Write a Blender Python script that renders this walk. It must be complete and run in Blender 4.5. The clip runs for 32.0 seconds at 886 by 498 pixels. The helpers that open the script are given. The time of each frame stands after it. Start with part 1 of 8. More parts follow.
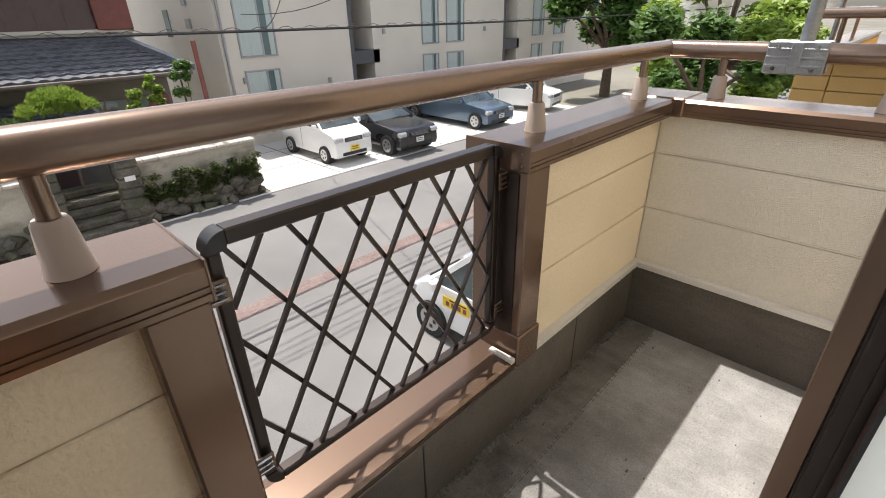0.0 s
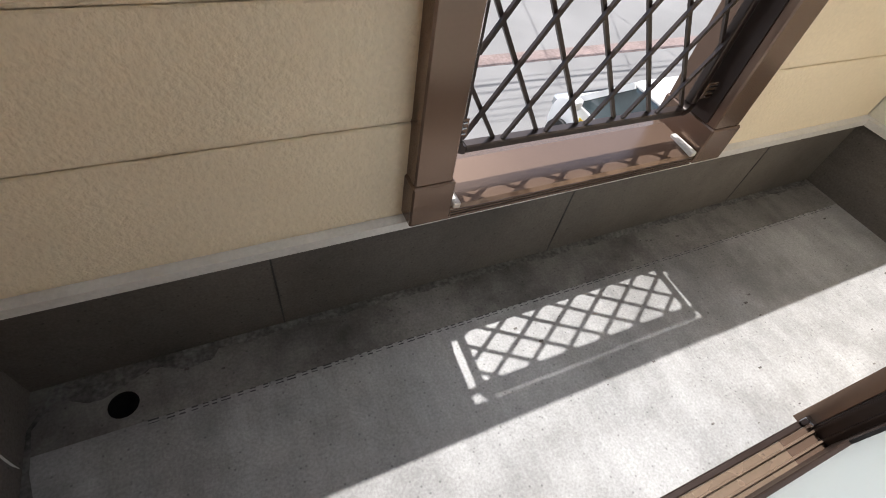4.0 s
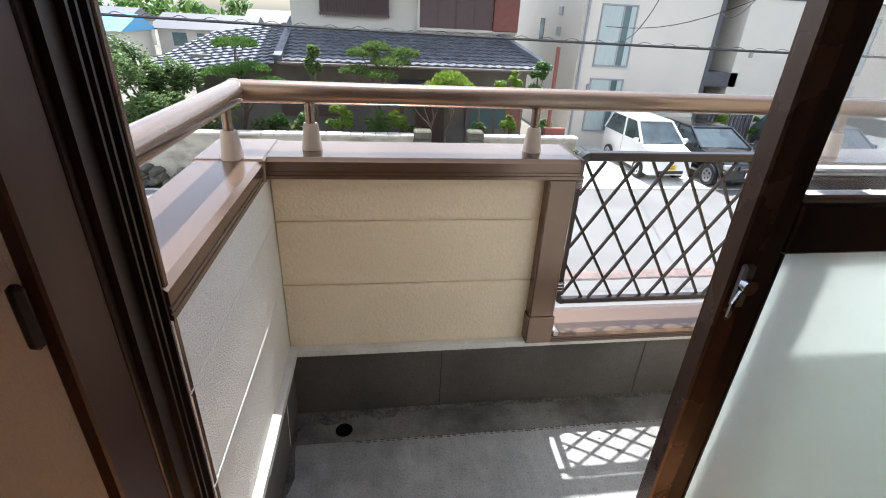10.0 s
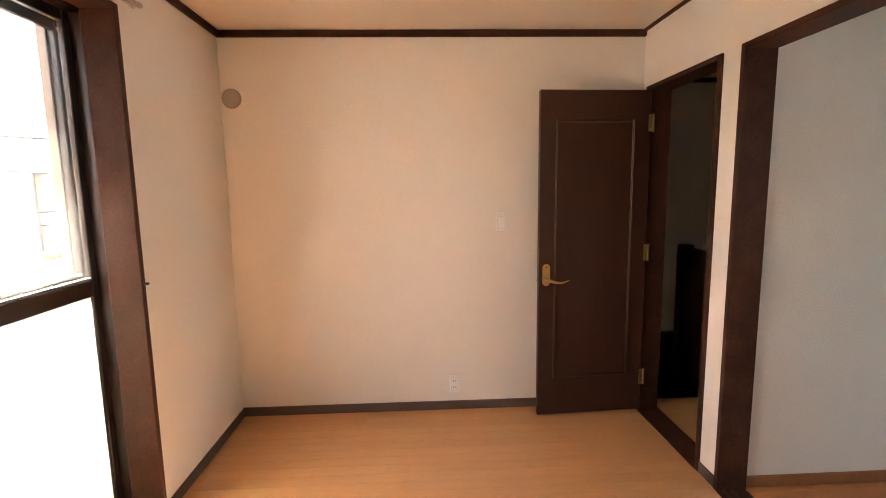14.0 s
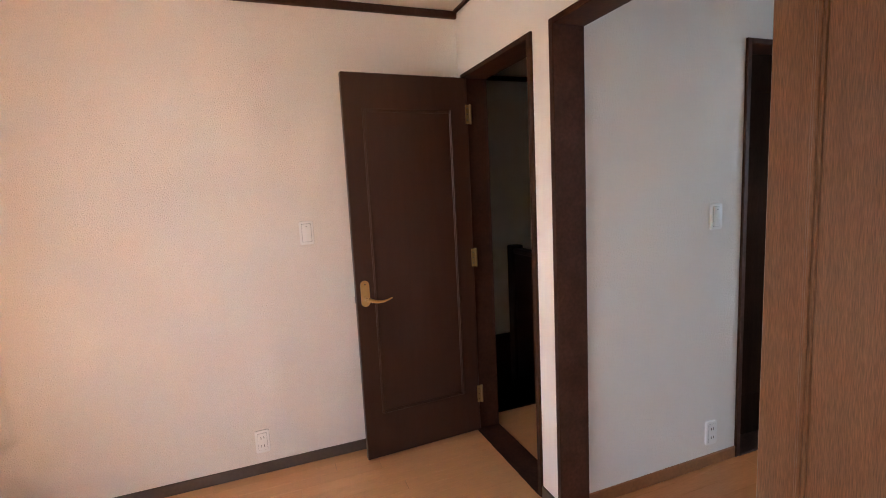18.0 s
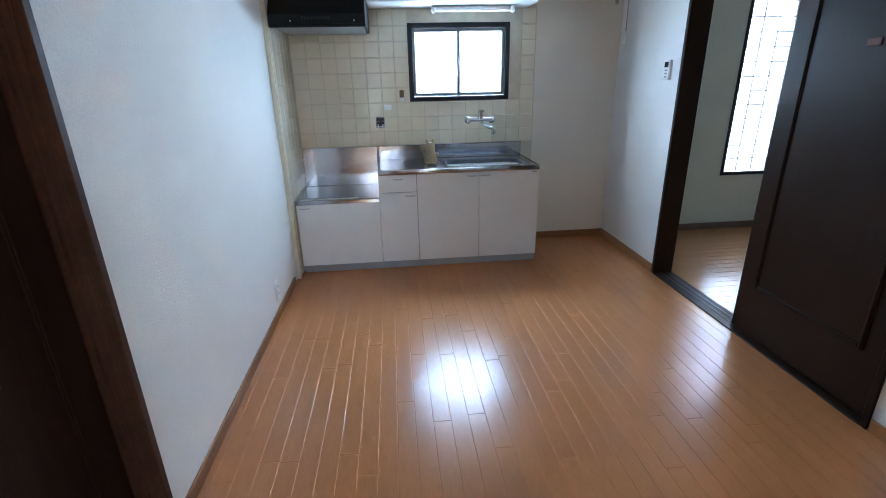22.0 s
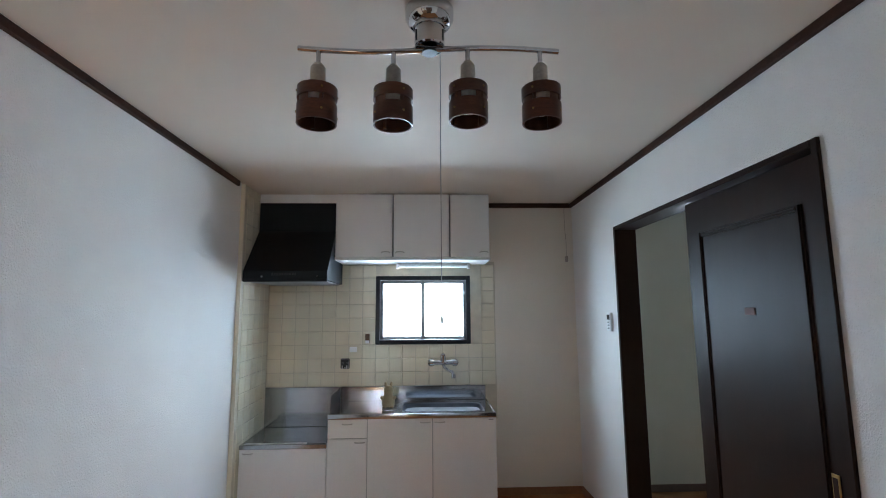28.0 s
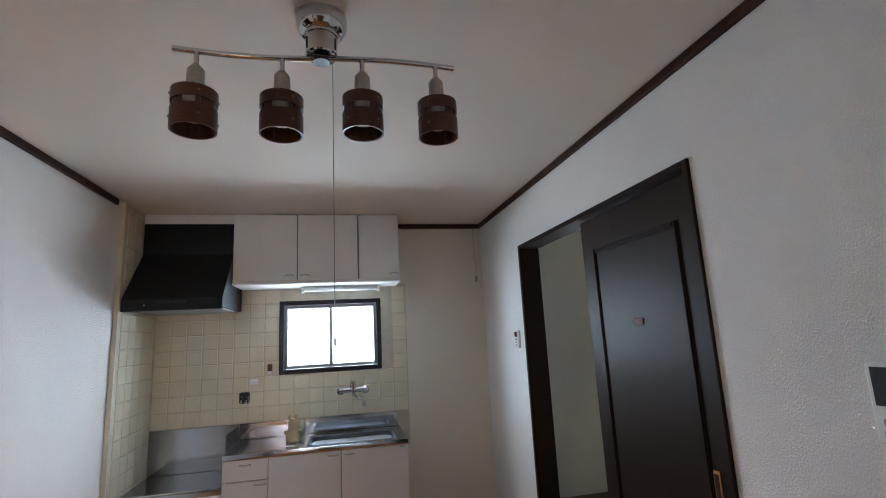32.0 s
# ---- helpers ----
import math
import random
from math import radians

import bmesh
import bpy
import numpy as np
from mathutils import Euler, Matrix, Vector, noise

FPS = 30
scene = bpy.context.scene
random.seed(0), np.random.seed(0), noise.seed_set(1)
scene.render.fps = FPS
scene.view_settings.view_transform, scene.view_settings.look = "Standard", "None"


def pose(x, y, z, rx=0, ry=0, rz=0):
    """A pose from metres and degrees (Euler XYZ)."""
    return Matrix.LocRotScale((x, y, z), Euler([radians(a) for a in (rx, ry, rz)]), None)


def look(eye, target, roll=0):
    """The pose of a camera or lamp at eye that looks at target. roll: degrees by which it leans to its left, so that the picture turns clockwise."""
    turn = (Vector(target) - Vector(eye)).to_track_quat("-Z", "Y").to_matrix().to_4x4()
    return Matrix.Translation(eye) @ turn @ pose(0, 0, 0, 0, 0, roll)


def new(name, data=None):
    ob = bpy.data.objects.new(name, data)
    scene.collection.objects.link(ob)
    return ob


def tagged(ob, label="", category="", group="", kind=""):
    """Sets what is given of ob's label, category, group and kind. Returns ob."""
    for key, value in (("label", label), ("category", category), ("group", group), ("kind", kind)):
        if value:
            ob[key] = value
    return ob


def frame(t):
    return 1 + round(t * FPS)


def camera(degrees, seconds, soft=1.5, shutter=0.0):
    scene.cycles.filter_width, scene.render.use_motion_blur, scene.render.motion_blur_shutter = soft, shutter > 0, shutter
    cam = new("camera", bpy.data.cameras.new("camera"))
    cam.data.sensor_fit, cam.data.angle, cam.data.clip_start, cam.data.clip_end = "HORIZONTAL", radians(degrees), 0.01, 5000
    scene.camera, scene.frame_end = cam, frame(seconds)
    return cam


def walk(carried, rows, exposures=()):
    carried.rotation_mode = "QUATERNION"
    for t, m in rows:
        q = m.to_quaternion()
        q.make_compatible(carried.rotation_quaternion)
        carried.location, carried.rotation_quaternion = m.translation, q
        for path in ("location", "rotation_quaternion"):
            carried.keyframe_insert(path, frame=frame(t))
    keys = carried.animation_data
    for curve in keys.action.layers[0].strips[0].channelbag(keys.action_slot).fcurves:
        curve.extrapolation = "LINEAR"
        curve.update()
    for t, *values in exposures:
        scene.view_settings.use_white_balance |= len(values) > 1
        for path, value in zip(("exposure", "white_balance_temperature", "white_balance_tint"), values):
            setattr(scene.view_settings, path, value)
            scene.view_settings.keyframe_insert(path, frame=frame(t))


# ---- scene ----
cam = camera(87.0, 32.0, soft=1.0)

PATH = [
    (0, (0.688, 0.653, 1.203), (1.957, 1.909, 0.302), -1.2),
    (0.5, (0.702, 0.643, 1.151), (1.923, 1.779, 0.047), -1.2),
    (1, (0.702, 0.65, 1.138), (1.912, 1.704, -0.056), -0.3),
    (1.5, (0.701, 0.652, 1.136), (1.9, 1.647, -0.118), 0.7),
    (2, (0.694, 0.65, 1.129), (1.877, 1.61, -0.166), 1.4),
    (2.5, (0.692, 0.639, 1.125), (1.86, 1.584, -0.195), 1.9),
    (3, (0.68, 0.63, 1.117), (1.82, 1.556, -0.241), 2.8),
    (3.5, (0.591, 0.64, 1.052), (1.586, 1.602, -0.392), 7.6),
    (4, (0.456, 0.646, 0.988), (1.161, 1.748, -0.525), 11.8),
    (4.5, (0.368, 0.481, 0.986), (0.676, 1.855, -0.434), 9.6),
    (6.5, (0.417, 0.488, 1.05), (0.137, 1.585, -0.598), 7),
    (7, (0.422, 0.489, 1.047), (0.115, 1.557, -0.616), 6.7),
    (7.5, (0.425, 0.49, 1.043), (0.096, 1.533, -0.631), 6.3),
    (8, (0.426, 0.497, 1.041), (0.083, 1.523, -0.641), 5.9),
    (8.5, (0.405, 0.479, 1.058), (0.084, 1.632, -0.544), 5.4),
    (9, (0.348, 0.313, 1.115), (0.196, 1.707, -0.31), 6.9),
    (9.5, (0.317, 0.116, 1.18), (0.379, 1.736, 0.009), 6.1),
    (10, (0.24, -0.037, 1.273), (0.514, 1.736, 0.39), 2.9),
    (10.5, (0.07, -0.178, 1.322), (0.698, 1.638, 0.765), 0.5),
    (11, (-0.091, -0.357, 1.367), (1.004, 1.285, 1.041), -0.1),
    (11.5, (-0.216, -0.572, 1.395), (1.257, 0.76, 1.155), 0.1),
    (12, (-0.318, -0.69, 1.424), (1.442, 0.246, 1.256), -0.3),
    (12.5, (-0.419, -0.731, 1.449), (1.516, -0.249, 1.301), -0.6),
    (13, (-0.455, -0.832, 1.437), (1.526, -0.61, 1.262), -0.8),
    (13.5, (-0.502, -0.909, 1.442), (1.484, -0.873, 1.215), -0.5),
    (14, (-0.52, -0.929, 1.447), (1.461, -1.012, 1.187), -0.9),
    (14.5, (-0.529, -0.927, 1.448), (1.448, -1.074, 1.181), -1.4),
    (16.5, (-0.521, -0.913, 1.451), (1.443, -1.167, 1.175), -1.3),
    (17, (-0.468, -0.95, 1.445), (1.487, -1.265, 1.169), -2),
    (17.5, (-0.294, -1.084, 1.423), (1.63, -1.556, 1.152), -2.6),
    (18, (-0.084, -1.233, 1.414), (1.775, -1.929, 1.164), -2.9),
    (18.5, (0.185, -1.39, 1.416), (1.911, -2.367, 1.155), -3),
    (19, (0.421, -1.638, 1.408), (1.926, -2.92, 1.107), -2.5),
    (19.5, (0.658, -1.845, 1.395), (1.829, -3.43, 1.051), -1.5),
    (20, (0.836, -2.035, 1.37), (1.618, -3.838, 1), -1.7),
    (20.5, (0.917, -2.267, 1.381), (1.357, -4.181, 1.003), -1.6),
    (21, (0.918, -2.474, 1.388), (1.114, -4.421, 0.973), -1.8),
    (21.5, (0.865, -2.716, 1.397), (0.839, -4.645, 0.868), -1.9),
    (22, (0.72, -2.886, 1.367), (0.539, -4.757, 0.683), -1.3),
    (22.5, (0.572, -3, 1.331), (0.355, -4.79, 0.466), -0.3),
    (23, (0.46, -3.098, 1.314), (0.239, -4.809, 0.303), -0.5),
    (23.5, (0.37, -3.116, 1.312), (0.139, -4.75, 0.182), -0.4),
    (24, (0.265, -3.075, 1.305), (0.057, -4.645, 0.083), -0.1),
    (24.5, (0.226, -3.061, 1.309), (0.044, -4.584, 0.026), -0.1),
    (26.5, (0.233, -3.006, 1.346), (0.068, -4.679, 0.262), -0.5),
    (27, (0.178, -2.919, 1.478), (0.058, -4.848, 0.970), -0.7),
    (27.5, (0.158, -2.858, 1.466), (0.053, -4.855, 1.455), -0.3),
    (28, (0.16, -2.819, 1.479), (0.086, -4.8, 1.74), -0.4),
    (28.5, (0.155, -2.808, 1.478), (0.096, -4.775, 1.834), -0.5),
    (29, (0.155, -2.804, 1.474), (0.096, -4.761, 1.884), -0.5),
    (29.5, (0.154, -2.805, 1.474), (0.082, -4.756, 1.907), -0.5),
    (30, (0.154, -2.81, 1.473), (0.072, -4.76, 1.907), -0.8),
    (30.5, (0.153, -2.817, 1.474), (0.06, -4.77, 1.894), -0.8),
    (31, (0.158, -2.825, 1.473), (0.048, -4.78, 1.879), -0.9),
    (31.5, (0.152, -2.844, 1.475), (-0.04, -4.793, 1.878), -1.4),
    (32, (0.097, -2.867, 1.461), (-0.329, -4.789, 1.814), -2.9),
]
EXPOSURES = [
    (0, 0.48, 6700, 12), (3, 0.52, 6350, 11), (4, 0.76, 6250, 12), (7, 0.90, 6000, 11), (8, 0.95, 6000, 11), (9, 0.90, 6000, 11), (9.6, 0.93, 6000, 10), (10, 1.15, 6000, 9), (10.6, 0.93, 6300, 10), (11.5, 0.30, 6400, 9), (12, 0.75, 6900, 12), (12.3, 1.20, 7200, 12),
    (13, 3.28, 7900, 14), (14, 3.84, 7600, 13), (17, 3.72, 7150, 15), (18, 3.95, 6300, 13), (19, 4.62, 6200, 12), (20, 4.25, 5900, 11), (21, 4.06, 5850, 11), (22, 4.38, 5700, 10), (24, 4.58, 5150, 8), (26.4, 4.35, 5050, 8), (27, 4.22, 5150, 6), (28, 4.10, 6250, 13), (29, 4.05, 6750, 16), (32, 4.00, 6700, 18)]
walk(cam, [(t, look(eye, target, roll)) for t, eye, target, roll in PATH], EXPOSURES)
# ---- body ----
# ---- light ----
SUN_UP, SUN_TURN = 68.7, 3.0
world = bpy.data.worlds.new("day")
scene.world = world
world.use_nodes = True
_n, _l = world.node_tree.nodes, world.node_tree.links
sky = _n.new("ShaderNodeTexSky")
sky.sky_type = "NISHITA"
sky.sun_disc = False
sky.sun_elevation = radians(SUN_UP)
sky.sun_rotation = radians(SUN_TURN)
sky.air_density, sky.dust_density = 1.0, 2.0
_bg = _n["Background"]
_bg.inputs["Strength"].default_value = 0.125
_co = _n.new("ShaderNodeTexCoord")
_mp = _n.new("ShaderNodeMapping")
_mp.inputs["Scale"].default_value = (1.0, 1.0, 2.6)
_cl = _n.new("ShaderNodeTexNoise")
_cl.inputs["Scale"].default_value, _cl.inputs["Detail"].default_value, _cl.inputs["Roughness"].default_value = 2.2, 8.0, 0.58
_rg = _n.new("ShaderNodeMapRange")
_rg.inputs["From Min"].default_value, _rg.inputs["From Max"].default_value = 0.44, 0.64
_rg.inputs["To Min"].default_value, _rg.inputs["To Max"].default_value = 0.04, 1.0
_mx = _n.new("ShaderNodeMix")
_mx.data_type = "RGBA"
_mx.inputs["B"].default_value = (10.5, 10.6, 10.8, 1)
_l.new(_co.outputs["Generated"], _mp.inputs["Vector"])
_l.new(_mp.outputs["Vector"], _cl.inputs["Vector"])
_l.new(_cl.outputs["Fac"], _rg.inputs["Value"])
_l.new(_rg.outputs["Result"], _mx.inputs["Factor"])
_l.new(sky.outputs["Color"], _mx.inputs["A"])
_l.new(_mx.outputs["Result"], _bg.inputs["Color"])
sun = new("sun", bpy.data.lights.new("sun", "SUN"))
sun.data.energy, sun.data.angle, sun.data.color = 5.0, radians(0.53), (1.0, 0.965, 0.91)
sun.matrix_basis = look((0, 0, 0), (-math.sin(radians(SUN_TURN)) * math.cos(radians(SUN_UP)), -math.cos(radians(SUN_TURN)) * math.cos(radians(SUN_UP)), -math.sin(radians(SUN_UP))))


def window_light(name, at, target, w, h, power, col):
    ob = new(name, bpy.data.lights.new(name, "AREA"))
    ob.data.shape, ob.data.size, ob.data.size_y, ob.data.energy, ob.data.color = "RECTANGLE", w, h, power, col
    ob.matrix_basis = look(at, target)
    return ob


window_light("sky_kitchen", (0.18, -7.0, 1.49), (0.18, -6.0, 0.95), 0.78, 0.54, 3.1, (0.60, 0.82, 1.0))
window_light("sky_side_room", (-2.48, -7.0, 1.23), (-2.14, -6.0, 0.95), 0.6, 1.4, 2.1, (0.66, 0.83, 1.0))


# ---- small building kit ----
ORG = {}


def ground_of(ob):
    return ORG.get(ob, Vector((0, 0, 0)))


def thing(name, base, label="", category="", group="", kind=""):
    ob = new(name)
    ob.empty_display_size = 0.1
    ob.location = base
    ORG[ob] = Vector(base)
    return tagged(ob, label, category, group, kind)


def mesh_of(name, bm, material):
    me = bpy.data.meshes.new(name)
    bm.normal_update()
    bm.to_mesh(me)
    bm.free()
    if material:
        me.materials.append(material)
    return me


def smooth(ob, angle=35):
    for p in ob.data.polygons:
        p.use_smooth = True
    ob.data.set_sharp_from_angle(angle=radians(angle))
    return ob


def solo(name, bm, material, label="", category="", group="", kind="", base=None, soft=False):
    """One mesh that is a thing of its own, given in world metres."""
    if base is None:
        lo = Vector([min(v.co[i] for v in bm.verts) for i in range(3)])
        hi = Vector([max(v.co[i] for v in bm.verts) for i in range(3)])
        base = ((lo.x + hi.x) / 2, (lo.y + hi.y) / 2, lo.z)
    bmesh.ops.translate(bm, verts=bm.verts, vec=-Vector(base))
    ob = new(name, mesh_of(name, bm, material))
    ob.location = base
    ORG[ob] = Vector(base)
    if soft:
        smooth(ob)
    return tagged(ob, label, category, group, kind)


def part(name, bm, material, parent, label="", soft=False):
    """One mesh under a thing or a part, given in world metres."""
    bmesh.ops.translate(bm, verts=bm.verts, vec=-ground_of(parent))
    ob = new(name, mesh_of(name, bm, material))
    ob.parent = parent
    ORG[ob] = ground_of(parent)
    if soft:
        smooth(ob)
    return tagged(ob, label)


def piece(name, me, parent, place, turn=None):
    """A repeat on shared mesh data, at a place in world metres."""
    ob = new(name, me)
    ob.parent = parent
    ob.location = Vector(place) - ground_of(parent)
    if turn:
        ob.rotation_euler = turn
    return ob


def box(bm, x0, x1, y0, y1, z0, z1, bev=0.0, seg=1):
    x0, x1, y0, y1, z0, z1 = min(x0, x1), max(x0, x1), min(y0, y1), max(y0, y1), min(z0, z1), max(z0, z1)
    m = Matrix.LocRotScale(((x0 + x1) / 2, (y0 + y1) / 2, (z0 + z1) / 2), None, (x1 - x0, y1 - y0, z1 - z0))
    vs = bmesh.ops.create_cube(bm, size=1, matrix=m)["verts"]
    if bev:
        es = list({e for v in vs for e in v.link_edges})
        bmesh.ops.bevel(bm, geom=es, offset=bev, segments=seg, affect="EDGES", profile=0.5)
    return bm


def bx(*a, **k):
    return box(bmesh.new(), *a, **k)


def rod(bm, a, b, r, seg=12, r2=None, cap=True):
    a, b = Vector(a), Vector(b)
    m = Matrix.Translation((a + b) / 2) @ (b - a).to_track_quat("Z", "Y").to_matrix().to_4x4()
    bmesh.ops.create_cone(bm, cap_ends=cap, segments=seg, radius1=r, radius2=r if r2 is None else r2, depth=(b - a).length, matrix=m)
    return bm


def rd(*a, **k):
    return rod(bmesh.new(), *a, **k)


def bar(bm, a, b, w, h, up=(0, 0, 1)):
    """A square bar from a to b, w across and h along up."""
    a, b, up = Vector(a), Vector(b), Vector(up)
    d = (b - a).normalized()
    s = d.cross(up).normalized()
    u = s.cross(d)
    vs = [bm.verts.new(p + s * (i * w / 2) + u * (j * h / 2)) for p in (a, b) for i, j in ((-1, -1), (1, -1), (1, 1), (-1, 1))]
    for f in ((3, 2, 1, 0), (4, 5, 6, 7), (0, 1, 5, 4), (1, 2, 6, 5), (2, 3, 7, 6), (3, 0, 4, 7)):
        bm.faces.new([vs[i] for i in f])
    return bm


def lathe(bm, profile, at=(0, 0, 0), seg=20, turn=None):
    """A turned body: rows of (radius, height) about z."""
    m = Matrix.Translation(at) @ (turn if turn else Matrix.Identity(4))
    rings = []
    for r, z in profile:
        if r < 1e-5:
            rings.append([bm.verts.new(m @ Vector((0, 0, z)))])
        else:
            rings.append([bm.verts.new(m @ Vector((r * math.cos(2 * math.pi * i / seg), r * math.sin(2 * math.pi * i / seg), z))) for i in range(seg)])
    for a, b in zip(rings, rings[1:]):
        for i in range(seg):
            j = (i + 1) % seg
            if len(a) == 1 and len(b) > 1:
                bm.faces.new((a[0], b[j], b[i]))
            elif len(b) == 1 and len(a) > 1:
                bm.faces.new((a[i], a[j], b[0]))
            elif len(a) > 1:
                bm.faces.new((a[i], a[j], b[j], b[i]))
    return bm


def tube(bm, pts, r, seg=8):
    """A round bar along points."""
    pts = [Vector(p) for p in pts]
    rings = []
    side = None
    for i, p in enumerate(pts):
        d = (pts[min(i + 1, len(pts) - 1)] - pts[max(i - 1, 0)]).normalized()
        if side is None:
            side = d.cross(Vector((0, 0, 1)) if abs(d.z) < 0.9 else Vector((1, 0, 0))).normalized()
        side = (side - d * side.dot(d)).normalized()
        up = d.cross(side)
        rings.append([bm.verts.new(p + (side * math.cos(2 * math.pi * k / seg) + up * math.sin(2 * math.pi * k / seg)) * r) for k in range(seg)])
    for a, b in zip(rings, rings[1:]):
        for k in range(seg):
            bm.faces.new((a[k], a[(k + 1) % seg], b[(k + 1) % seg], b[k]))
    bm.faces.new(rings[0][::-1])
    bm.faces.new(rings[-1])
    return bm


def extrude(bm, outline, axis, a, b):
    """A prism: an outline of (u, v) drawn out along an axis from a to b. x: u=y v=z, y: u=x v=z, z: u=x v=y."""
    def at(u, v, w):
        return {"x": (w, u, v), "y": (u, w, v), "z": (u, v, w)}[axis]
    lo = [bm.verts.new(at(u, v, a)) for u, v in outline]
    hi = [bm.verts.new(at(u, v, b)) for u, v in outline]
    n = len(lo)
    bm.faces.new(lo)
    bm.faces.new(hi[::-1])
    for i in range(n):
        bm.faces.new((lo[i], hi[i], hi[(i + 1) % n], lo[(i + 1) % n]))
    bmesh.ops.recalc_face_normals(bm, faces=bm.faces)
    return bm


def wall_with_holes(name, axis, at, thick, u0, u1, z0, z1, holes, material, label):
    """A wall whose inner face lies at `at` on an axis, with openings (u0, u1, z0, z1) right through it."""
    us = sorted({u0, u1, *(h[0] for h in holes), *(h[1] for h in holes)})
    zs = sorted({z0, z1, *(h[2] for h in holes), *(h[3] for h in holes)})
    bm = bmesh.new()

    def solid(i, j):
        if not (0 <= i < len(us) - 1 and 0 <= j < len(zs) - 1):
            return False
        cu, cz = (us[i] + us[i + 1]) / 2, (zs[j] + zs[j + 1]) / 2
        return not any(h[0] < cu < h[1] and h[2] < cz < h[3] for h in holes)

    def v(u, z, w):
        return bm.verts.new((w, u, z) if axis == "x" else (u, w, z))
    a, b = at, at + thick
    for i in range(len(us) - 1):
        for j in range(len(zs) - 1):
            if not solid(i, j):
                continue
            p, q, r, s = us[i], us[i + 1], zs[j], zs[j + 1]
            for w in (a, b):
                bm.faces.new([v(p, r, w), v(q, r, w), v(q, s, w), v(p, s, w)])
            for di, dj, (e, f) in ((-1, 0, ((p, r), (p, s))), (1, 0, ((q, r), (q, s))), (0, -1, ((p, r), (q, r))), (0, 1, ((p, s), (q, s)))):
                if not solid(i + di, j + dj):
                    bm.faces.new([v(*e, a), v(*f, a), v(*f, b), v(*e, b)])
    bmesh.ops.remove_doubles(bm, verts=bm.verts, dist=1e-5)
    bmesh.ops.recalc_face_normals(bm, faces=bm.faces)
    return solo(name, bm, material, label, "wall", kind="structure")


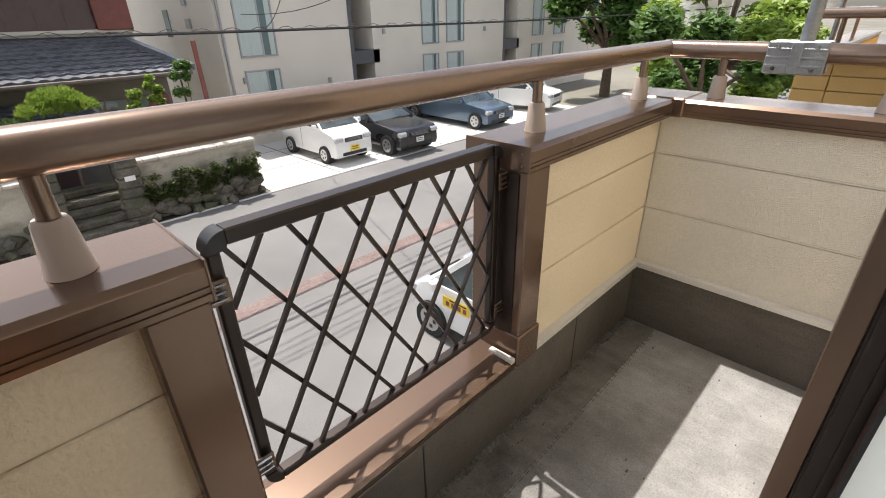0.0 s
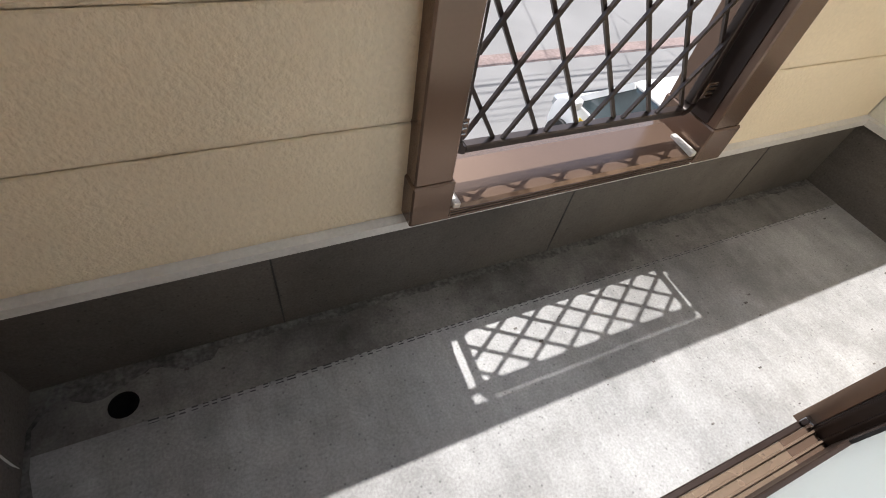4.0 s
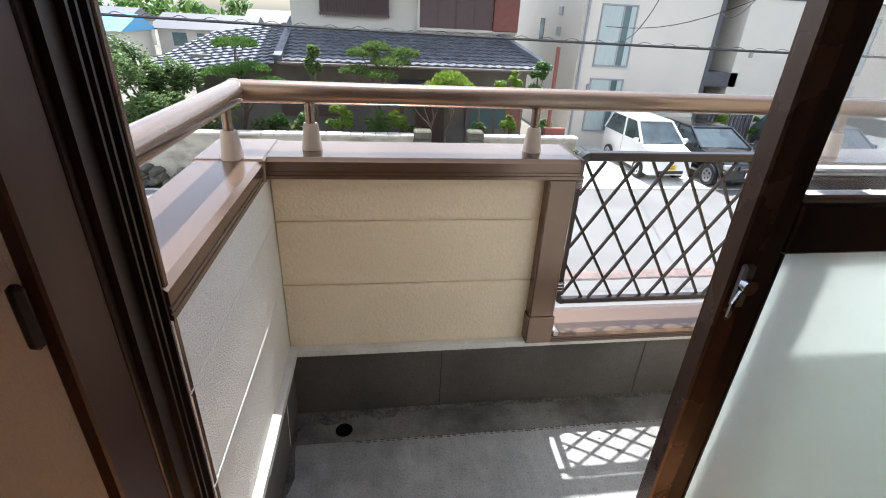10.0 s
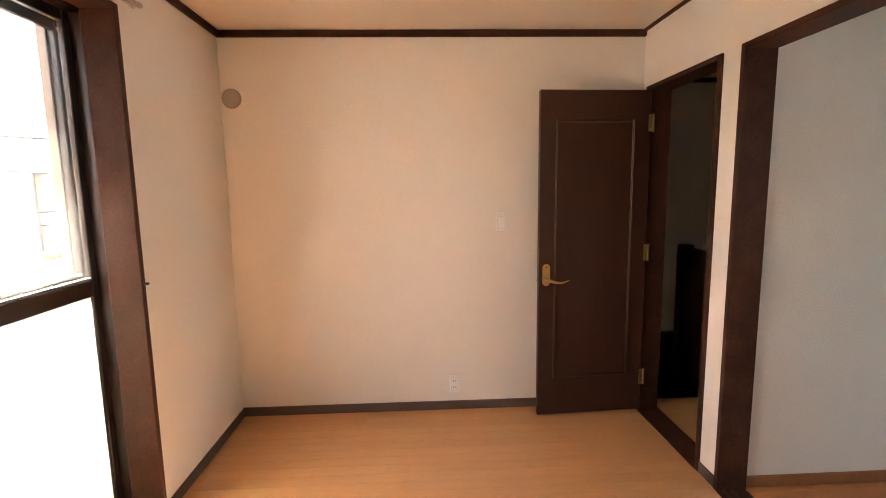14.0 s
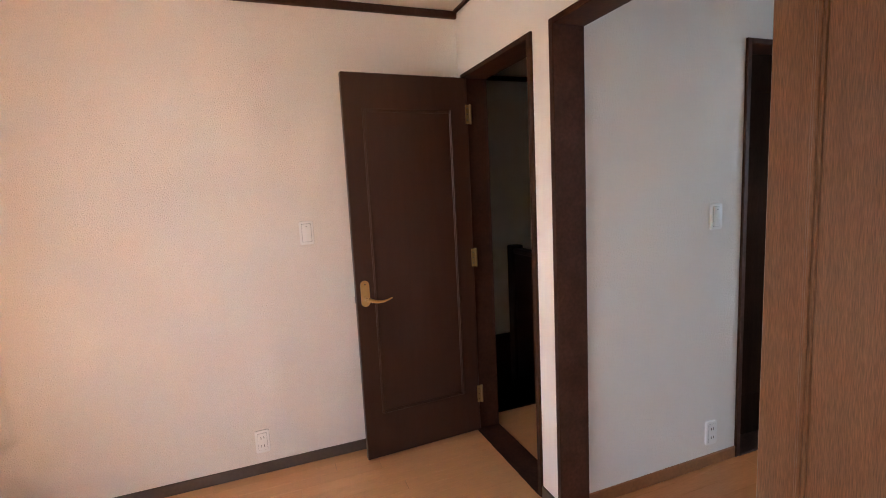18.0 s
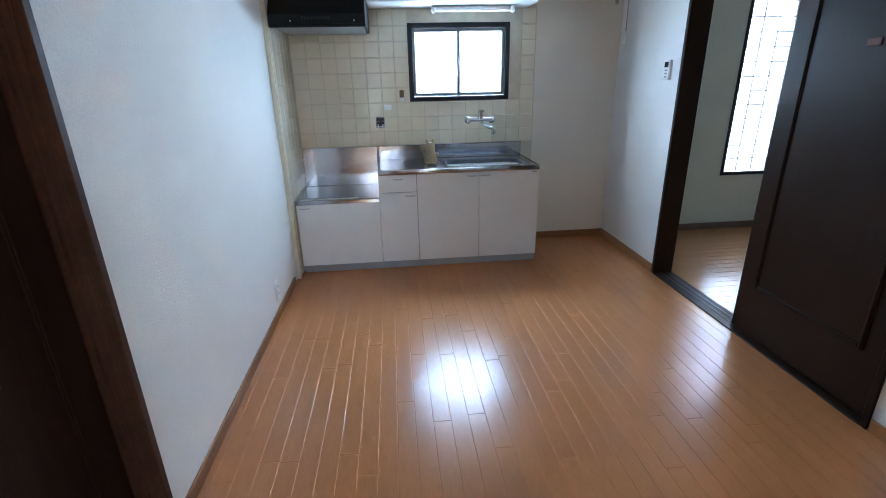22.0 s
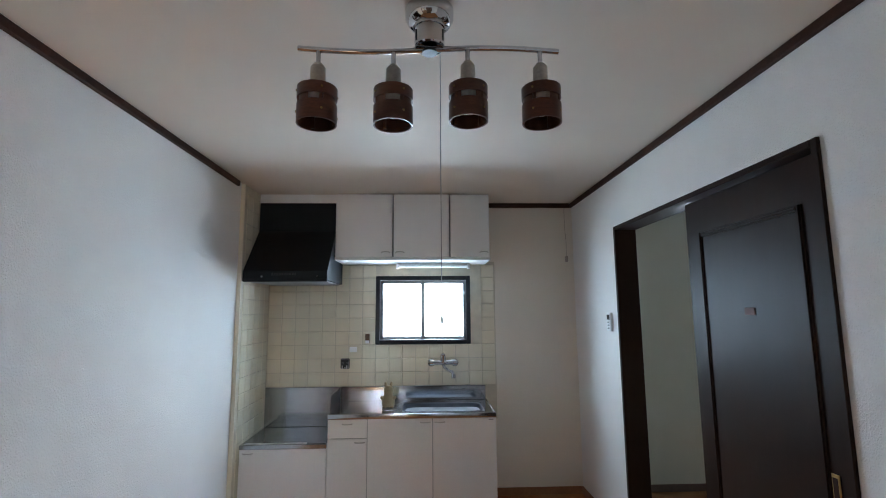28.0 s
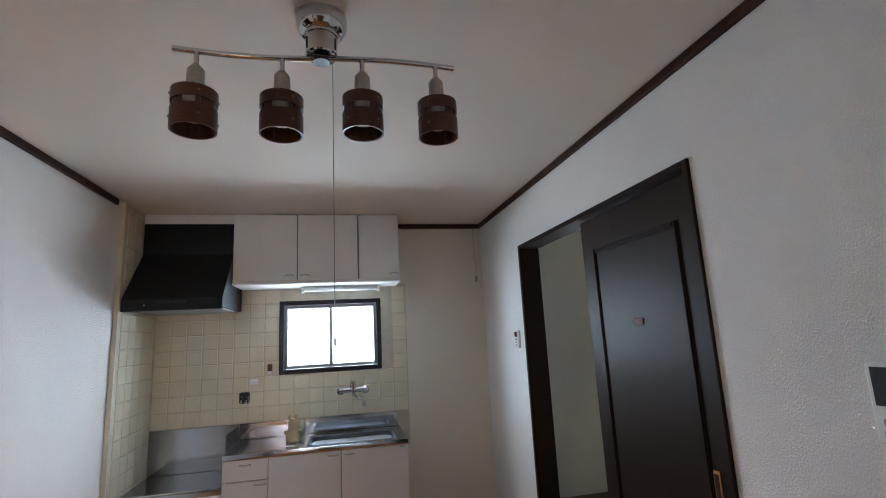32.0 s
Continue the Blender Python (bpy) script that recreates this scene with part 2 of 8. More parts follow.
# ---- materials ----
def material(name, col, rough=0.5, metal=0.0, var=0.08, scale=6.0, fine=0.0, fscale=120.0, bump=0.0, bscale=200.0, stretch=(1, 1, 1),
             rnd=0.0, spec=0.5, coat=0.0, stain=None, stain_amount=0.0, stain_scale=1.5, rvar=0.0, local=False, bdist=0.002, bdetail=3.0, emboss=None):
    """A surface: base colour with broad and fine variation, relief, gloss variation, stains and a share of per-piece variation."""
    m = bpy.data.materials.new(name)
    m.use_nodes = True
    n, l = m.node_tree.nodes, m.node_tree.links
    b = n["Principled BSDF"]
    b.inputs["Roughness"].default_value = rough
    b.inputs["Metallic"].default_value = metal
    b.inputs["Specular IOR Level"].default_value = spec
    b.inputs["Coat Weight"].default_value = coat
    b.inputs["Coat Roughness"].default_value = 0.12
    if local:
        where = n.new("ShaderNodeTexCoord").outputs["Object"]
    else:
        where = n.new("ShaderNodeNewGeometry").outputs["Position"]
    mp = n.new("ShaderNodeMapping")
    mp.inputs["Scale"].default_value = stretch
    l.new(where, mp.inputs["Vector"])

    def noise_node(s, detail=4.0):
        t = n.new("ShaderNodeTexNoise")
        t.inputs["Scale"].default_value = s
        t.inputs["Detail"].default_value = detail
        l.new(mp.outputs["Vector"], t.inputs["Vector"])
        return t.outputs["Fac"]

    def spread(value, lo, hi):
        r = n.new("ShaderNodeMapRange")
        r.inputs["From Min"].default_value, r.inputs["From Max"].default_value = 0.3, 0.7
        r.inputs["To Min"].default_value, r.inputs["To Max"].default_value = lo, hi
        l.new(value, r.inputs["Value"])
        return r.outputs["Result"]

    def times(a, c):
        t = n.new("ShaderNodeMath")
        t.operation = "MULTIPLY"
        l.new(a, t.inputs[0])
        l.new(c, t.inputs[1])
        return t.outputs[0]
    val = spread(noise_node(scale), 1 - var, 1 + var)
    if fine:
        val = times(val, spread(noise_node(fscale, 2.0), 1 - fine, 1 + fine))
    if rnd:
        oi = n.new("ShaderNodeObjectInfo").outputs["Random"]
        r = n.new("ShaderNodeMapRange")
        r.inputs["To Min"].default_value, r.inputs["To Max"].default_value = 1 - rnd, 1 + rnd
        l.new(oi, r.inputs["Value"])
        val = times(val, r.outputs["Result"])
    mix = n.new("ShaderNodeMix")
    mix.data_type, mix.blend_type = "RGBA", "MULTIPLY"
    mix.inputs["Factor"].default_value = 1.0
    mix.inputs["A"].default_value = (*col, 1)
    l.new(val, mix.inputs["B"])
    out = mix.outputs["Result"]
    if stain:
        s = n.new("ShaderNodeMapRange")
        s.inputs["From Min"].default_value, s.inputs["From Max"].default_value = 0.48, 0.68
        s.inputs["To Max"].default_value = stain_amount
        l.new(noise_node(stain_scale, 7.0), s.inputs["Value"])
        mx = n.new("ShaderNodeMix")
        mx.data_type = "RGBA"
        mx.inputs["B"].default_value = (*stain, 1)
        l.new(s.outputs["Result"], mx.inputs["Factor"])
        l.new(out, mx.inputs["A"])
        out = mx.outputs["Result"]
    l.new(out, b.inputs["Base Color"])
    if rvar:
        l.new(spread(noise_node(scale * 2.3, 5.0), max(0.02, rough - rvar), min(1, rough + rvar)), b.inputs["Roughness"])
    if bump:
        bp = n.new("ShaderNodeBump")
        bp.inputs["Strength"].default_value = bump
        bp.inputs["Distance"].default_value = bdist
        height = noise_node(bscale, bdetail)
        if emboss:
            e = n.new("ShaderNodeMapRange")
            e.interpolation_type = "SMOOTHSTEP"
            e.inputs["From Min"].default_value, e.inputs["From Max"].default_value = emboss
            l.new(height, e.inputs["Value"])
            height = e.outputs["Result"]
        l.new(height, bp.inputs["Height"])
        l.new(bp.outputs["Normal"], b.inputs["Normal"])
    return m


def glass(name, rough=0.0, col=(1, 1, 1), ior=1.45, milky=0.0):
    m = bpy.data.materials.new(name)
    m.use_nodes = True
    b = m.node_tree.nodes["Principled BSDF"]
    b.inputs["Base Color"].default_value = (*col, 1)
    b.inputs["Roughness"].default_value = rough
    b.inputs["IOR"].default_value = ior
    b.inputs["Transmission Weight"].default_value = 1.0 - milky
    return m


def concrete(name, light, dark, patch=1.1, amount=0.75, relief=0.5):
    """Weathered concrete: broad damp stains, blotches, drawn-out trowel marks, sand grain and small pits."""
    m = bpy.data.materials.new(name)
    m.use_nodes = True
    n, l = m.node_tree.nodes, m.node_tree.links
    b = n["Principled BSDF"]
    b.inputs["Roughness"].default_value = 0.8
    b.inputs["Specular IOR Level"].default_value = 0.35
    where = n.new("ShaderNodeNewGeometry").outputs["Position"]

    def field(scale, detail, rough=0.6, stretch=(1, 1, 1)):
        mp = n.new("ShaderNodeMapping")
        mp.inputs["Scale"].default_value = stretch
        l.new(where, mp.inputs["Vector"])
        t = n.new("ShaderNodeTexNoise")
        t.inputs["Scale"].default_value, t.inputs["Detail"].default_value, t.inputs["Roughness"].default_value = scale, detail, rough
        l.new(mp.outputs["Vector"], t.inputs["Vector"])
        return t.outputs["Fac"]

    def span(v, a, c, lo, hi):
        r = n.new("ShaderNodeMapRange")
        for k, x in (("From Min", a), ("From Max", c), ("To Min", lo), ("To Max", hi)):
            r.inputs[k].default_value = x
        l.new(v, r.inputs["Value"])
        return r.outputs["Result"]

    def mul(a, c):
        t = n.new("ShaderNodeMath")
        t.operation = "MULTIPLY"
        l.new(a, t.inputs[0])
        l.new(c, t.inputs[1])
        return t.outputs[0]
    mx = n.new("ShaderNodeMix")
    mx.data_type = "RGBA"
    mx.inputs["A"].default_value, mx.inputs["B"].default_value = (*light, 1), (*dark, 1)
    l.new(span(field(patch, 9.0, 0.66), 0.42, 0.66, 0.0, amount), mx.inputs["Factor"])
    pits = n.new("ShaderNodeTexVoronoi")
    pits.inputs["Scale"].default_value = 46.0
    l.new(where, pits.inputs["Vector"])
    v = mul(span(field(8.0, 8.0), 0.3, 0.7, 0.82, 1.16), span(field(150.0, 2.0), 0.3, 0.7, 0.84, 1.16))
    v = mul(v, span(field(24.0, 6.0, 0.7, (1.0, 0.22, 1.0)), 0.32, 0.68, 0.90, 1.10))
    v = mul(v, span(pits.outputs["Distance"], 0.05, 0.16, 0.55, 1.0))
    tint = n.new("ShaderNodeMix")
    tint.data_type, tint.blend_type = "RGBA", "MULTIPLY"
    tint.inputs["Factor"].default_value = 1.0
    l.new(mx.outputs["Result"], tint.inputs["A"])
    l.new(v, tint.inputs["B"])
    l.new(tint.outputs["Result"], b.inputs["Base Color"])
    bp = n.new("ShaderNodeBump")
    bp.inputs["Strength"].default_value, bp.inputs["Distance"].default_value = relief, 0.003
    l.new(field(95.0, 5.0, 0.7), bp.inputs["Height"])
    l.new(bp.outputs["Normal"], b.inputs["Normal"])
    return m


M_PAPERK = material("white_wallpaper", (0.84, 0.81, 0.775), 0.75, var=0.02, scale=2, bump=0.8, bscale=185, bdist=0.0013, bdetail=1.0, emboss=(0.46, 0.64), stretch=(1.0, 1.0, 0.8))
# south wall paper: warm light bounced off the floor is tinted into its colour
M_PAPERS = material("warm_bounce_wallpaper", (0.82, 0.755, 0.655), 0.75, var=0.02, scale=2, fine=0.03, fscale=220, bump=0.9, bscale=170, bdist=0.002)
M_PAPER = material("embossed_wallpaper", (0.86, 0.815, 0.765), 0.75, var=0.015, scale=2, fine=0.03, fscale=220, bump=0.9, bscale=230, bdist=0.003)
M_CEIL = material("ceiling_paper", (0.74, 0.655, 0.56), 0.8, var=0.02, scale=1.5, fine=0.02, fscale=200, bump=0.25, bscale=300)
M_DARKWOOD = material("dark_stained_wood", (0.052, 0.022, 0.013), 0.36, spec=0.38, var=0.08, scale=5, fine=0.08, fscale=60, stretch=(6, 6, 0.6), bump=0.03, bscale=90)
M_BLACKWOOD = material("black_brown_stained_wood", (0.027, 0.0138, 0.0090), 0.45, spec=0.10, var=0.06, scale=5, fine=0.06, fscale=60, stretch=(6, 6, 0.6), bump=0.02, bscale=90)
M_DOORK = material("black_brown_matt_wood", (0.030, 0.0165, 0.0115), 0.9, spec=0.0, var=0.10, scale=5, fine=0.12, fscale=60, stretch=(6, 6, 0.6), bump=0.15, bscale=90)
M_DARKTRIM = material("dark_wood_trim", (0.060, 0.0255, 0.0155), 0.52, spec=0.12, var=0.2, scale=9, fine=0.15, fscale=70, bump=0.1, bscale=90)
M_MIDWOOD = material("brown_oak_veneer", (0.135, 0.067, 0.033), 0.42, spec=0.28, var=0.10, scale=5, fine=0.34, fscale=100, stretch=(9, 9, 0.35), bump=0.5, bscale=70, bdist=0.001)
M_BASE_K = material("orange_wood_baseboard", (0.30, 0.125, 0.045), 0.45, var=0.12, scale=5, fine=0.1, fscale=60)
M_BASE_A = material("grey_brown_baseboard", (0.12, 0.085, 0.068), 0.5, var=0.1, scale=5, fine=0.08, fscale=60)
M_FLOOR_K = material("orange_floor_board", (0.50, 0.205, 0.076), 0.20, var=0.05, scale=3, fine=0.06, fscale=28, stretch=(7, 0.7, 1), bump=0.55, bscale=42, rnd=0.03, rvar=0.03, bdist=0.0006, bdetail=5)
M_FLOOR_A = material("light_floor_board", (0.655, 0.335, 0.147), 0.30, var=0.04, scale=3, fine=0.05, fscale=28, stretch=(7, 0.7, 1), rnd=0.04)
M_FLOOR_B = material("brown_floor_board", (0.40, 0.205, 0.095), 0.20, var=0.04, scale=3, fine=0.05, fscale=28, stretch=(0.7, 7, 1), bump=0.12, bscale=42, bdist=0.0006, rnd=0.04)
M_GAP = material("orange_floor_joint", (0.41, 0.168, 0.062), 0.5)
M_GAPA = material("light_floor_joint", (0.53, 0.27, 0.118), 0.5)
M_ALU = material("bronze_anodised_aluminium", (0.185, 0.124, 0.090), 0.22, metal=0.6, var=0.03, scale=4, fine=0.02, fscale=150)
M_ALUGOLD = material("gold_bronze_sill", (0.245, 0.178, 0.126), 0.28, metal=0.55, var=0.06, scale=5, fine=0.05, fscale=120, rvar=0.05)
M_ALUDARK = material("dark_bronze_sash", (0.032, 0.021, 0.017), 0.36, metal=0.35, var=0.12, scale=4, fine=0.06, rvar=0.06)
M_KFRAME = material("black_anodised_frame", (0.016, 0.017, 0.021), 0.30, metal=0.3, var=0.08, scale=4)
M_STILE = material("brown_anodised_stile", (0.085, 0.052, 0.038), 0.26, metal=0.4, var=0.06, scale=4, fine=0.03, rvar=0.05)
M_RAIL = material("bronze_handrail", (0.23, 0.168, 0.132), 0.22, metal=0.6, var=0.05, scale=3, fine=0.03, rvar=0.04)
M_LATTICE = material("black_brown_lattice", (0.036, 0.026, 0.022), 0.34, metal=0.4, var=0.12, scale=9)
M_SIDING = material("cream_stucco_siding", (0.76, 0.665, 0.50), 0.72, var=0.04, scale=2.5, fine=0.04, fscale=90, bump=0.75, bscale=110, bdist=0.006, stain=(0.64, 0.54, 0.39), stain_amount=0.25, stain_scale=2.2, bdetail=5)
M_SIDEWHITE = material("white_stucco_siding", (0.84, 0.81, 0.725), 0.7, var=0.03, scale=2.5, fine=0.04, fscale=120, bump=0.9, bscale=270, bdist=0.003, bdetail=2.0, emboss=(0.40, 0.66))
M_FLASHW = material("pale_metal_flashing", (0.66, 0.65, 0.63), 0.4, metal=0.1, var=0.10, scale=6, fine=0.06, stain=(0.38, 0.36, 0.33), stain_amount=0.35, stain_scale=6)
M_HOLE = material("black_hole", (0.006, 0.006, 0.006), 1.0, spec=0.0, var=0.3, scale=40)
M_GRIME = material("black_grime", (0.10, 0.097, 0.09), 0.95, var=0.4, scale=14, fine=0.4, fscale=90, bump=0.8, bscale=150, bdist=0.004)
# gutter dirt, with the shade along the parapet also mixed into the colour
M_GUTTER = concrete("dirty_shaded_gutter_concrete", (0.175, 0.165, 0.152), (0.052, 0.048, 0.043), 3.2, 0.9, 0.8)
M_CONC = concrete("balcony_concrete", (0.285, 0.282, 0.276), (0.125, 0.120, 0.112), 1.25, 0.8)
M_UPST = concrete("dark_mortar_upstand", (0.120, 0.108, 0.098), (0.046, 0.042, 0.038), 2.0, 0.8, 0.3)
M_FLASH = material("weathered_grey_flashing", (0.55, 0.51, 0.46), 0.45, metal=0.1, var=0.12, scale=6, fine=0.1, stain=(0.25, 0.22, 0.19), stain_amount=0.4, stain_scale=7)
M_SOCKET = material("beige_plastic_socket", (0.40, 0.33, 0.28), 0.5, var=0.05)
M_GALV = material("galvanised_steel", (0.27, 0.285, 0.30), 0.48, metal=0.6, var=0.18, scale=18, fine=0.1)
M_STEEL = material("stainless_steel", (0.42, 0.43, 0.455), 0.13, metal=1.0, var=0.04, scale=6, fine=0.05, fscale=300, stretch=(0.4, 6, 6), rvar=0.05, bump=0.02, bscale=60)
M_STEELD = material("dull_stainless_bowl", (0.13, 0.14, 0.165), 0.40, metal=0.9, var=0.06, scale=8, rvar=0.05)
M_GRIP = material("satin_grey_grip", (0.55, 0.545, 0.53), 0.35, metal=0.8, var=0.05)
M_CHROME = material("chrome", (0.60, 0.60, 0.62), 0.08, metal=1.0, var=0.02)
M_BRASS = material("satin_brass", (0.72, 0.50, 0.20), 0.3, metal=0.9, var=0.05)
M_HINGE = material("dull_brass_hinge", (0.36, 0.24, 0.10), 0.42, metal=0.8, var=0.08)
M_WHITEPL = material("white_plastic", (0.90, 0.895, 0.88), 0.38, var=0.02)
M_CAB = material("white_cabinet_laminate", (0.88, 0.875, 0.865), 0.34, var=0.02, scale=2, fine=0.015, bump=0.08, bscale=160)
M_TOE = material("grey_plinth", (0.35, 0.36, 0.38), 0.5, var=0.08)
M_TILE = material("cream_glazed_tile", (0.80, 0.73, 0.565), 0.10, var=0.04, scale=4, rnd=0.035, bump=0.04, bscale=14, spec=0.6)
M_TRIMC = material("cream_plastic_trim", (0.74, 0.68, 0.53), 0.4, var=0.03)
M_GROUT = material("tile_grout", (0.62, 0.56, 0.44), 0.8, var=0.12, scale=10)
M_BLACKHOOD = material("black_enamel_hood", (0.006, 0.0075, 0.010), 0.5, var=0.1, scale=6, fine=0.1, spec=0.25)
M_BLACKPL = material("black_plastic", (0.015, 0.015, 0.016), 0.4)
M_GREYPL = material("grey_plastic", (0.30, 0.30, 0.31), 0.45)
M_SCREEN = material("dark_screen", (0.01, 0.012, 0.016), 0.08, spec=0.6)
M_SHADEWOOD = material("lamp_ring_wood", (0.105, 0.038, 0.021), 0.32, var=0.2, scale=20, fine=0.2, fscale=90, stretch=(1, 1, 5))
# clear glass with a small diffuse white share
M_PLANE = glass("milky_clear_pane", milky=0.06)
M_FROST = material("frosted_pane", (0.93, 0.955, 0.945), 0.35, var=0.01)
_fn, _fl = M_FROST.node_tree.nodes, M_FROST.node_tree.links
_tr = _fn.new("ShaderNodeBsdfTranslucent")
_tr.inputs["Color"].default_value = (0.86, 0.905, 0.885, 1)
_fm = _fn.new("ShaderNodeMixShader")
_fm.inputs["Fac"].default_value = 0.62
_fl.new(_fn["Principled BSDF"].outputs[0], _fm.inputs[1])
_fl.new(_tr.outputs[0], _fm.inputs[2])
_fl.new(_fm.outputs[0], _fn["Material Output"].inputs["Surface"])
M_FROSTK = glass("obscure_pane", 0.5, (0.96, 0.98, 1.0), milky=0.3)
M_HALL = material("hall_wallpaper", (0.80, 0.775, 0.74), 0.8, var=0.03, fine=0.02, fscale=220, bump=0.3, bscale=300)
M_ROOMB = material("pale_green_wallpaper", (0.57, 0.60, 0.545), 0.8, var=0.02, fine=0.02, fscale=220, bump=0.3, bscale=300)


# ---- plan of the flat, metres ----
CEIL = 2.40
CEIL_A = 2.374                     # the bedroom's ceiling is a little lower
AX0, AX1 = -1.23, 2.393            # bedroom, window wall to partition
AY0, AY1 = -2.30, 0.253
KX0, KX1 = -1.115, 1.49            # kitchen
KY0, KY1 = -6.785, -2.42
WT = 0.12
DOOR_H = 2.03

# floors
def boards(name, x0, x1, y0, y1, mat_, label, width=0.0755, long=0.91, seed=3):
    rng = random.Random(seed)
    base = solo(name, bx(x0, x1, y0, y1, -0.10, -0.0012), M_GAPA if mat_ == M_FLOOR_A else M_GAP, label, "floor", kind="structure")
    shared = {}
    n = int(math.ceil((x1 - x0) / width))
    for i in range(n):
        a = x0 + i * width
        b = min(a + width, x1)
        if b - a < 0.012:
            continue
        y = y1 + rng.uniform(0, long) if i % 2 else y1 + rng.uniform(0, long * 0.9)
        while y > y0:
            lo, hi = max(y - long, y0), min(y, y1)
            y -= long
            if hi - lo < 0.03:
                continue
            key = (round(b - a, 4), round(hi - lo, 2))
            if key not in shared:
                w, h = (b - a) / 2 - 0.0001, (hi - lo) / 2 - 0.0001
                bm = bx(-w, w, -h, h, -0.012, 0.0, bev=0.0015, seg=2)
                shared[key] = mesh_of("floor_board", bm, mat_)
            piece("floor_board", shared[key], base, ((a + b) / 2, (lo + hi) / 2, 0.0))
    return base


# walls (inner faces on the plan lines)
WIN_X0, WIN_X1, WIN_Z1 = -0.117, 1.575, 2.175
# bedroom
LWY = 0.405                        # the wall beside the window stands further out on the west side
wall_with_holes("wall_window", "y", AY1, 0.216, -0.102, AX1 + WT, -0.3, CEIL, [(-0.102, 1.475, -0.3, WIN_Z1)], M_PAPER, "cream wallpapered wall around the balcony window")
wall_with_holes("wall_window_west", "y", LWY, 0.064, AX0 - WT, -0.1025, -0.3, CEIL, [], M_PAPER, "cream wallpapered wall beside the balcony window")
wall_with_holes("wall_window_outer", "y", AY1 + 0.217, 0.123, AX0 - WT, AX1 + 0.6, -3.0, CEIL + 0.35, [(WIN_X0, WIN_X1, -0.03, WIN_Z1)], M_SIDING, "cream siding outer wall around the balcony window")
wall_with_holes("wall_bedroom_east", "x", AX1, WT, AY0, AY1, 0, CEIL, [], M_PAPER, "cream wallpapered bedroom wall with a vent cap")
wall_with_holes("wall_bedroom_west", "x", AX0, -WT, KY1, LWY, 0, CEIL, [], M_PAPER, "cream wallpapered bedroom wall")
DA0, DA1 = 1.645, 2.31            # bedroom door opening
SL0, SL1 = -0.18, 1.465           # sliding partition opening
wall_with_holes("wall_partition", "y", AY0, KY1 - AY0, AX0, 3.90, -0.1, CEIL, [(DA0, DA1, -0.1, DOOR_H - 0.02), (SL0, SL1, -0.1, DOOR_H - 0.02)], M_PAPER, "white wallpapered partition between bedroom and kitchen")
# kitchen
D2A, D2B = -4.066, -3.366
wall_with_holes("wall_kitchen_east", "x", KX1, WT, KY0, KY1, 0, CEIL, [(D2A, D2B, 0, DOOR_H - 0.02)], M_PAPERK, "white wallpapered kitchen wall with a dark door")
SDA, SDB = -5.86, -4.25
wall_with_holes("wall_kitchen_west", "x", KX0, -WT, KY0, KY1, 0, CEIL, [(SDA, SDB, 0, DOOR_H - 0.02)], M_PAPERK, "white wallpapered kitchen wall with a sliding door")
KW = (-0.215, 0.58, 1.203, 1.77)
BW = (-2.79, -2.17, 0.50, 1.935)    # window of the side room
wall_with_holes("wall_kitchen_south", "y", KY0, -0.15, -4.0, 2.85, -0.1, CEIL, [(KW[0], KW[1], KW[2], KW[3]), BW], M_PAPERS, "pale wallpapered outer wall with a small window over the sink")

# side room behind the sliding door
wall_with_holes("wall_side_room_west", "x", -3.9, -WT, KY0, -3.1, 0, CEIL, [], M_ROOMB, "pale side room wall")
wall_with_holes("wall_side_room_north", "y", -3.1, WT, -4.02, KX0 - WT, 0, CEIL, [], M_ROOMB, "pale side room wall")
solo("wall_side_room_lining", bx(KX0 - WT - 0.006, KX0 - WT, KY0, SDA, 0, CEIL), M_ROOMB, "pale green side room wall", "wall", kind="structure")
wall_with_holes("wall_side_room_south", "y", KY0, 0.006, -3.9, KX0 - WT - 0.007, 0, CEIL, [BW], M_ROOMB, "pale green side room wall around a tall window")
# hall behind the two dark doors; added unseen boxes block light from below its stairwell
well = bx(KX1 + WT, 3.90, -5.22, KY1 + 0.06, -1.30, -1.21)
box(well, KX1 + 0.02, KX1 + WT, -5.22, KY1 + 0.06, -1.209, -0.101)
box(well, KX1 + WT + 0.001, 3.90, KY1 + 0.001, KY1 + 0.06, -1.209, -0.101)
solo("wall_stairwell", well, M_BLACKWOOD, "unseen nearly black lining added to keep light out of the stairwell", "wall", kind="structure")
wall_with_holes("wall_hall_east", "x", 3.78, WT, -5.22, KY1, -1.2, CEIL, [], M_HALL, "dim grey hall wall")
wall_with_holes("wall_hall_south", "y", -5.1, -WT, KX1 + WT, 3.78, -1.2, CEIL, [], M_HALL, "dim grey hall wall")

solo("ceiling", bx(-4.2, 3.9, KY0 - 0.15, AY1 + 0.34, CEIL, CEIL + 0.12), M_CEIL, "cream papered ceiling", "ceiling", kind="structure")
solo("ceiling_bedroom", bx(AX0, AX1, AY0, AY1, CEIL_A, CEIL - 0.002), M_CEIL, "cream papered bedroom ceiling", "ceiling", kind="structure")


# unseen overhang, added to hold the sun off the upper window panes
solo("roof_eave", bx(-2.2, 4.2, 0.47, 0.95, CEIL + 0.352, CEIL + 0.47, bev=0.01), M_SIDEWHITE, "unseen white eave added to shade the balcony window", "eave", kind="structure")


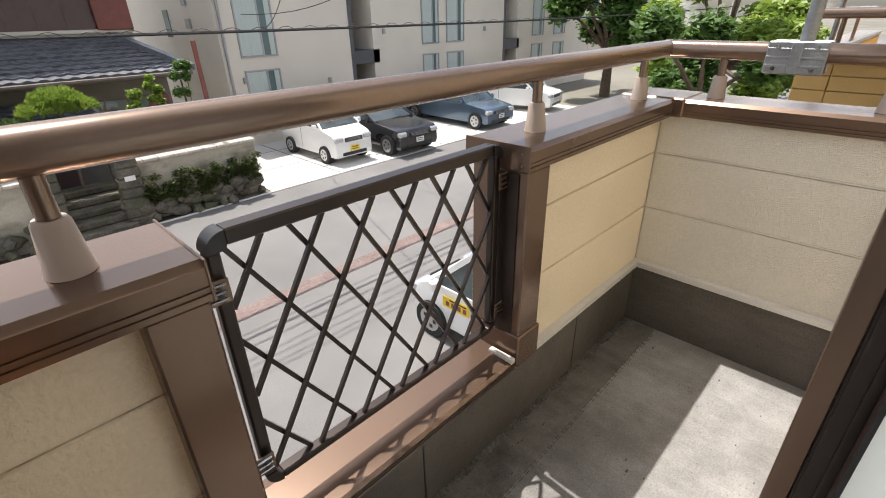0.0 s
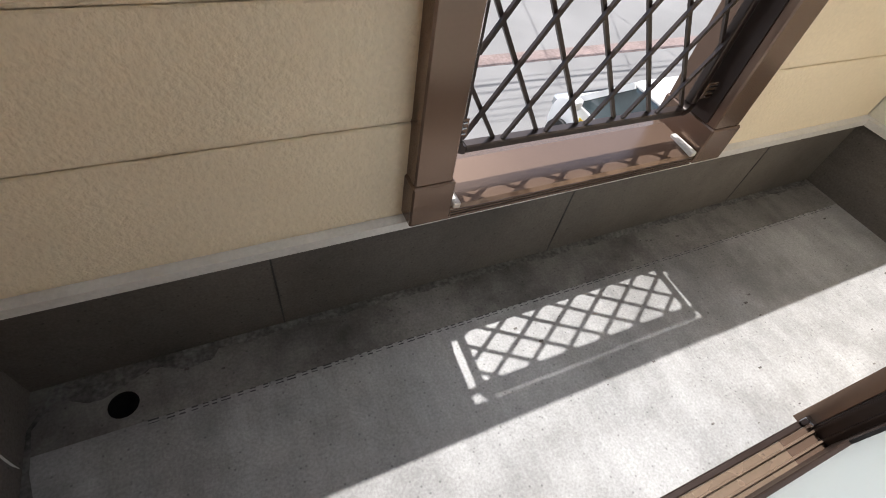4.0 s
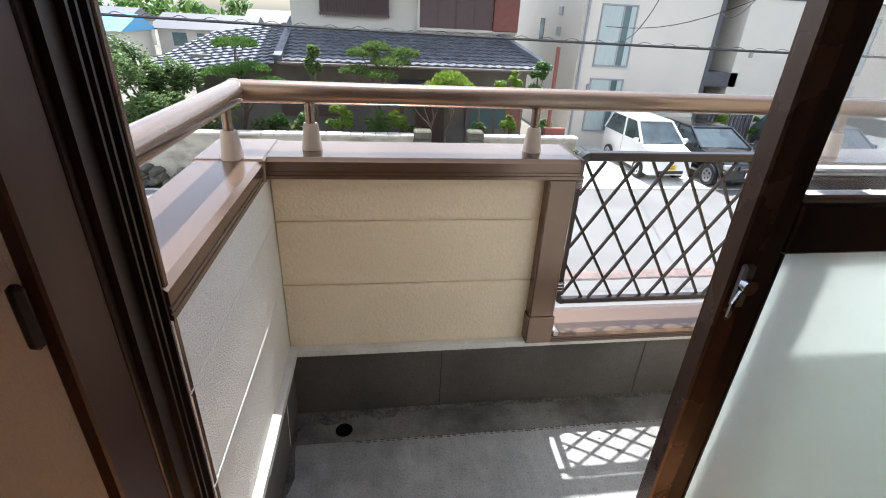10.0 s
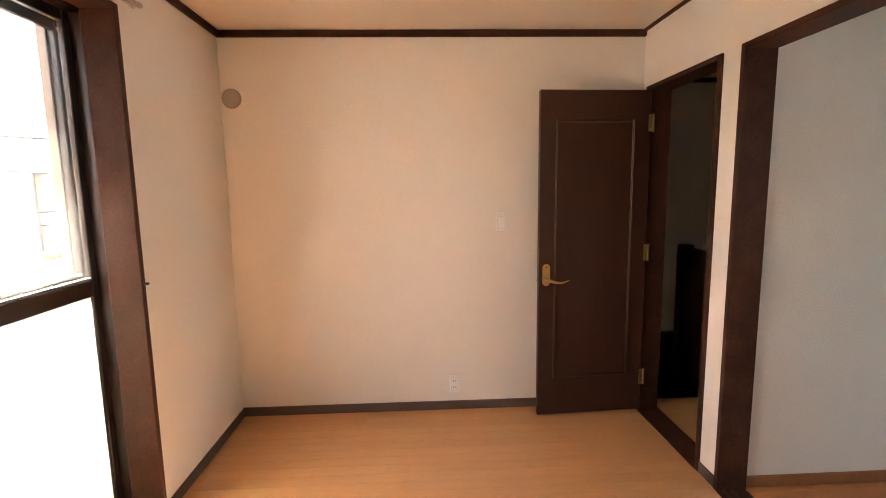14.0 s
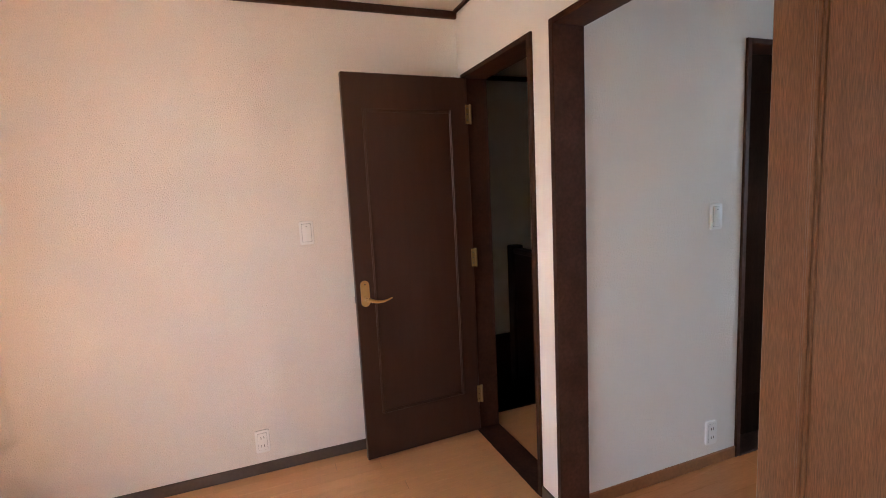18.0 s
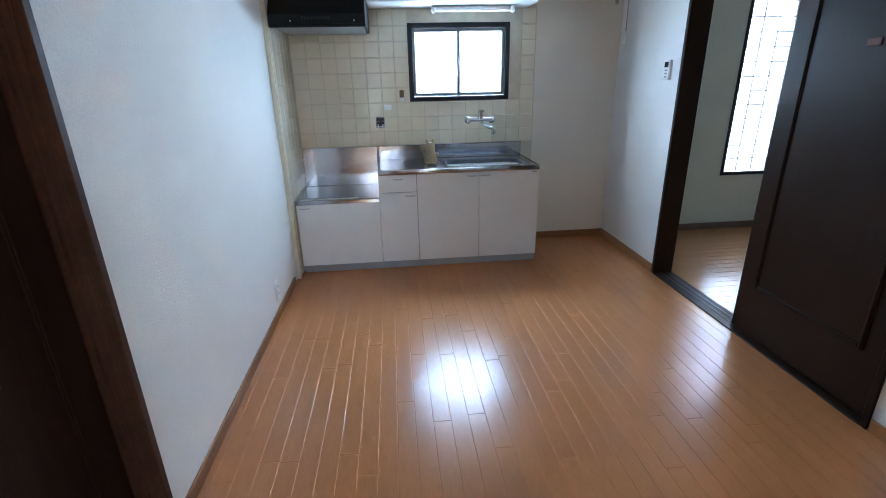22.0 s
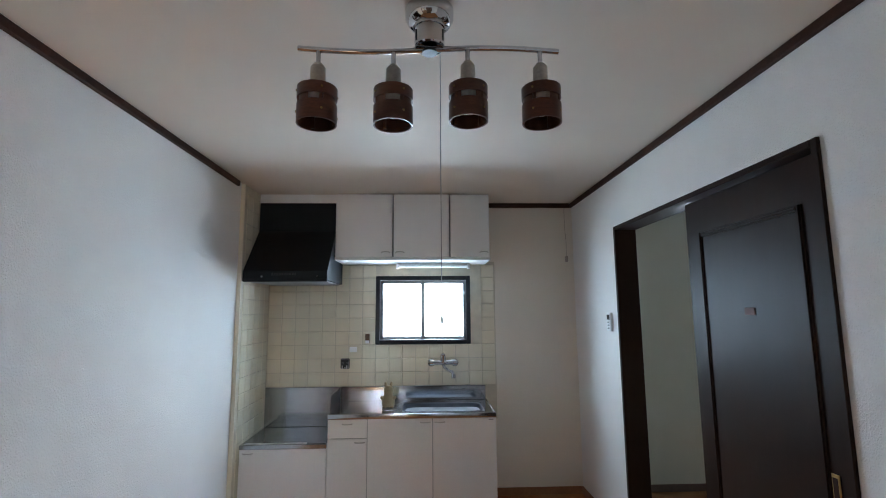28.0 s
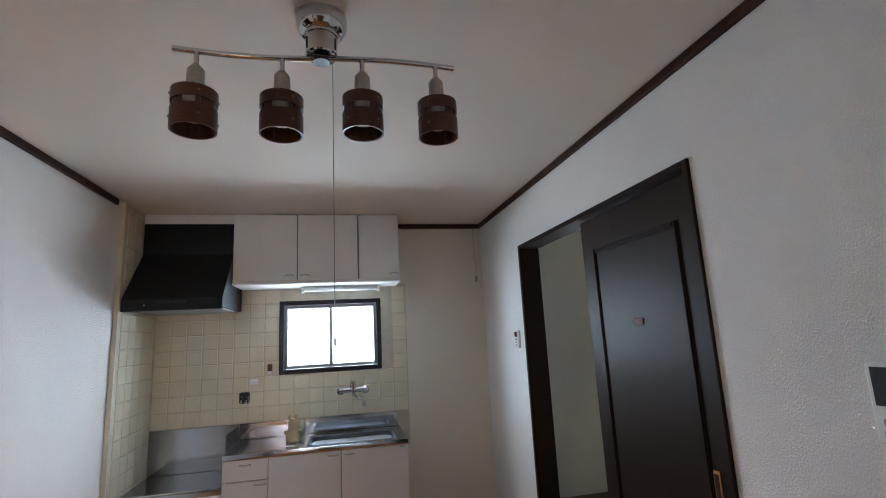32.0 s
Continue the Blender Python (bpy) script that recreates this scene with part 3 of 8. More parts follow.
# crown moulding, a dark wooden strip under the ceiling
def crown(a, b, inward, top=CEIL):
    """A moulding from a to b along a wall; inward: the way into the room."""
    (x0, y0), (x1, y1) = a, b
    t, h = 0.022, 0.040
    ix, iy = inward
    bm = bx(min(x0, x1, x0 + ix * t, x1 + ix * t), max(x0, x1, x0 + ix * t, x1 + ix * t), min(y0, y1, y0 + iy * t, y1 + iy * t), max(y0, y1, y0 + iy * t, y1 + iy * t), top - h, top - 0.001, bev=0.004)
    return solo("trim_crown", bm, M_DARKTRIM, "dark wooden strip under the ceiling", "trim", kind="structure")


for a, b, way in (((AX1, AY0), (AX1, AY1), (-1, 0)), ((-0.102, AY1), (AX1 - 0.022, AY1), (0, -1)), ((AX0 + 0.022, LWY), (-0.104, LWY), (0, -1)), ((AX0, AY0), (AX1 - 0.022, AY0), (0, 1)), ((AX0, AY0 + 0.022), (AX0, AY1 - 0.022), (1, 0)),
                  ((KX1, KY0 + 0.70), (KX1, KY1), (-1, 0)), ((KX0, KY0), (KX0, KY1), (1, 0)), ((KX0 + 0.022, KY0), (-0.352, KY0), (0, 1)), ((KX0 + 0.022, KY1), (KX1 - 0.022, KY1), (0, -1)), ((3.78, -5.1), (3.78, KY1), (-1, 0))):
    crown(a, b, way, CEIL_A if max(a[1], b[1]) > -2.3 and min(a[1], b[1]) > -2.31 else CEIL)


def skirting(x0, x1, y0, y1, mat_, h=0.06):
    return solo("baseboard", bx(x0, x1, y0, y1, 0, h, bev=0.003), mat_, "narrow wooden baseboard", "baseboard", kind="structure")


skirting(AX1 - 0.009, AX1, AY0, AY1, M_BASE_A)
skirting(1.475, AX1 - 0.009, AY1 - 0.009, AY1, M_BASE_A)
skirting(AX0, -0.104, LWY - 0.009, LWY, M_BASE_A)
skirting(AX0, AX0 + 0.009, AY0, LWY - 0.009, M_BASE_A)
skirting(SL1 + 0.025, DA0 - 0.025, AY0, AY0 + 0.009, M_BASE_A)
skirting(KX1 - 0.009, KX1, KY1 - 0.0, D2B + 0.025, M_BASE_K)
skirting(KX1 - 0.009, KX1, KY0 + 0.72, D2A - 0.025, M_BASE_K)
skirting(KX0, KX0 + 0.009, KY0, SDA - 0.03, M_BASE_K)
skirting(KX0, KX0 + 0.009, SDB + 0.03, KY1, M_BASE_K)
skirting(KX0 + 0.009, -0.335, KY0, KY0 + 0.009, M_BASE_K)
skirting(-3.8, KX0 - WT - 0.01, KY0, KY0 + 0.009, M_BASE_A)


# door frames: dark wooden casings lining an opening
def casing_y(name, x0, x1, y0, y1, h, label, w=0.025, sill=True):
    y0, y1 = min(y0, y1), max(y0, y1)
    t = thing(name, ((x0 + x1) / 2, y0, 0), label, "door frame", kind="structure")
    p = 0.012
    part("jamb", bx(x0 - w, x0 + 0.004, y0 - p, y1 + p, 0, h + w, bev=0.003), M_DARKTRIM, t)
    part("jamb", bx(x1 - 0.004, x1 + w, y0 - p, y1 + p, 0, h + w, bev=0.003), M_DARKTRIM, t)
    part("head", bx(x0 + 0.004, x1 - 0.004, y0 - p, y1 + p, h, h + w, bev=0.003), M_DARKTRIM, t)
    if sill:
        part("threshold", bx(x0 + 0.004, x1 - 0.004, min(y0, y1) - p, max(y0, y1) + p, -0.003, 0.007, bev=0.003), M_DARKTRIM, t)
    return t


def casing_x(name, y0, y1, x0, x1, h, label, w=0.025, sill=True, mat_=None):
    t = thing(name, (x0, (y0 + y1) / 2, 0), label, "door frame", kind="structure")
    p = 0.012
    part("jamb", bx(x0 - p, x1 + p, y0 - w, y0 + 0.004, 0, h + w, bev=0.003), mat_ or M_DARKTRIM, t)
    part("jamb", bx(x0 - p, x1 + p, y1 - 0.004, y1 + w, 0, h + w, bev=0.003), mat_ or M_DARKTRIM, t)
    part("head", bx(x0 - p, x1 + p, y0 + 0.004, y1 - 0.004, h, h + w, bev=0.003), mat_ or M_DARKTRIM, t)
    if sill:
        part("threshold", bx(x0 - p, x1 + p, y0 + 0.004, y1 - 0.004, -0.003, 0.007, bev=0.003), mat_ or M_DARKTRIM, t)
    return t


casing_y("door_frame_bedroom", DA0, DA1, AY0, KY1, DOOR_H - 0.025, "dark wooden frame of the bedroom doorway")
fr = casing_y("door_frame_partition", SL0, SL1, AY0, KY1, DOOR_H - 0.025, "dark wooden frame of the sliding partition")
fr2 = casing_x("door_frame_kitchen", D2A, D2B, KX1, KX1 + WT, DOOR_H - 0.025, "dark wooden frame of the kitchen door")
fr3 = casing_x("door_frame_side_room", SDA, SDB, KX0 - WT, KX0, DOOR_H - 0.025, "very dark wooden frame of the side room doorway", mat_=M_BLACKWOOD)
# stops and beads round the hinged doors
for yy, s in ((D2A + 0.004, 1), (D2B - 0.004, -1)):
    for xa, xb, d in ((KX1 + 0.010, KX1 + 0.020, 0.004), (KX1 + 0.034, KX1 + 0.042, 0.004), (KX1 + 0.052, KX1 + 0.066, 0.012)):
        part("door_stop", bx(xa, xb, min(yy - s * 0.002, yy + s * d), max(yy - s * 0.002, yy + s * d), 0.008, DOOR_H - 0.027, bev=0.001), M_DARKTRIM, fr2)
# running grooves of the sliding doors
for dy in (0.018, 0.058):
    part("track", bx(SL0, SL1, AY0 - dy - 0.004, AY0 - dy + 0.004, 0.0075, 0.0095), M_ALUDARK, fr)
for dx in (0.045, 0.085):
    part("track", bx(KX0 - dx - 0.004, KX0 - dx + 0.004, SDA, SDB, 0.0075, 0.0095), M_ALUDARK, fr3)


def panel_door(t, width, height, thick, mat_, stile=0.115, rail=0.17, low=0.22, groove=0.018):
    """A one-panel door in local metres: x across from 0, y through its thickness, z up. The parts go under t."""
    part("leaf", bx(0, width, -thick / 2, thick / 2, 0.0, height, bev=0.003), mat_, t)
    for s in (-1, 1):
        y0 = s * thick / 2
        for name, (a, b, c, d) in (("panel_mould", (stile, stile + groove, low, height - rail)), ("panel_mould", (width - stile - groove, width - stile, low, height - rail)),
                                   ("panel_mould", (stile + groove, width - stile - groove, height - rail - groove, height - rail)), ("panel_mould", (stile + groove, width - stile - groove, low, low + groove))):
            bm = bx(a, b, y0 - s * 0.004, y0 + s * 0.005, c, d, bev=0.002)
            if b - a < d - c:
                m = (b - a) * 0.3
                box(bm, a + m, b - m, y0 + s * 0.004, y0 + s * 0.010, c, d, bev=0.002)
            else:
                m = (d - c) * 0.3
                box(bm, a, b, y0 + s * 0.004, y0 + s * 0.010, c + m, d - m, bev=0.002)
            part(name, bm, mat_, t)


def lever(t, x, y, z, s, way):
    """A brass plate and lever on a door in local metres; s: the side it stands on, way: the way it points."""
    half = [(0.0225 * math.cos(a), 0.0225 * math.sin(a)) for a in (math.pi * k / 10 for k in range(11))]
    outline = [(x + u, z + 0.072 + v) for u, v in half] + [(x - u, z - 0.018 - v) for u, v in half]
    plate = part("handle_plate", extrude(bmesh.new(), outline, "y", y, y + s * 0.008), M_BRASS, t, "rounded brass handle plate", soft=True)
    bm = bmesh.new()
    rod(bm, (x, y + s * 0.006, z), (x, y + s * 0.050, z), 0.010, 14)
    pts = [Vector((x + way * 0.13 * f, y + s * (0.050 - 0.006 * f), z + 0.004 - 0.020 * math.sin(math.pi * f * 0.9))) for f in (0.0, 0.12, 0.25, 0.4, 0.55, 0.7, 0.85, 1.0)]
    for k in range(7):
        rod(bm, pts[k], pts[k + 1], 0.0105 - 0.0010 * k, 12, 0.0105 - 0.0010 * (k + 1))
    part("lever", bm, M_BRASS, plate, "curved brass lever", soft=True)
    part("rose", rd((x, y + s * 0.008, z), (x, y + s * 0.018, z), 0.017, 16), M_BRASS, plate, soft=True)
    part("screw", rd((x, y + s * 0.007, z + 0.075), (x, y + s * 0.0095, z + 0.075), 0.004, 8), M_STEEL, plate)


# the open bedroom door, hinged at the far jamb and swung into the room
def build_bedroom_door():
    t = thing("bedroom_door", (0, 0, 0), "dark stained one-panel wooden door standing wide open", "door")
    w = DA1 - DA0 + 0.010
    panel_door(t, w, DOOR_H - 0.04, 0.036, M_DARKWOOD, stile=0.094, low=0.24)
    lever(t, w - 0.045, -0.018, 0.872, -1, -1)
    lever(t, w - 0.045, 0.018, 0.872, 1, -1)
    part("latch", bx(w - 0.001, w + 0.006, -0.008, 0.008, 0.855, 0.885, bev=0.002), M_STEEL, t)
    for z in (0.22, 1.02, 1.80):
        hinge = part("hinge", bx(-0.022, 0.014, 0.0175, 0.0215, z - 0.05, z + 0.05, bev=0.001), M_HINGE, t, "brass butt hinge")
        part("hinge_pin", rd((-0.014, 0.0215, z - 0.052), (-0.014, 0.0215, z + 0.052), 0.006, 10), M_HINGE, hinge, soft=True)
        for dz in (-0.03, 0.0, 0.03):
            part("screw", rd((0.004, 0.0215, z + dz), (0.004, 0.0228, z + dz), 0.004, 8), M_STEEL, hinge)
    t.matrix_basis = pose(DA1 - 0.012, AY0 + 0.002, 0.012, 0, 0, 93)
    return t


build_bedroom_door()


def build_kitchen_door():
    t = thing("kitchen_door", (0, 0, 0), "nearly black one-panel wooden door left slightly ajar", "door")
    w = D2B - D2A - 0.012
    panel_door(t, w, DOOR_H - 0.04, 0.036, M_DOORK, stile=0.10)
    t.matrix_basis = pose(KX1 + 0.095, D2A + 0.006, 0.010, 0, 0, 86)
    return t


build_kitchen_door()


def sliding_leaf(name, width, height, thick, mat_, label, stile=0.105):
    t = thing(name, (0, 0, 0), label, "sliding door")
    panel_door(t, width, height, thick, mat_, stile=stile, rail=0.16, low=0.27, groove=0.024)
    return t


def pull(t, x, y, z, s):
    bm = bx(x - 0.015, x + 0.015, y, y + s * 0.005, z - 0.061, z + 0.061, bev=0.002)
    cup = part("finger_pull", bm, M_BRASS, t, "recessed brass finger pull", soft=True)
    part("recess", bx(x - 0.010, x + 0.010, y + s * 0.0045, y + s * 0.0062, z - 0.050, z + 0.050, bev=0.0006), M_DARKTRIM, cup)


LEAF_W = (SL1 - SL0) / 2 + 0.008
for k, y in enumerate((AY0 - 0.018, AY0 - 0.058)):
    leaf = sliding_leaf("partition_sliding_door", LEAF_W, DOOR_H - 0.045, 0.030, M_MIDWOOD, "brown oak veneered sliding door pushed fully open", stile=0.088)
    pull(leaf, 0.06, 0.015 if k == 0 else -0.015, 0.92, 1 if k == 0 else -1)
    leaf.matrix_basis = pose(SL0 + 0.005, y, 0.012)
LEAF_S = (SDB - SDA) / 2 + 0.02
for k, x in enumerate((KX0 - 0.045, KX0 - 0.085)):
    leaf = sliding_leaf("side_room_sliding_door", LEAF_S, DOOR_H - 0.045, 0.030, M_BLACKWOOD, "very dark wooden sliding door pushed to one side")
    pull(leaf, 0.085 if k == 0 else LEAF_S - 0.085, 0.015 if k == 0 else -0.015, 0.88, 1 if k == 0 else -1)
    if k == 0:
        badge = part("badge", bx(LEAF_S / 2 - 0.03, LEAF_S / 2 + 0.03, 0.0148, 0.019, 1.44, 1.47, bev=0.002), material("badge_red_brown", (0.15, 0.070, 0.055), 0.6, spec=0.2), leaf, "small red-brown plate")
    leaf.matrix_basis = pose(x, SDB - 0.005, 0.012, 0, 0, -90)


# ---- balcony ----
BX0, BX1 = -0.072, 2.588
BY0, BY1 = 0.593, 1.333
BZ = -0.10
FL = 0.218
CAP0, CAP1 = 0.845, 0.908
PLX0, PLX1 = 0.768, 0.856         # posts beside the lattice gate
PRX0, PRX1 = 1.638, 1.738
CIN, COUT = 1.283, 1.490          # inner and outer edge of the coping

floor_b = solo("balcony_floor", bx(BX0, BX1, BY0, BY1, BZ - 0.18, BZ), M_CONC, "weathered grey concrete balcony floor with a drain", "floor", kind="structure")
part("drain_hole", lathe(bmesh.new(), [(0.0, 0.001), (0.018, 0.001), (0.023, 0.004), (0.029, 0.003), (0.031, 0.0)], (0.104, 1.237, BZ + 0.0022), 18), M_HOLE, floor_b, "dark drain hole", soft=True)
# a dotted seam along the gutter
seam = bmesh.new()
rng = random.Random(2)
x = BX0 + 0.22
while x < BX1 - 0.05:
    w = rng.uniform(0.006, 0.022)
    for y in (1.1745, 1.1815):
        box(seam, x, x + w, y + rng.uniform(-0.0006, 0.0006), y + 0.0016 + rng.uniform(0, 0.0010), BZ, BZ + 0.0010)
    x += w + rng.uniform(0.006, 0.018)
part("gutter_seam", seam, M_BLACKPL, floor_b, "dark dotted seam")
# small debris on the concrete
bits = bmesh.new()
for k in range(60):
    x, y = rng.uniform(BX0 + 0.02, BX1 - 0.02), rng.choice((rng.uniform(0.63, 1.3), rng.uniform(1.25, 1.325)))
    s = rng.uniform(0.002, 0.006)
    box(bits, x, x + s * 2, y, y + s, BZ, BZ + s * 0.6)
# grime gathered along the foot of the upstand
gr = bmesh.new()
near = [(BX0 + 0.001, 0.95)] + [(BX0 + 0.012 + 0.05 * rng.random() ** 2 * (1.2 - y) * 2.2, y) for y in (1.0, 1.05, 1.1, 1.15, 1.2, 1.24)]
x = BX0 + 0.05
while x < BX1 - 0.03:
    near.append((x, BY1 - 0.008 - (0.075 if x < 0.30 else 0.026) * (0.5 + 0.5 * noise.noise(Vector((x * 9, 0, 0)))) - 0.006 * rng.random()))
    x += rng.uniform(0.006, 0.014)
near.append((BX1 - 0.001, BY1 - 0.05))
lo = [gr.verts.new((a, b, BZ + 0.0024)) for a, b in near]
hi = [gr.verts.new((min(max(a, BX0 + 0.0005), BX1) if b > 1.24 else BX0 + 0.0005, BY1 - 0.0006 if b > 1.24 else b + 0.001, BZ + 0.0024)) for a, b in near]
for k in range(len(near) - 1):
    gr.faces.new((lo[k], lo[k + 1], hi[k + 1], hi[k]))
bmesh.ops.remove_doubles(gr, verts=gr.verts, dist=0.0001)
part("grime", gr, M_GRIME, floor_b, "black grime along the edge")
part("gutter_strip", bx(BX0, BX1, 1.184, BY1 - 0.0005, BZ, BZ + 0.0012), M_GUTTER, floor_b, "dirty gutter strip darkened for the parapet's shade")
tagged(part("debris", bits, M_UPST, floor_b, "tiny specks of dirt"), kind="stuff")

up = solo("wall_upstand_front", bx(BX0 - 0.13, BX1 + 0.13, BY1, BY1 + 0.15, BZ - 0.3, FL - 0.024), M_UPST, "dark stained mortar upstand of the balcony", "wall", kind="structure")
for x in (0.465, 1.28, 2.1):
    part("joint", bx(x, x + 0.004, BY1 - 0.0015, BY1, BZ, FL - 0.03), M_BLACKPL, up)
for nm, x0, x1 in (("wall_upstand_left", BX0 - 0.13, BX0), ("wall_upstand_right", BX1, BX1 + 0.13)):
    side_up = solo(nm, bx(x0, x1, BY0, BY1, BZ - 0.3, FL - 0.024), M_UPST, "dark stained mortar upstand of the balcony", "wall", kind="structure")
    if x1 == BX0:
        run = [(BX0 - 0.001, 1.192 - 0.032 * k / 9 + 0.003 * math.sin(k * 2.3), 0.185 - 0.275 * k / 9) for k in range(10)]
        drip = bmesh.new()
        for k in range(9):
            rod(drip, run[k], run[k + 1], 0.0025 + 0.0012 * math.sin(k * 1.9), 6, 0.0025 + 0.0012 * math.sin((k + 1) * 1.9))
        part("mortar_run", drip, M_FLASHW, side_up, "pale trickle of dried mortar", soft=True)


def flashing(name, pts):
    """A thin folded metal strip on top of the upstand."""
    return solo(name, pts, M_FLASHW, "weathered grey metal flashing strip", "flashing", kind="structure")


def fold_y(x0, x1):
    return extrude(bmesh.new(), [(BY1 - 0.022, FL - 0.030), (BY1 - 0.022, FL - 0.006), (BY1 + 0.03, FL + 0.004), (BY1 + 0.03, FL - 0.020), (BY1 - 0.012, FL - 0.022)], "x", x0, x1)


flashing("trim_flashing_front", fold_y(BX0, BX1))
flashing("trim_flashing_left", extrude(bmesh.new(), [(BX0 + 0.022, FL - 0.030), (BX0 + 0.022, FL - 0.006), (BX0 - 0.03, FL + 0.004), (BX0 - 0.03, FL - 0.020)], "y", BY0, 0.843))
flashing("trim_flashing_left_far", extrude(bmesh.new(), [(BX0 + 0.0235, FL - 0.031), (BX0 + 0.0235, FL - 0.004), (BX0 - 0.03, FL + 0.006), (BX0 - 0.03, FL - 0.020)], "y", 0.836, BY1))
flashing("trim_flashing_right", extrude(bmesh.new(), [(BX1 - 0.022, FL - 0.030), (BX1 - 0.022, FL - 0.006), (BX1 + 0.03, FL + 0.004), (BX1 + 0.03, FL - 0.020)], "y", BY0, BY1))


# parapet walls: a core clad with siding boards on the inner side
def siding_wall(name, label, core, axis, face, way, u0, u1, mat_):
    w = solo(name, core, mat_, label, "wall", kind="structure")
    g = 0.0075
    rows = ((FL - 0.004, 0.470 - g), (0.470, 0.700 - g), (0.700, CAP0 + 0.01))
    for z0, z1 in rows:
        t0, t1 = (face, face + way * 0.010)
        bm = bx(u0, u1, t0, t1, z0, z1, bev=0.003) if axis == "y" else bx(t0, t1, u0, u1, z0, z1, bev=0.003)
        part("siding_board", bm, mat_, w)
        if z1 < 0.8:
            a, c = face + way * (-0.0012 if mat_ == M_SIDEWHITE else 0.0035), face + way * 0.010
            bead = bx(u0, u1, a, c, z1 + 0.0022, z1 + 0.009, bev=0.0012) if axis == "y" else bx(a, c, u0, u1, z1 + 0.0022, z1 + 0.009, bev=0.0012)
            part("siding_bead", bead, mat_, w)
    return w


siding_wall("wall_parapet_front_left", "cream stucco siding parapet of the balcony", bx(BX0 - 0.13, PLX0 + 0.02, BY1 + 0.010, BY1 + 0.13, FL - 0.02, CAP0 + 0.02), "y", BY1, 1, BX0, PLX0 + 0.01, M_SIDING)
siding_wall("wall_parapet_front_right", "cream stucco siding parapet of the balcony", bx(PRX1 - 0.02, BX1 + 0.13, BY1 + 0.010, BY1 + 0.13, FL - 0.02, CAP0 + 0.02), "y", BY1, 1, PRX1 - 0.01, BX1, M_SIDING)
siding_wall("wall_parapet_left", "off-white stucco siding at the end of the balcony", bx(BX0 - 0.13, BX0 - 0.010, BY0, BY1 + 0.010, FL - 0.02, CAP0 + 0.02), "x", BX0, -1, BY0, BY1, M_SIDEWHITE)
siding_wall("wall_parapet_right", "off-white stucco siding at the end of the balcony", bx(BX1 + 0.010, BX1 + 0.13, BY0, BY1 + 0.010, FL - 0.02, CAP0 + 0.02), "x", BX1, 1, BY0, BY1, M_SIDEWHITE)


# coping: a hollow aluminium section with grooves along its inner face
def coping_outline(i, o):
    s = 1 if o > i else -1
    return [(i, CAP0), (i, CAP0 + 0.010), (i + s * 0.003, CAP0 + 0.011), (i + s * 0.003, CAP0 + 0.014), (i, CAP0 + 0.015), (i, CAP0 + 0.021), (i + s * 0.003, CAP0 + 0.022),
            (i + s * 0.003, CAP0 + 0.025), (i, CAP0 + 0.026), (i, CAP1 - 0.012), (i + s * 0.012, CAP1 - 0.001), (o - s * 0.01, CAP1), (o, CAP1 - 0.008), (o, CAP0)]


LIN, LOUT = BX0 + 0.005, BX0 - 0.175
RIN, ROUT = BX1 - 0.032, BX1 + 0.175
cap = thing("parapet_coping", (0.35, 1.40, CAP0), "bronze aluminium coping on the balcony parapet", "coping")
part("coping_front_left", extrude(bmesh.new(), coping_outline(CIN, COUT), "x", LIN - 0.002, PLX1 + 0.004), M_ALU, cap)
part("coping_front_right", extrude(bmesh.new(), coping_outline(CIN, COUT), "x", PRX0 - 0.004, RIN + 0.002), M_ALU, cap)
part("coping_left", extrude(bmesh.new(), coping_outline(LIN, LOUT), "y", BY0 + 0.001, CIN - 0.03), M_ALU, cap)
part("coping_right", extrude(bmesh.new(), coping_outline(RIN, ROUT), "y", BY0 + 0.01, CIN - 0.03), M_ALU, cap)
part("corner_cover", bx(LOUT - 0.001, LIN + 0.004, CIN - 0.034, COUT + 0.002, CAP0 - 0.003, CAP1 + 0.003, bev=0.006), M_ALU, cap)
part("corner_cover", bx(RIN - 0.004, ROUT + 0.001, CIN - 0.034, COUT + 0.002, CAP0 - 0.003, CAP1 + 0.003, bev=0.006), M_ALU, cap)
for x in (PLX1 + 0.004, PRX0 - 0.004):
    part("end_cap", bx(x - 0.002, x + 0.002, CIN - 0.002, COUT + 0.002, CAP0 - 0.002, CAP1 + 0.002, bev=0.001), M_ALU, cap)
    for z in (CAP0 + 0.014, CAP1 - 0.018):
        part("screw", rd((x + (0.0015 if x < 1 else -0.0015), CIN + 0.02, z), (x + (0.004 if x < 1 else -0.004), CIN + 0.02, z), 0.004, 8), M_STEEL, cap)

# posts and sill round the gate
for x0, x1, inner in ((PLX0, PLX1, 1), (PRX0, PRX1, -1)):
    p = thing("gate_post", ((x0 + x1) / 2, 1.40, FL), "bronze aluminium post cover beside the lattice gate", "post", group="gate posts")
    part("shaft", bx(x0, x1, CIN + 0.004, COUT - 0.02, 0.335, CAP0 - 0.001, bev=0.004), M_ALU, p)
    part("foot_cover", bx(x0 - 0.004, x1 + 0.006, CIN - 0.002, COUT - 0.016, FL + 0.005, 0.337, bev=0.004), M_ALU, p)
    part("side_channel", bx(x1 if inner > 0 else x0 - 0.004, x1 + 0.004 if inner > 0 else x0, CIN + 0.03, CIN + 0.10, 0.34, CAP0 - 0.01), M_ALUDARK, p)
sill = thing("gate_sill", (1.25, 1.40, FL), "bronze aluminium sill under the lattice gate", "sill")
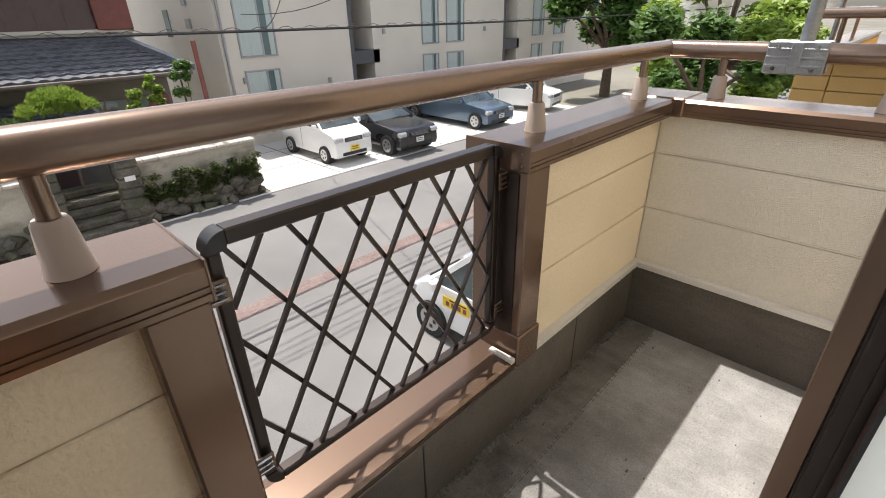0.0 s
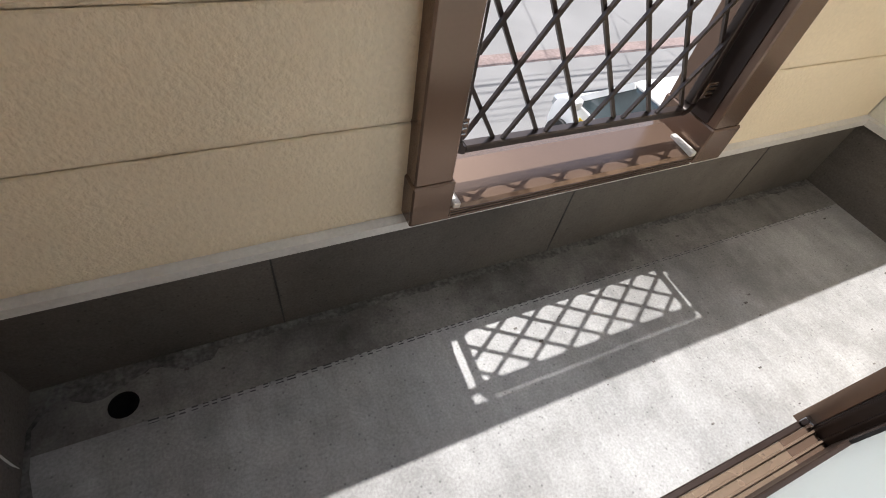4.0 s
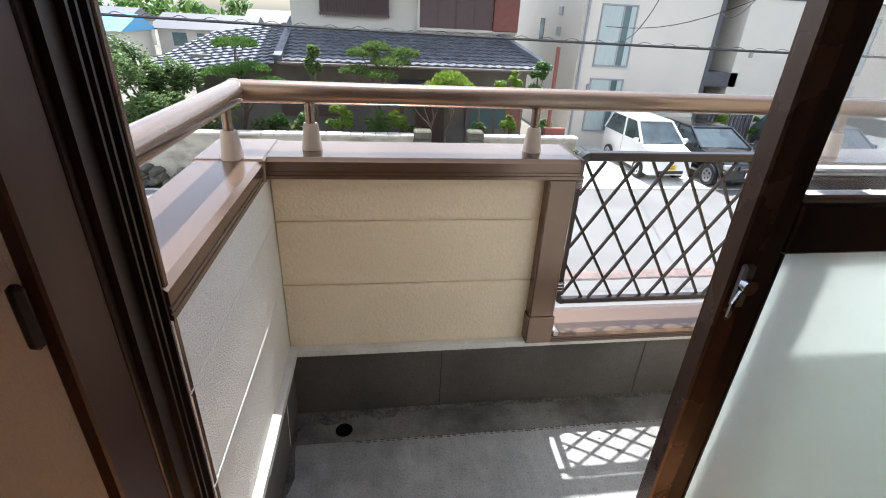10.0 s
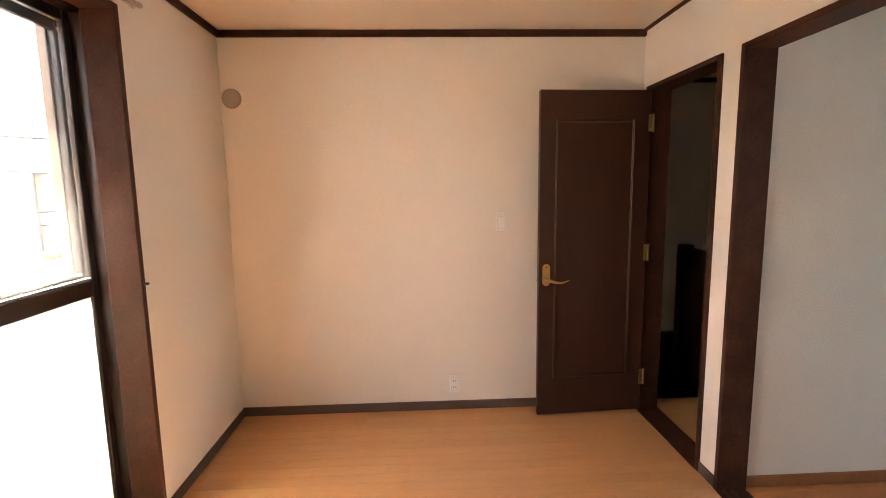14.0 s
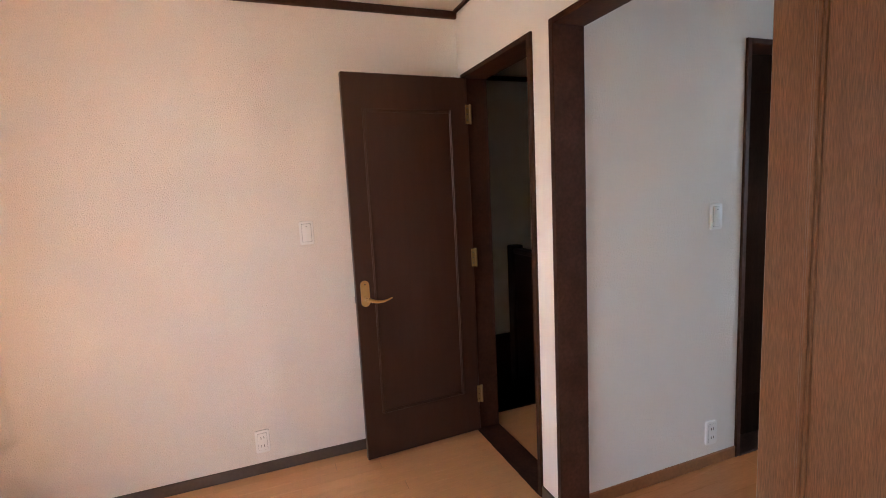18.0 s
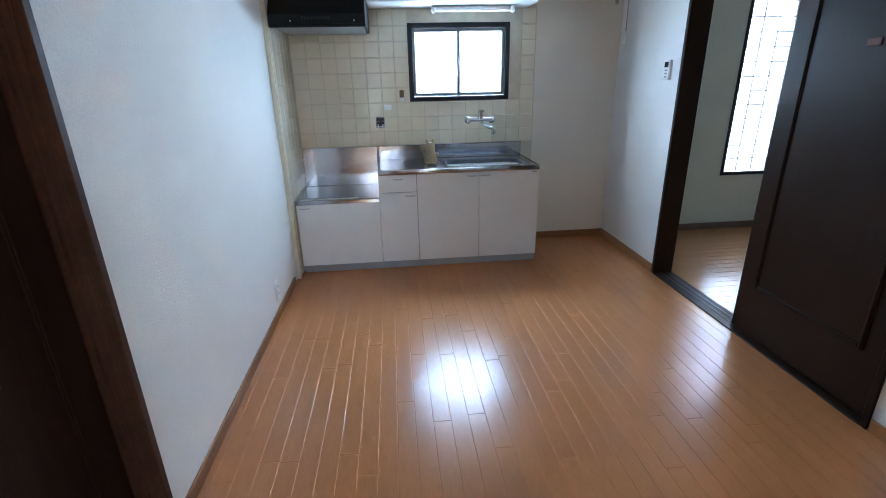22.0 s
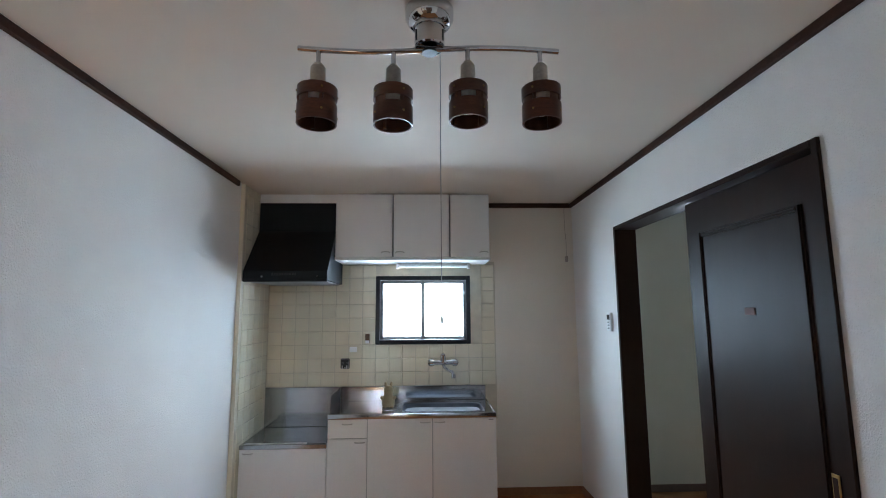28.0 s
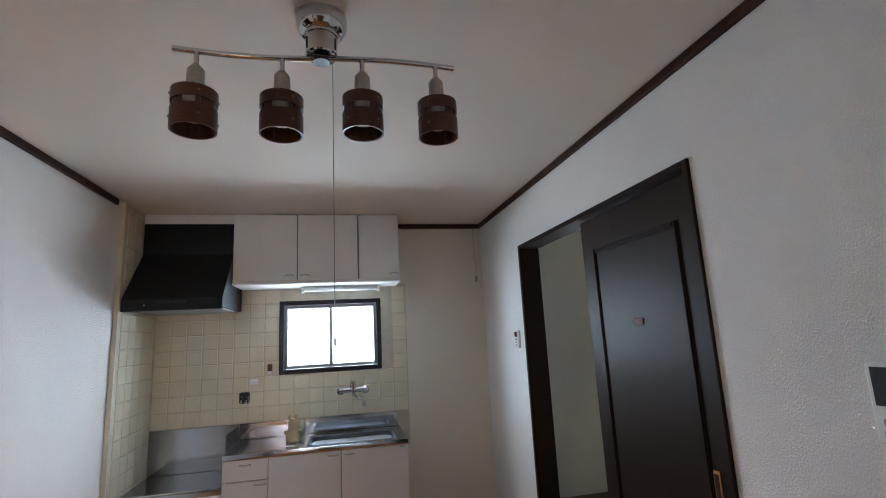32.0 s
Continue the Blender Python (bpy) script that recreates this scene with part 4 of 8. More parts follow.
part("sill_body", extrude(bmesh.new(), [(CIN + 0.004, FL + 0.002), (CIN + 0.004, 0.246), (CIN + 0.012, 0.254), (1.43, 0.262), (COUT - 0.03, 0.256), (COUT - 0.03, FL)], "x", PLX1 + 0.007, PRX0 - 0.005), M_ALU, sill)
for z in (FL + 0.010, FL + 0.018, FL + 0.026):
    part("groove", bx(PLX1 + 0.01, PRX0 - 0.01, CIN + 0.0025, CIN + 0.0045, z, z + 0.002), M_ALUDARK, sill)
for x in (PLX1 + 0.012, PRX0 - 0.03):
    part("end_clip", bx(x, x + 0.018, CIN + 0.0, CIN + 0.09, 0.252, 0.268, bev=0.002), M_FLASH, sill, "pale plastic end clip")


# lattice gate
def lattice_gate():
    g = thing("lattice_gate", (1.25, 1.37, 0.345), "black-brown metal lattice panel closing the parapet gap", "gate")
    x0, x1, y0, y1, z0, z1 = 0.884, 1.620, 1.357, 1.391, 0.338, 0.912
    w, R = 0.024, 0.034
    part("frame_rail", bx(x0 + R, x1 - R, y0, y1, z1 - 0.028, z1, bev=0.003), M_LATTICE, g)
    part("frame_rail", bx(x0 + R, x1 - R, y0 + 0.004, y1 - 0.004, z0, z0 + 0.020, bev=0.003), M_LATTICE, g)
    for x in (x0, x1 - w):
        part("frame_stile", bx(x, x + w, y0 + 0.004, y1 - 0.004, z0 + R, z1 - R, bev=0.005, seg=2), M_LATTICE, g)
    # rounded elbows joining rails and stiles
    for cx, sx in ((x0 + R, -1), (x1 - R, 1)):
        for cz, sz, t in ((z1 - R, 1, 0.028), (z0 + R, -1, 0.020)):
            arc = [(math.cos(math.pi / 2 * k / 8), math.sin(math.pi / 2 * k / 8)) for k in range(9)]
            outline = [(cx + sx * R * c, cz + sz * R * v) for c, v in arc] + [(cx + sx * (R - w) * c, cz + sz * (R - t) * v) for c, v in reversed(arc)]
            d = 0.002 if sz > 0 else -0.004
            part("corner_elbow", extrude(bmesh.new(), outline, "y", y0 - d, y1 + d), M_BLACKPL if sz > 0 else M_LATTICE, g, "black plastic elbow" if sz > 0 else "", soft=True)
    ax0, ax1, az0, az1 = x0 + w, x1 - w, z0 + 0.02, z1 - 0.03
    step, slope = 0.1185, 1.64
    for sgn, yy, first in ((1, 1.370, 0.897), (-1, 1.379, 1.232)):
        for c in range(-8, 16):
            a = first + c * step                  # meets the bottom rail here
            k = sgn / slope
            za, zb = az0, az1
            lims = sorted((az0 + (ax0 - a) / k, az0 + (ax1 - a) / k))
            za, zb = max(za, lims[0]), min(zb, lims[1])
            if zb - za > 0.02:
                part("lattice_bar", bar(bmesh.new(), (a + (za - az0) * k, yy, za), (a + (zb - az0) * k, yy, zb), 0.009, 0.008, up=(0, 1, 0)), M_LATTICE, g)
    for z in (0.42, 0.815):
        for x in (x0 - 0.006, x1 + 0.006):
            clip = part("hinge_clip", bx(x - 0.027, x + 0.027, y0 - 0.009, y0 - 0.006, z - 0.022, z + 0.022, bev=0.001), M_ALU, g, "bronze hinge plate with steel pins")
            for k in (-1, 0, 1):
                part("hinge_pin", rd((x - 0.020, y0 - 0.010, z + k * 0.0135), (x + 0.021, y0 - 0.010, z + k * 0.0135), 0.0028, 8), M_STEEL, clip)
            for k in (-0.5, 0.5):
                part("screw", rd((x + 0.010, y0 - 0.012, z + k * 0.0135), (x + 0.010, y0 - 0.0085, z + k * 0.0135), 0.0045, 8), M_BLACKPL, clip)
    return g


lattice_gate()

# handrail with its standoffs
RZ, RY = 1.068, 1.384
RXL, RXR = BX0 - 0.075, BX1 + 0.075
hr = thing("handrail", (1.25, RY, CAP1), "bronze metal tube handrail above the parapet", "handrail")
part("rail_front", rd((RXL, RY, RZ), (RXR, RY, RZ), 0.031, 24), M_RAIL, hr, soft=True)
part("rail_left", rd((RXL, BY0 + 0.02, RZ), (RXL, RY, RZ), 0.031, 24), M_RAIL, hr, soft=True)
part("rail_right", rd((RXR, BY0 + 0.02, RZ), (RXR, RY, RZ), 0.031, 24), M_RAIL, hr, soft=True)
for x in (RXL, RXR):
    bm = bmesh.new()
    bmesh.ops.create_uvsphere(bm, u_segments=20, v_segments=12, radius=0.0335, matrix=Matrix.Translation((x, RY, RZ)))
    part("rail_corner", bm, M_RAIL, hr, soft=True)
for x, y in ((0.05, RY), (0.728, RY), (1.80, RY), (2.47, RY), (RXL, 1.27), (RXR, 1.18), (RXR, 0.70)):
    s = part("standoff", rd((x, y, CAP1 + 0.03), (x, y, RZ - 0.024), 0.0135, 14), M_RAIL, hr, soft=True)
    part("socket", lathe(bmesh.new(), [(0.0, 0.076), (0.019, 0.076), (0.022, 0.071), (0.029, 0.006), (0.031, 0.0)], (x, y, CAP1), 18), M_SOCKET, s, "beige plastic socket", soft=True)

# clamp bracket and pole of the laundry arm
br = thing("laundry_pole_bracket", (RXR - 0.03, 0.965, 1.0), "galvanised steel clamp bracket with a grey pole on the handrail", "bracket")
pl = part("plate", bx(RXR - 0.046, RXR - 0.034, 0.885, 1.050, 1.004, 1.104, bev=0.004), M_GALV, br)
for y in (0.967,):
    part("rib", bx(RXR - 0.051, RXR - 0.045, y - 0.016, y + 0.016, 1.006, 1.102, bev=0.003), M_GALV, pl)
for z in (1.03, 1.055, 1.08):
    part("rib", bx(RXR - 0.049, RXR - 0.045, 0.888, 1.047, z - 0.004, z + 0.004, bev=0.0015), M_GALV, pl)
for y in (0.915, 1.02):
    for z in (1.022, 1.088):
        part("bolt", rd((RXR - 0.056, y, z), (RXR - 0.044, y, z), 0.007, 6), M_STEEL, pl)
part("clamp_back", bx(RXR + 0.034, RXR + 0.046, 0.885, 1.050, 1.004, 1.104, bev=0.004), M_GALV, br)
part("pole", rd((RXR + 0.0, 0.955, 1.095), (RXR + 0.0, 0.955, 2.3), 0.021, 16), M_GALV, br, soft=True)

# ---- the balcony window ----
win = thing("window_balcony", (0.70, 0.5, 0), "dark bronze sliding balcony window standing half open", "window", kind="structure")
FX0, FX1, FZ1 = WIN_X0 + 0.001, WIN_X1 - 0.001, WIN_Z1 - 0.001
part("frame_jamb", bx(FX0, FX0 + 0.034, 0.485, 0.598, -0.028, FZ1, bev=0.002), M_ALUDARK, win)
part("frame_jamb", bx(FX1 - 0.029, FX1, 0.470, 0.598, -0.028, FZ1, bev=0.002), M_ALUDARK, win)
part("inner_jamb", bx(1.440, 1.474, 0.372, 0.468, -0.028, FZ1, bev=0.002), M_ALUDARK, win)
part("meeting_strip", bx(1.474, FX1 - 0.029, 0.4705, 0.476, -0.028, FZ1, bev=0.001), M_ALUDARK, win)
part("frame_head", bx(FX0 + 0.034, 1.440, 0.372, 0.598, FZ1 - 0.034, FZ1, bev=0.002), M_ALUDARK, win)
part("frame_sill", bx(FX0 + 0.034, 1.440, 0.372, 0.606, -0.028, -0.006, bev=0.002), M_ALUGOLD, win)
part("outer_head", bx(1.440, FX1 - 0.029, 0.4765, 0.598, FZ1 - 0.034, FZ1, bev=0.002), M_ALUDARK, win)
part("outer_sill", bx(1.440, FX1 - 0.029, 0.4765, 0.606, -0.028, -0.006, bev=0.002), M_ALU, win)
for y in (0.385, 0.407, 0.453, 0.480, 0.500, 0.548, 0.566, 0.590):
    part("sill_rail", bx(FX0 + 0.036, 1.438 if y < 0.47 else FX1 - 0.031, y - 0.0025, y + 0.0025, -0.0065, 0.004, bev=0.001), M_ALUGOLD, win)
    for x, s in (((FX0 + 0.034, 1), (FX1 - 0.029, -1)) if y > 0.49 else ()):
        part("jamb_rail", bx(x, x + s * 0.010, y - 0.0025, y + 0.0025, 0.005, FZ1 - 0.036), M_ALUDARK, win)
part("corner_clip", bx(FX1 - 0.045, FX1 - 0.029, 0.599, 0.622, -0.006, 0.018, bev=0.002), M_STEEL, win, "steel corner clip")
part("outer_flange", bx(FX1 - 0.028, 1.602, 0.5985, 0.636, -0.028, FZ1 + 0.03, bev=0.002), M_ALU, win)
part("outer_flange", bx(FX0 + 0.002, FX1 - 0.030, 0.5985, 0.612, FZ1 - 0.012, FZ1 + 0.03, bev=0.002), M_ALU, win)
part("outer_flange", bx(FX0 + 0.002, FX0 + 0.045, 0.5985, 0.612, -0.028, FZ1 - 0.014, bev=0.002), M_ALU, win)
part("drip_sill", bx(FX0 + 0.002, FX1 - 0.03, 0.6065, 0.622, -0.032, -0.012, bev=0.003), M_ALUDARK, win)
# wooden lining and inner casing
part("lining", bx(-0.102, -0.083, 0.398, 0.484, 0.0, FZ1, bev=0.003), M_DARKWOOD, win, "dark wooden window lining")
part("lining", bx(1.428, 1.456, 0.238, 0.371, 0.0, FZ1, bev=0.003), M_DARKTRIM, win, "dark wooden window lining")
part("lining_head", bx(-0.100, 1.428, 0.238, 0.371, FZ1 - 0.025, FZ1, bev=0.003), M_DARKTRIM, win)
part("inner_sill", bx(-0.100, 1.428, 0.238, 0.371, -0.025, 0.002, bev=0.003), M_BASE_K, win)
part("catch_hook", rd((1.442, 0.240, 1.07), (1.442, 0.218, 1.07), 0.006, 8), M_BLACKPL, win)
part("lining_catch", bx(-0.110, -0.094, 0.384, 0.397, 0.955, 1.030, bev=0.005), M_BLACKPL, win)


def sash(name, x0, x1, y, label, zm):
    """A sliding sash: lower pane frosted, upper pane clear, with a wide meeting stile on the x0 side."""
    xi, xo = x0 + 0.066, x1 - 0.036
    s = part(name, bx(x0, x0 + 0.034, y - 0.016, y + 0.013, 0.006, FZ1 - 0.036, bev=0.003), M_STILE, win, label)
    part("inner_stile", bx(x0 + 0.034, xi, y - 0.010, y + 0.013, 0.006, FZ1 - 0.036, bev=0.003), M_ALUDARK, s)
    part("stile", bx(xo, x1, y - 0.013, y + 0.013, 0.006, FZ1 - 0.036, bev=0.003), M_ALUDARK, s)
    part("bottom_rail", bx(xi, xo, y - 0.013, y + 0.013, 0.006, 0.085, bev=0.003), M_ALUDARK, s)
    part("middle_rail", bx(xi, xo, y - 0.013, y + 0.013, zm, zm + 0.066, bev=0.003), M_ALUDARK, s)
    for z in (zm + 0.068, zm + 0.074):
        part("glazing_bead", bx(xi, xo, y - 0.010, y + 0.010, z, z + 0.004), M_GREYPL, s)
    for x in (xi, xo - 0.004):
        part("glazing_bead", bx(x, x + 0.004, y - 0.010, y + 0.010, 0.086, zm - 0.001), M_BLACKPL, s)
    part("top_rail", bx(xi, xo, y - 0.013, y + 0.013, FZ1 - 0.080, FZ1 - 0.036, bev=0.003), M_ALUDARK, s)
    clear = part("clear_pane", bx(xi - 0.004, xo + 0.004, y - 0.0025, y + 0.0025, zm + 0.062, FZ1 - 0.076), M_PLANE, s, "clear glass pane")
    clear.visible_shadow = False
    frost = part("frosted_pane", bx(xi - 0.004, xo + 0.004, y - 0.0025, y + 0.0025, 0.080, zm + 0.004), M_FROST, s, "pale green frosted glass pane")
    return s


s1 = sash("sash", 0.672, 1.438, 0.430, "inner sash", 1.030)
s2 = sash("sash", 0.768, FX1 - 0.031, 0.540, "outer sash", 1.030)
lock = part("crescent_lock", bx(0.680, 0.696, 0.404, 0.415, 0.962, 1.022, bev=0.003), M_GALV, s1, "worn steel crescent lock")
part("lock_cam", rd((0.688, 0.406, 0.996), (0.688, 0.396, 0.996), 0.010, 12), M_STEEL, s1, soft=True)
part("lock_lever", tube(bmesh.new(), [(0.688, 0.399, 0.996), (0.678, 0.398, 0.990), (0.672, 0.397, 0.975), (0.671, 0.397, 0.955)], 0.003, 6), M_STEEL, s1, soft=True)

# curtain rail over the window
cr = thing("curtain_rail", (0.68, 0.20, 2.2), "pale metal double curtain rail above the window", "curtain rail")
for y in (0.195, 0.222):
    part("rail", rd((-0.16, y, 2.195), (1.515, y, 2.195), 0.008, 10), M_FLASH, cr, soft=True)
    part("end_cap", rd((1.515, y, 2.195), (1.53, y, 2.195), 0.012, 10), M_FLASH, cr, soft=True)
for x in (-0.10, 0.68, 1.46):
    part("bracket", bx(x - 0.012, x + 0.012, 0.187, 0.252, 2.202, 2.212, bev=0.002), M_FLASH, cr)


# ---- kitchen ----
KF = -6.262                        # front plane of the doors
CT = 0.757                         # sink worktop
GT = 0.558                         # low cooker shelf
SX0, SX1 = -0.340, 0.853
GXA, GXB = 0.857, 1.458


def door_front(t, x0, x1, z0, z1, grip, y=KF):
    """A flat white front with a short recessed grip."""
    d = part("door_front", bx(x0 + 0.0016, x1 - 0.0016, y - 0.018, y, z0 + 0.0016, z1 - 0.0016, bev=0.0015), M_CAB, t)
    if grip is not None:
        gx, gz = grip
        arc = [(gx + 0.034 * math.cos(math.pi * k / 8), y + 0.002 + 0.016 * math.sin(math.pi * k / 8), gz) for k in range(9)]
        part("grip", tube(bmesh.new(), arc, 0.0045, 8), M_GRIP, d, "small curved metal grip", soft=True)
    return d


sink_unit = thing("sink_cabinet", ((SX0 + SX1) / 2, -6.5, 0), "white laminate sink base cabinet with a stainless top", "cabinet")
part("carcass", bx(SX0 + 0.016, SX1 - 0.016, -6.78, KF - 0.060, 0.057, CT - 0.036), M_TOE, sink_unit)
for x in (SX0, SX1 - 0.016):
    part("end_panel", bx(x, x + 0.016, -6.78, KF - 0.019, 0.055, CT - 0.035, bev=0.001), M_CAB, sink_unit)
part("plinth", bx(SX0 + 0.004, SX1, -6.70, KF - 0.012, 0.0, 0.055), M_TOE, sink_unit, "grey plinth")
door_front(sink_unit, 0.576, SX1, 0.592, CT - 0.035, (0.715, 0.690))
door_front(sink_unit, 0.576, SX1, 0.055, 0.588, (0.625, 0.565))
door_front(sink_unit, 0.114, 0.574, 0.055, CT - 0.035, (0.165, 0.695))
door_front(sink_unit, SX0, 0.112, 0.055, CT - 0.035, (0.062, 0.695))
part("maker_mark", bx(SX0 + 0.02, SX0 + 0.055, KF - 0.001, KF + 0.001, CT - 0.052, CT - 0.046), M_GREYPL, sink_unit)


def sink_top():
    t = thing("sink_worktop", ((SX0 + SX1) / 2, -6.5, CT - 0.035), "stainless steel worktop with a wide sink bowl", "worktop")
    bx0, bx1, by0, by1 = -0.27, 0.335, -6.66, -6.335
    y0, y1 = -6.782, KF + 0.006
    z0, z1 = CT - 0.034, CT
    # top plate in four strips round the bowl
    for nm, a in (("top_strip", (SX0, bx0, y0, y1)), ("top_strip", (bx1, SX1, y0, y1)), ("top_strip", (bx0, bx1, y0, by0)), ("top_strip", (bx0, bx1, by1, y1))):
        part(nm, bx(*a, z0, z1 - 0.004), M_STEEL, t)
    part("front_edge", bx(SX0, SX1, y1 - 0.010, y1 + 0.002, z0 - 0.002, z1, bev=0.004, seg=2), M_STEEL, t, soft=True)
    part("end_edge", bx(SX0, SX0 + 0.010, y0, y1 - 0.010, z0, z1 + 0.001, bev=0.003), M_STEEL, t)
    part("end_edge", bx(SX1 - 0.010, SX1, y0, y1 - 0.010, z0, z1 + 0.001, bev=0.003), M_STEEL, t)
    # bowl: rounded rings going down
    bm = bmesh.new()
    rings = []
    for d, z in ((0.0, z1 - 0.003), (0.012, z1 - 0.010), (0.02, z1 - 0.05), (0.035, z1 - 0.155), (0.07, z1 - 0.165)):
        ring = []
        r = 0.07
        for cx, cy, a0 in ((bx1 - d - r, by1 - d - r, 0), (bx0 + d + r, by1 - d - r, 90), (bx0 + d + r, by0 + d + r, 180), (bx1 - d - r, by0 + d + r, 270)):
            for k in range(6):
                a = radians(a0 + k * 18)
                ring.append(bm.verts.new((cx + r * math.cos(a), cy + r * math.sin(a), z)))
        rings.append(ring)
    for a, b in zip(rings, rings[1:]):
        for k in range(len(a)):
            j = (k + 1) % len(a)
            bm.faces.new((a[k], a[j], b[j], b[k]))
    bm.faces.new(rings[-1])
    bmesh.ops.recalc_face_normals(bm, faces=bm.faces)
    bmesh.ops.reverse_faces(bm, faces=bm.faces)
    bowl = part("bowl", bm, M_STEELD, t, "deep stainless bowl", soft=True)
    part("drain_cover", rd((0.03, -6.52, CT - 0.166), (0.03, -6.52, CT - 0.160), 0.055, 20), M_BLACKPL, bowl, "black drain cover", soft=True)
    for k in range(5):
        y = -6.40 - k * 0.045
        part("drain_rib", bx(0.37, 0.48, y, y + 0.012, z1 - 0.0042, z1 + 0.001, bev=0.002), M_STEEL, t)
    part("back_guard", bx(SX0 + 0.01, SX1, -6.782, -6.770, z1 - 0.004, 0.864, bev=0.003), M_STEEL, t)
    part("back_guard_lip", bx(SX0 + 0.01, SX1, -6.784, -6.764, 0.862, 0.868, bev=0.002), M_STEEL, t)
    return t


sink_top()

gas = thing("cooker_cabinet", ((GXA + GXB) / 2, -6.5, 0), "low white cooker cabinet with a stainless shelf", "cabinet")
part("carcass", bx(GXA + 0.016, GXB - 0.016, -6.78, KF - 0.060, 0.057, GT - 0.031), M_TOE, gas)
for x in (GXA, GXB - 0.016):
    part("end_panel", bx(x, x + 0.016, -6.78, KF - 0.019, 0.055, GT - 0.03, bev=0.001), M_CAB, gas)
part("plinth", bx(GXA, GXB - 0.004, -6.70, KF - 0.012, 0.0, 0.055), M_TOE, gas, "grey plinth")
door_front(gas, GXA, GXB, 0.055, GT - 0.03, (GXB - 0.06, GT - 0.055))
part("shelf_top", bx(GXA, GXB, -6.782, KF + 0.006, GT - 0.030, GT, bev=0.003), M_STEEL, gas, "stainless shelf")
part("shelf_strip", bx(1.00, GXB - 0.03, KF - 0.04, KF - 0.012, GT, GT + 0.004, bev=0.001), M_FLASH, gas)
part("vent_slats", bx(GXA + 0.012, 0.985, KF - 0.045, KF - 0.010, GT, GT + 0.006, bev=0.002), M_STEEL, gas)
splash = thing("cooker_splashback", ((GXA + GXB) / 2, -6.76, GT), "stainless splashback behind the cooker shelf", "splashback")
part("back_sheet", bx(GXA, GXB + 0.004, -6.783, -6.770, GT + 0.001, 0.866, bev=0.002), M_STEEL, splash)
part("sink_side_sheet", bx(0.8545, 0.8575, -6.769, -6.36, CT + 0.001, 0.866), M_STEEL, splash)

# extractor hood
hood = thing("extractor_hood", (1.165, -6.5, 1.69), "black enamelled cooker hood with a sloping front", "extractor hood")
HX0, HX1 = 0.862, 1.456
part("canopy", extrude(bmesh.new(), [(-6.783, 1.700), (-6.783, 2.325), (-6.46, 2.325), (-6.46, 2.10), (-6.17, 1.765), (-6.17, 1.700)], "x", HX0, HX1), M_BLACKHOOD, hood)
part("lip", bx(HX0 - 0.002, HX1 + 0.002, -6.20, -6.165, 1.690, 1.712, bev=0.006), M_BLACKHOOD, hood)
part("underside", bx(HX0 + 0.02, HX1 - 0.02, -6.75, -6.21, 1.692, 1.700), M_GREYPL, hood)
for k in range(10):
    x = HX0 + 0.22 + k * 0.018
    part("vent_slot", bx(x, x + 0.010, -6.1665, -6.1635, 1.735, 1.752), M_BLACKPL, hood)
for x in (0.93, 1.32):
    part("knob", rd((x, -6.170, 1.725), (x, -6.160, 1.725), 0.006, 10), M_STEEL, hood)
part("filler_panel", bx(HX0, HX1 + 0.006, -6.783, -6.47, 2.326, CEIL - 0.002), M_CAB, hood, "white filler board above the hood")

# wall cabinets
wc = thing("wall_cabinet", (0.255, -6.6, 1.87), "white laminate wall cabinet with three doors", "cabinet")
WX0, WX1, WF = -0.342, 0.862, -6.425
part("carcass", bx(WX0 + 0.016, WX1 - 0.016, -6.783, WF - 0.060, 1.894, CEIL - 0.005), M_TOE, wc)
for x in (WX0, WX1 - 0.016):
    part("end_panel", bx(x, x + 0.016, -6.783, WF - 0.019, 1.893, CEIL - 0.004, bev=0.001), M_CAB, wc)
part("bottom_rail", bx(WX0 - 0.004, WX1, -6.783, WF + 0.008, 1.866, 1.892, bev=0.008, seg=2), M_CAB, wc)
for a, b, g in ((0.416, WX1, 0.47), (-0.028, 0.414, 0.36), (WX0, -0.030, -0.295)):
    d = part("door_front", bx(a + 0.004, b - 0.004, WF - 0.018, WF, 1.894, CEIL - 0.010, bev=0.002), M_CAB, wc)
    grip = tube(bmesh.new(), [(g - 0.032, WF, 1.925), (g - 0.026, WF + 0.014, 1.930), (g, WF + 0.018, 1.932), (g + 0.026, WF + 0.014, 1.930), (g + 0.032, WF, 1.925)], 0.004, 6)
    part("grip", grip, M_GRIP, d, "small curved grip", soft=True)
lt = thing("cabinet_lamp", (0.10, -6.6, 1.82), "white fluorescent strip lamp under the wall cabinet", "lamp")
part("body", bx(-0.20, 0.40, -6.70, -6.62, 1.832, 1.864, bev=0.004), M_WHITEPL, lt)
part("tube", rd((-0.175, -6.60, 1.838), (0.375, -6.60, 1.838), 0.014, 12), M_WHITEPL, lt, "unlit white tube", soft=True)
part("end_holder", bx(-0.20, -0.178, -6.63, -6.585, 1.815, 1.860, bev=0.003), M_WHITEPL, lt)
part("end_holder", bx(0.378, 0.40, -6.63, -6.585, 1.815, 1.860, bev=0.003), M_WHITEPL, lt)

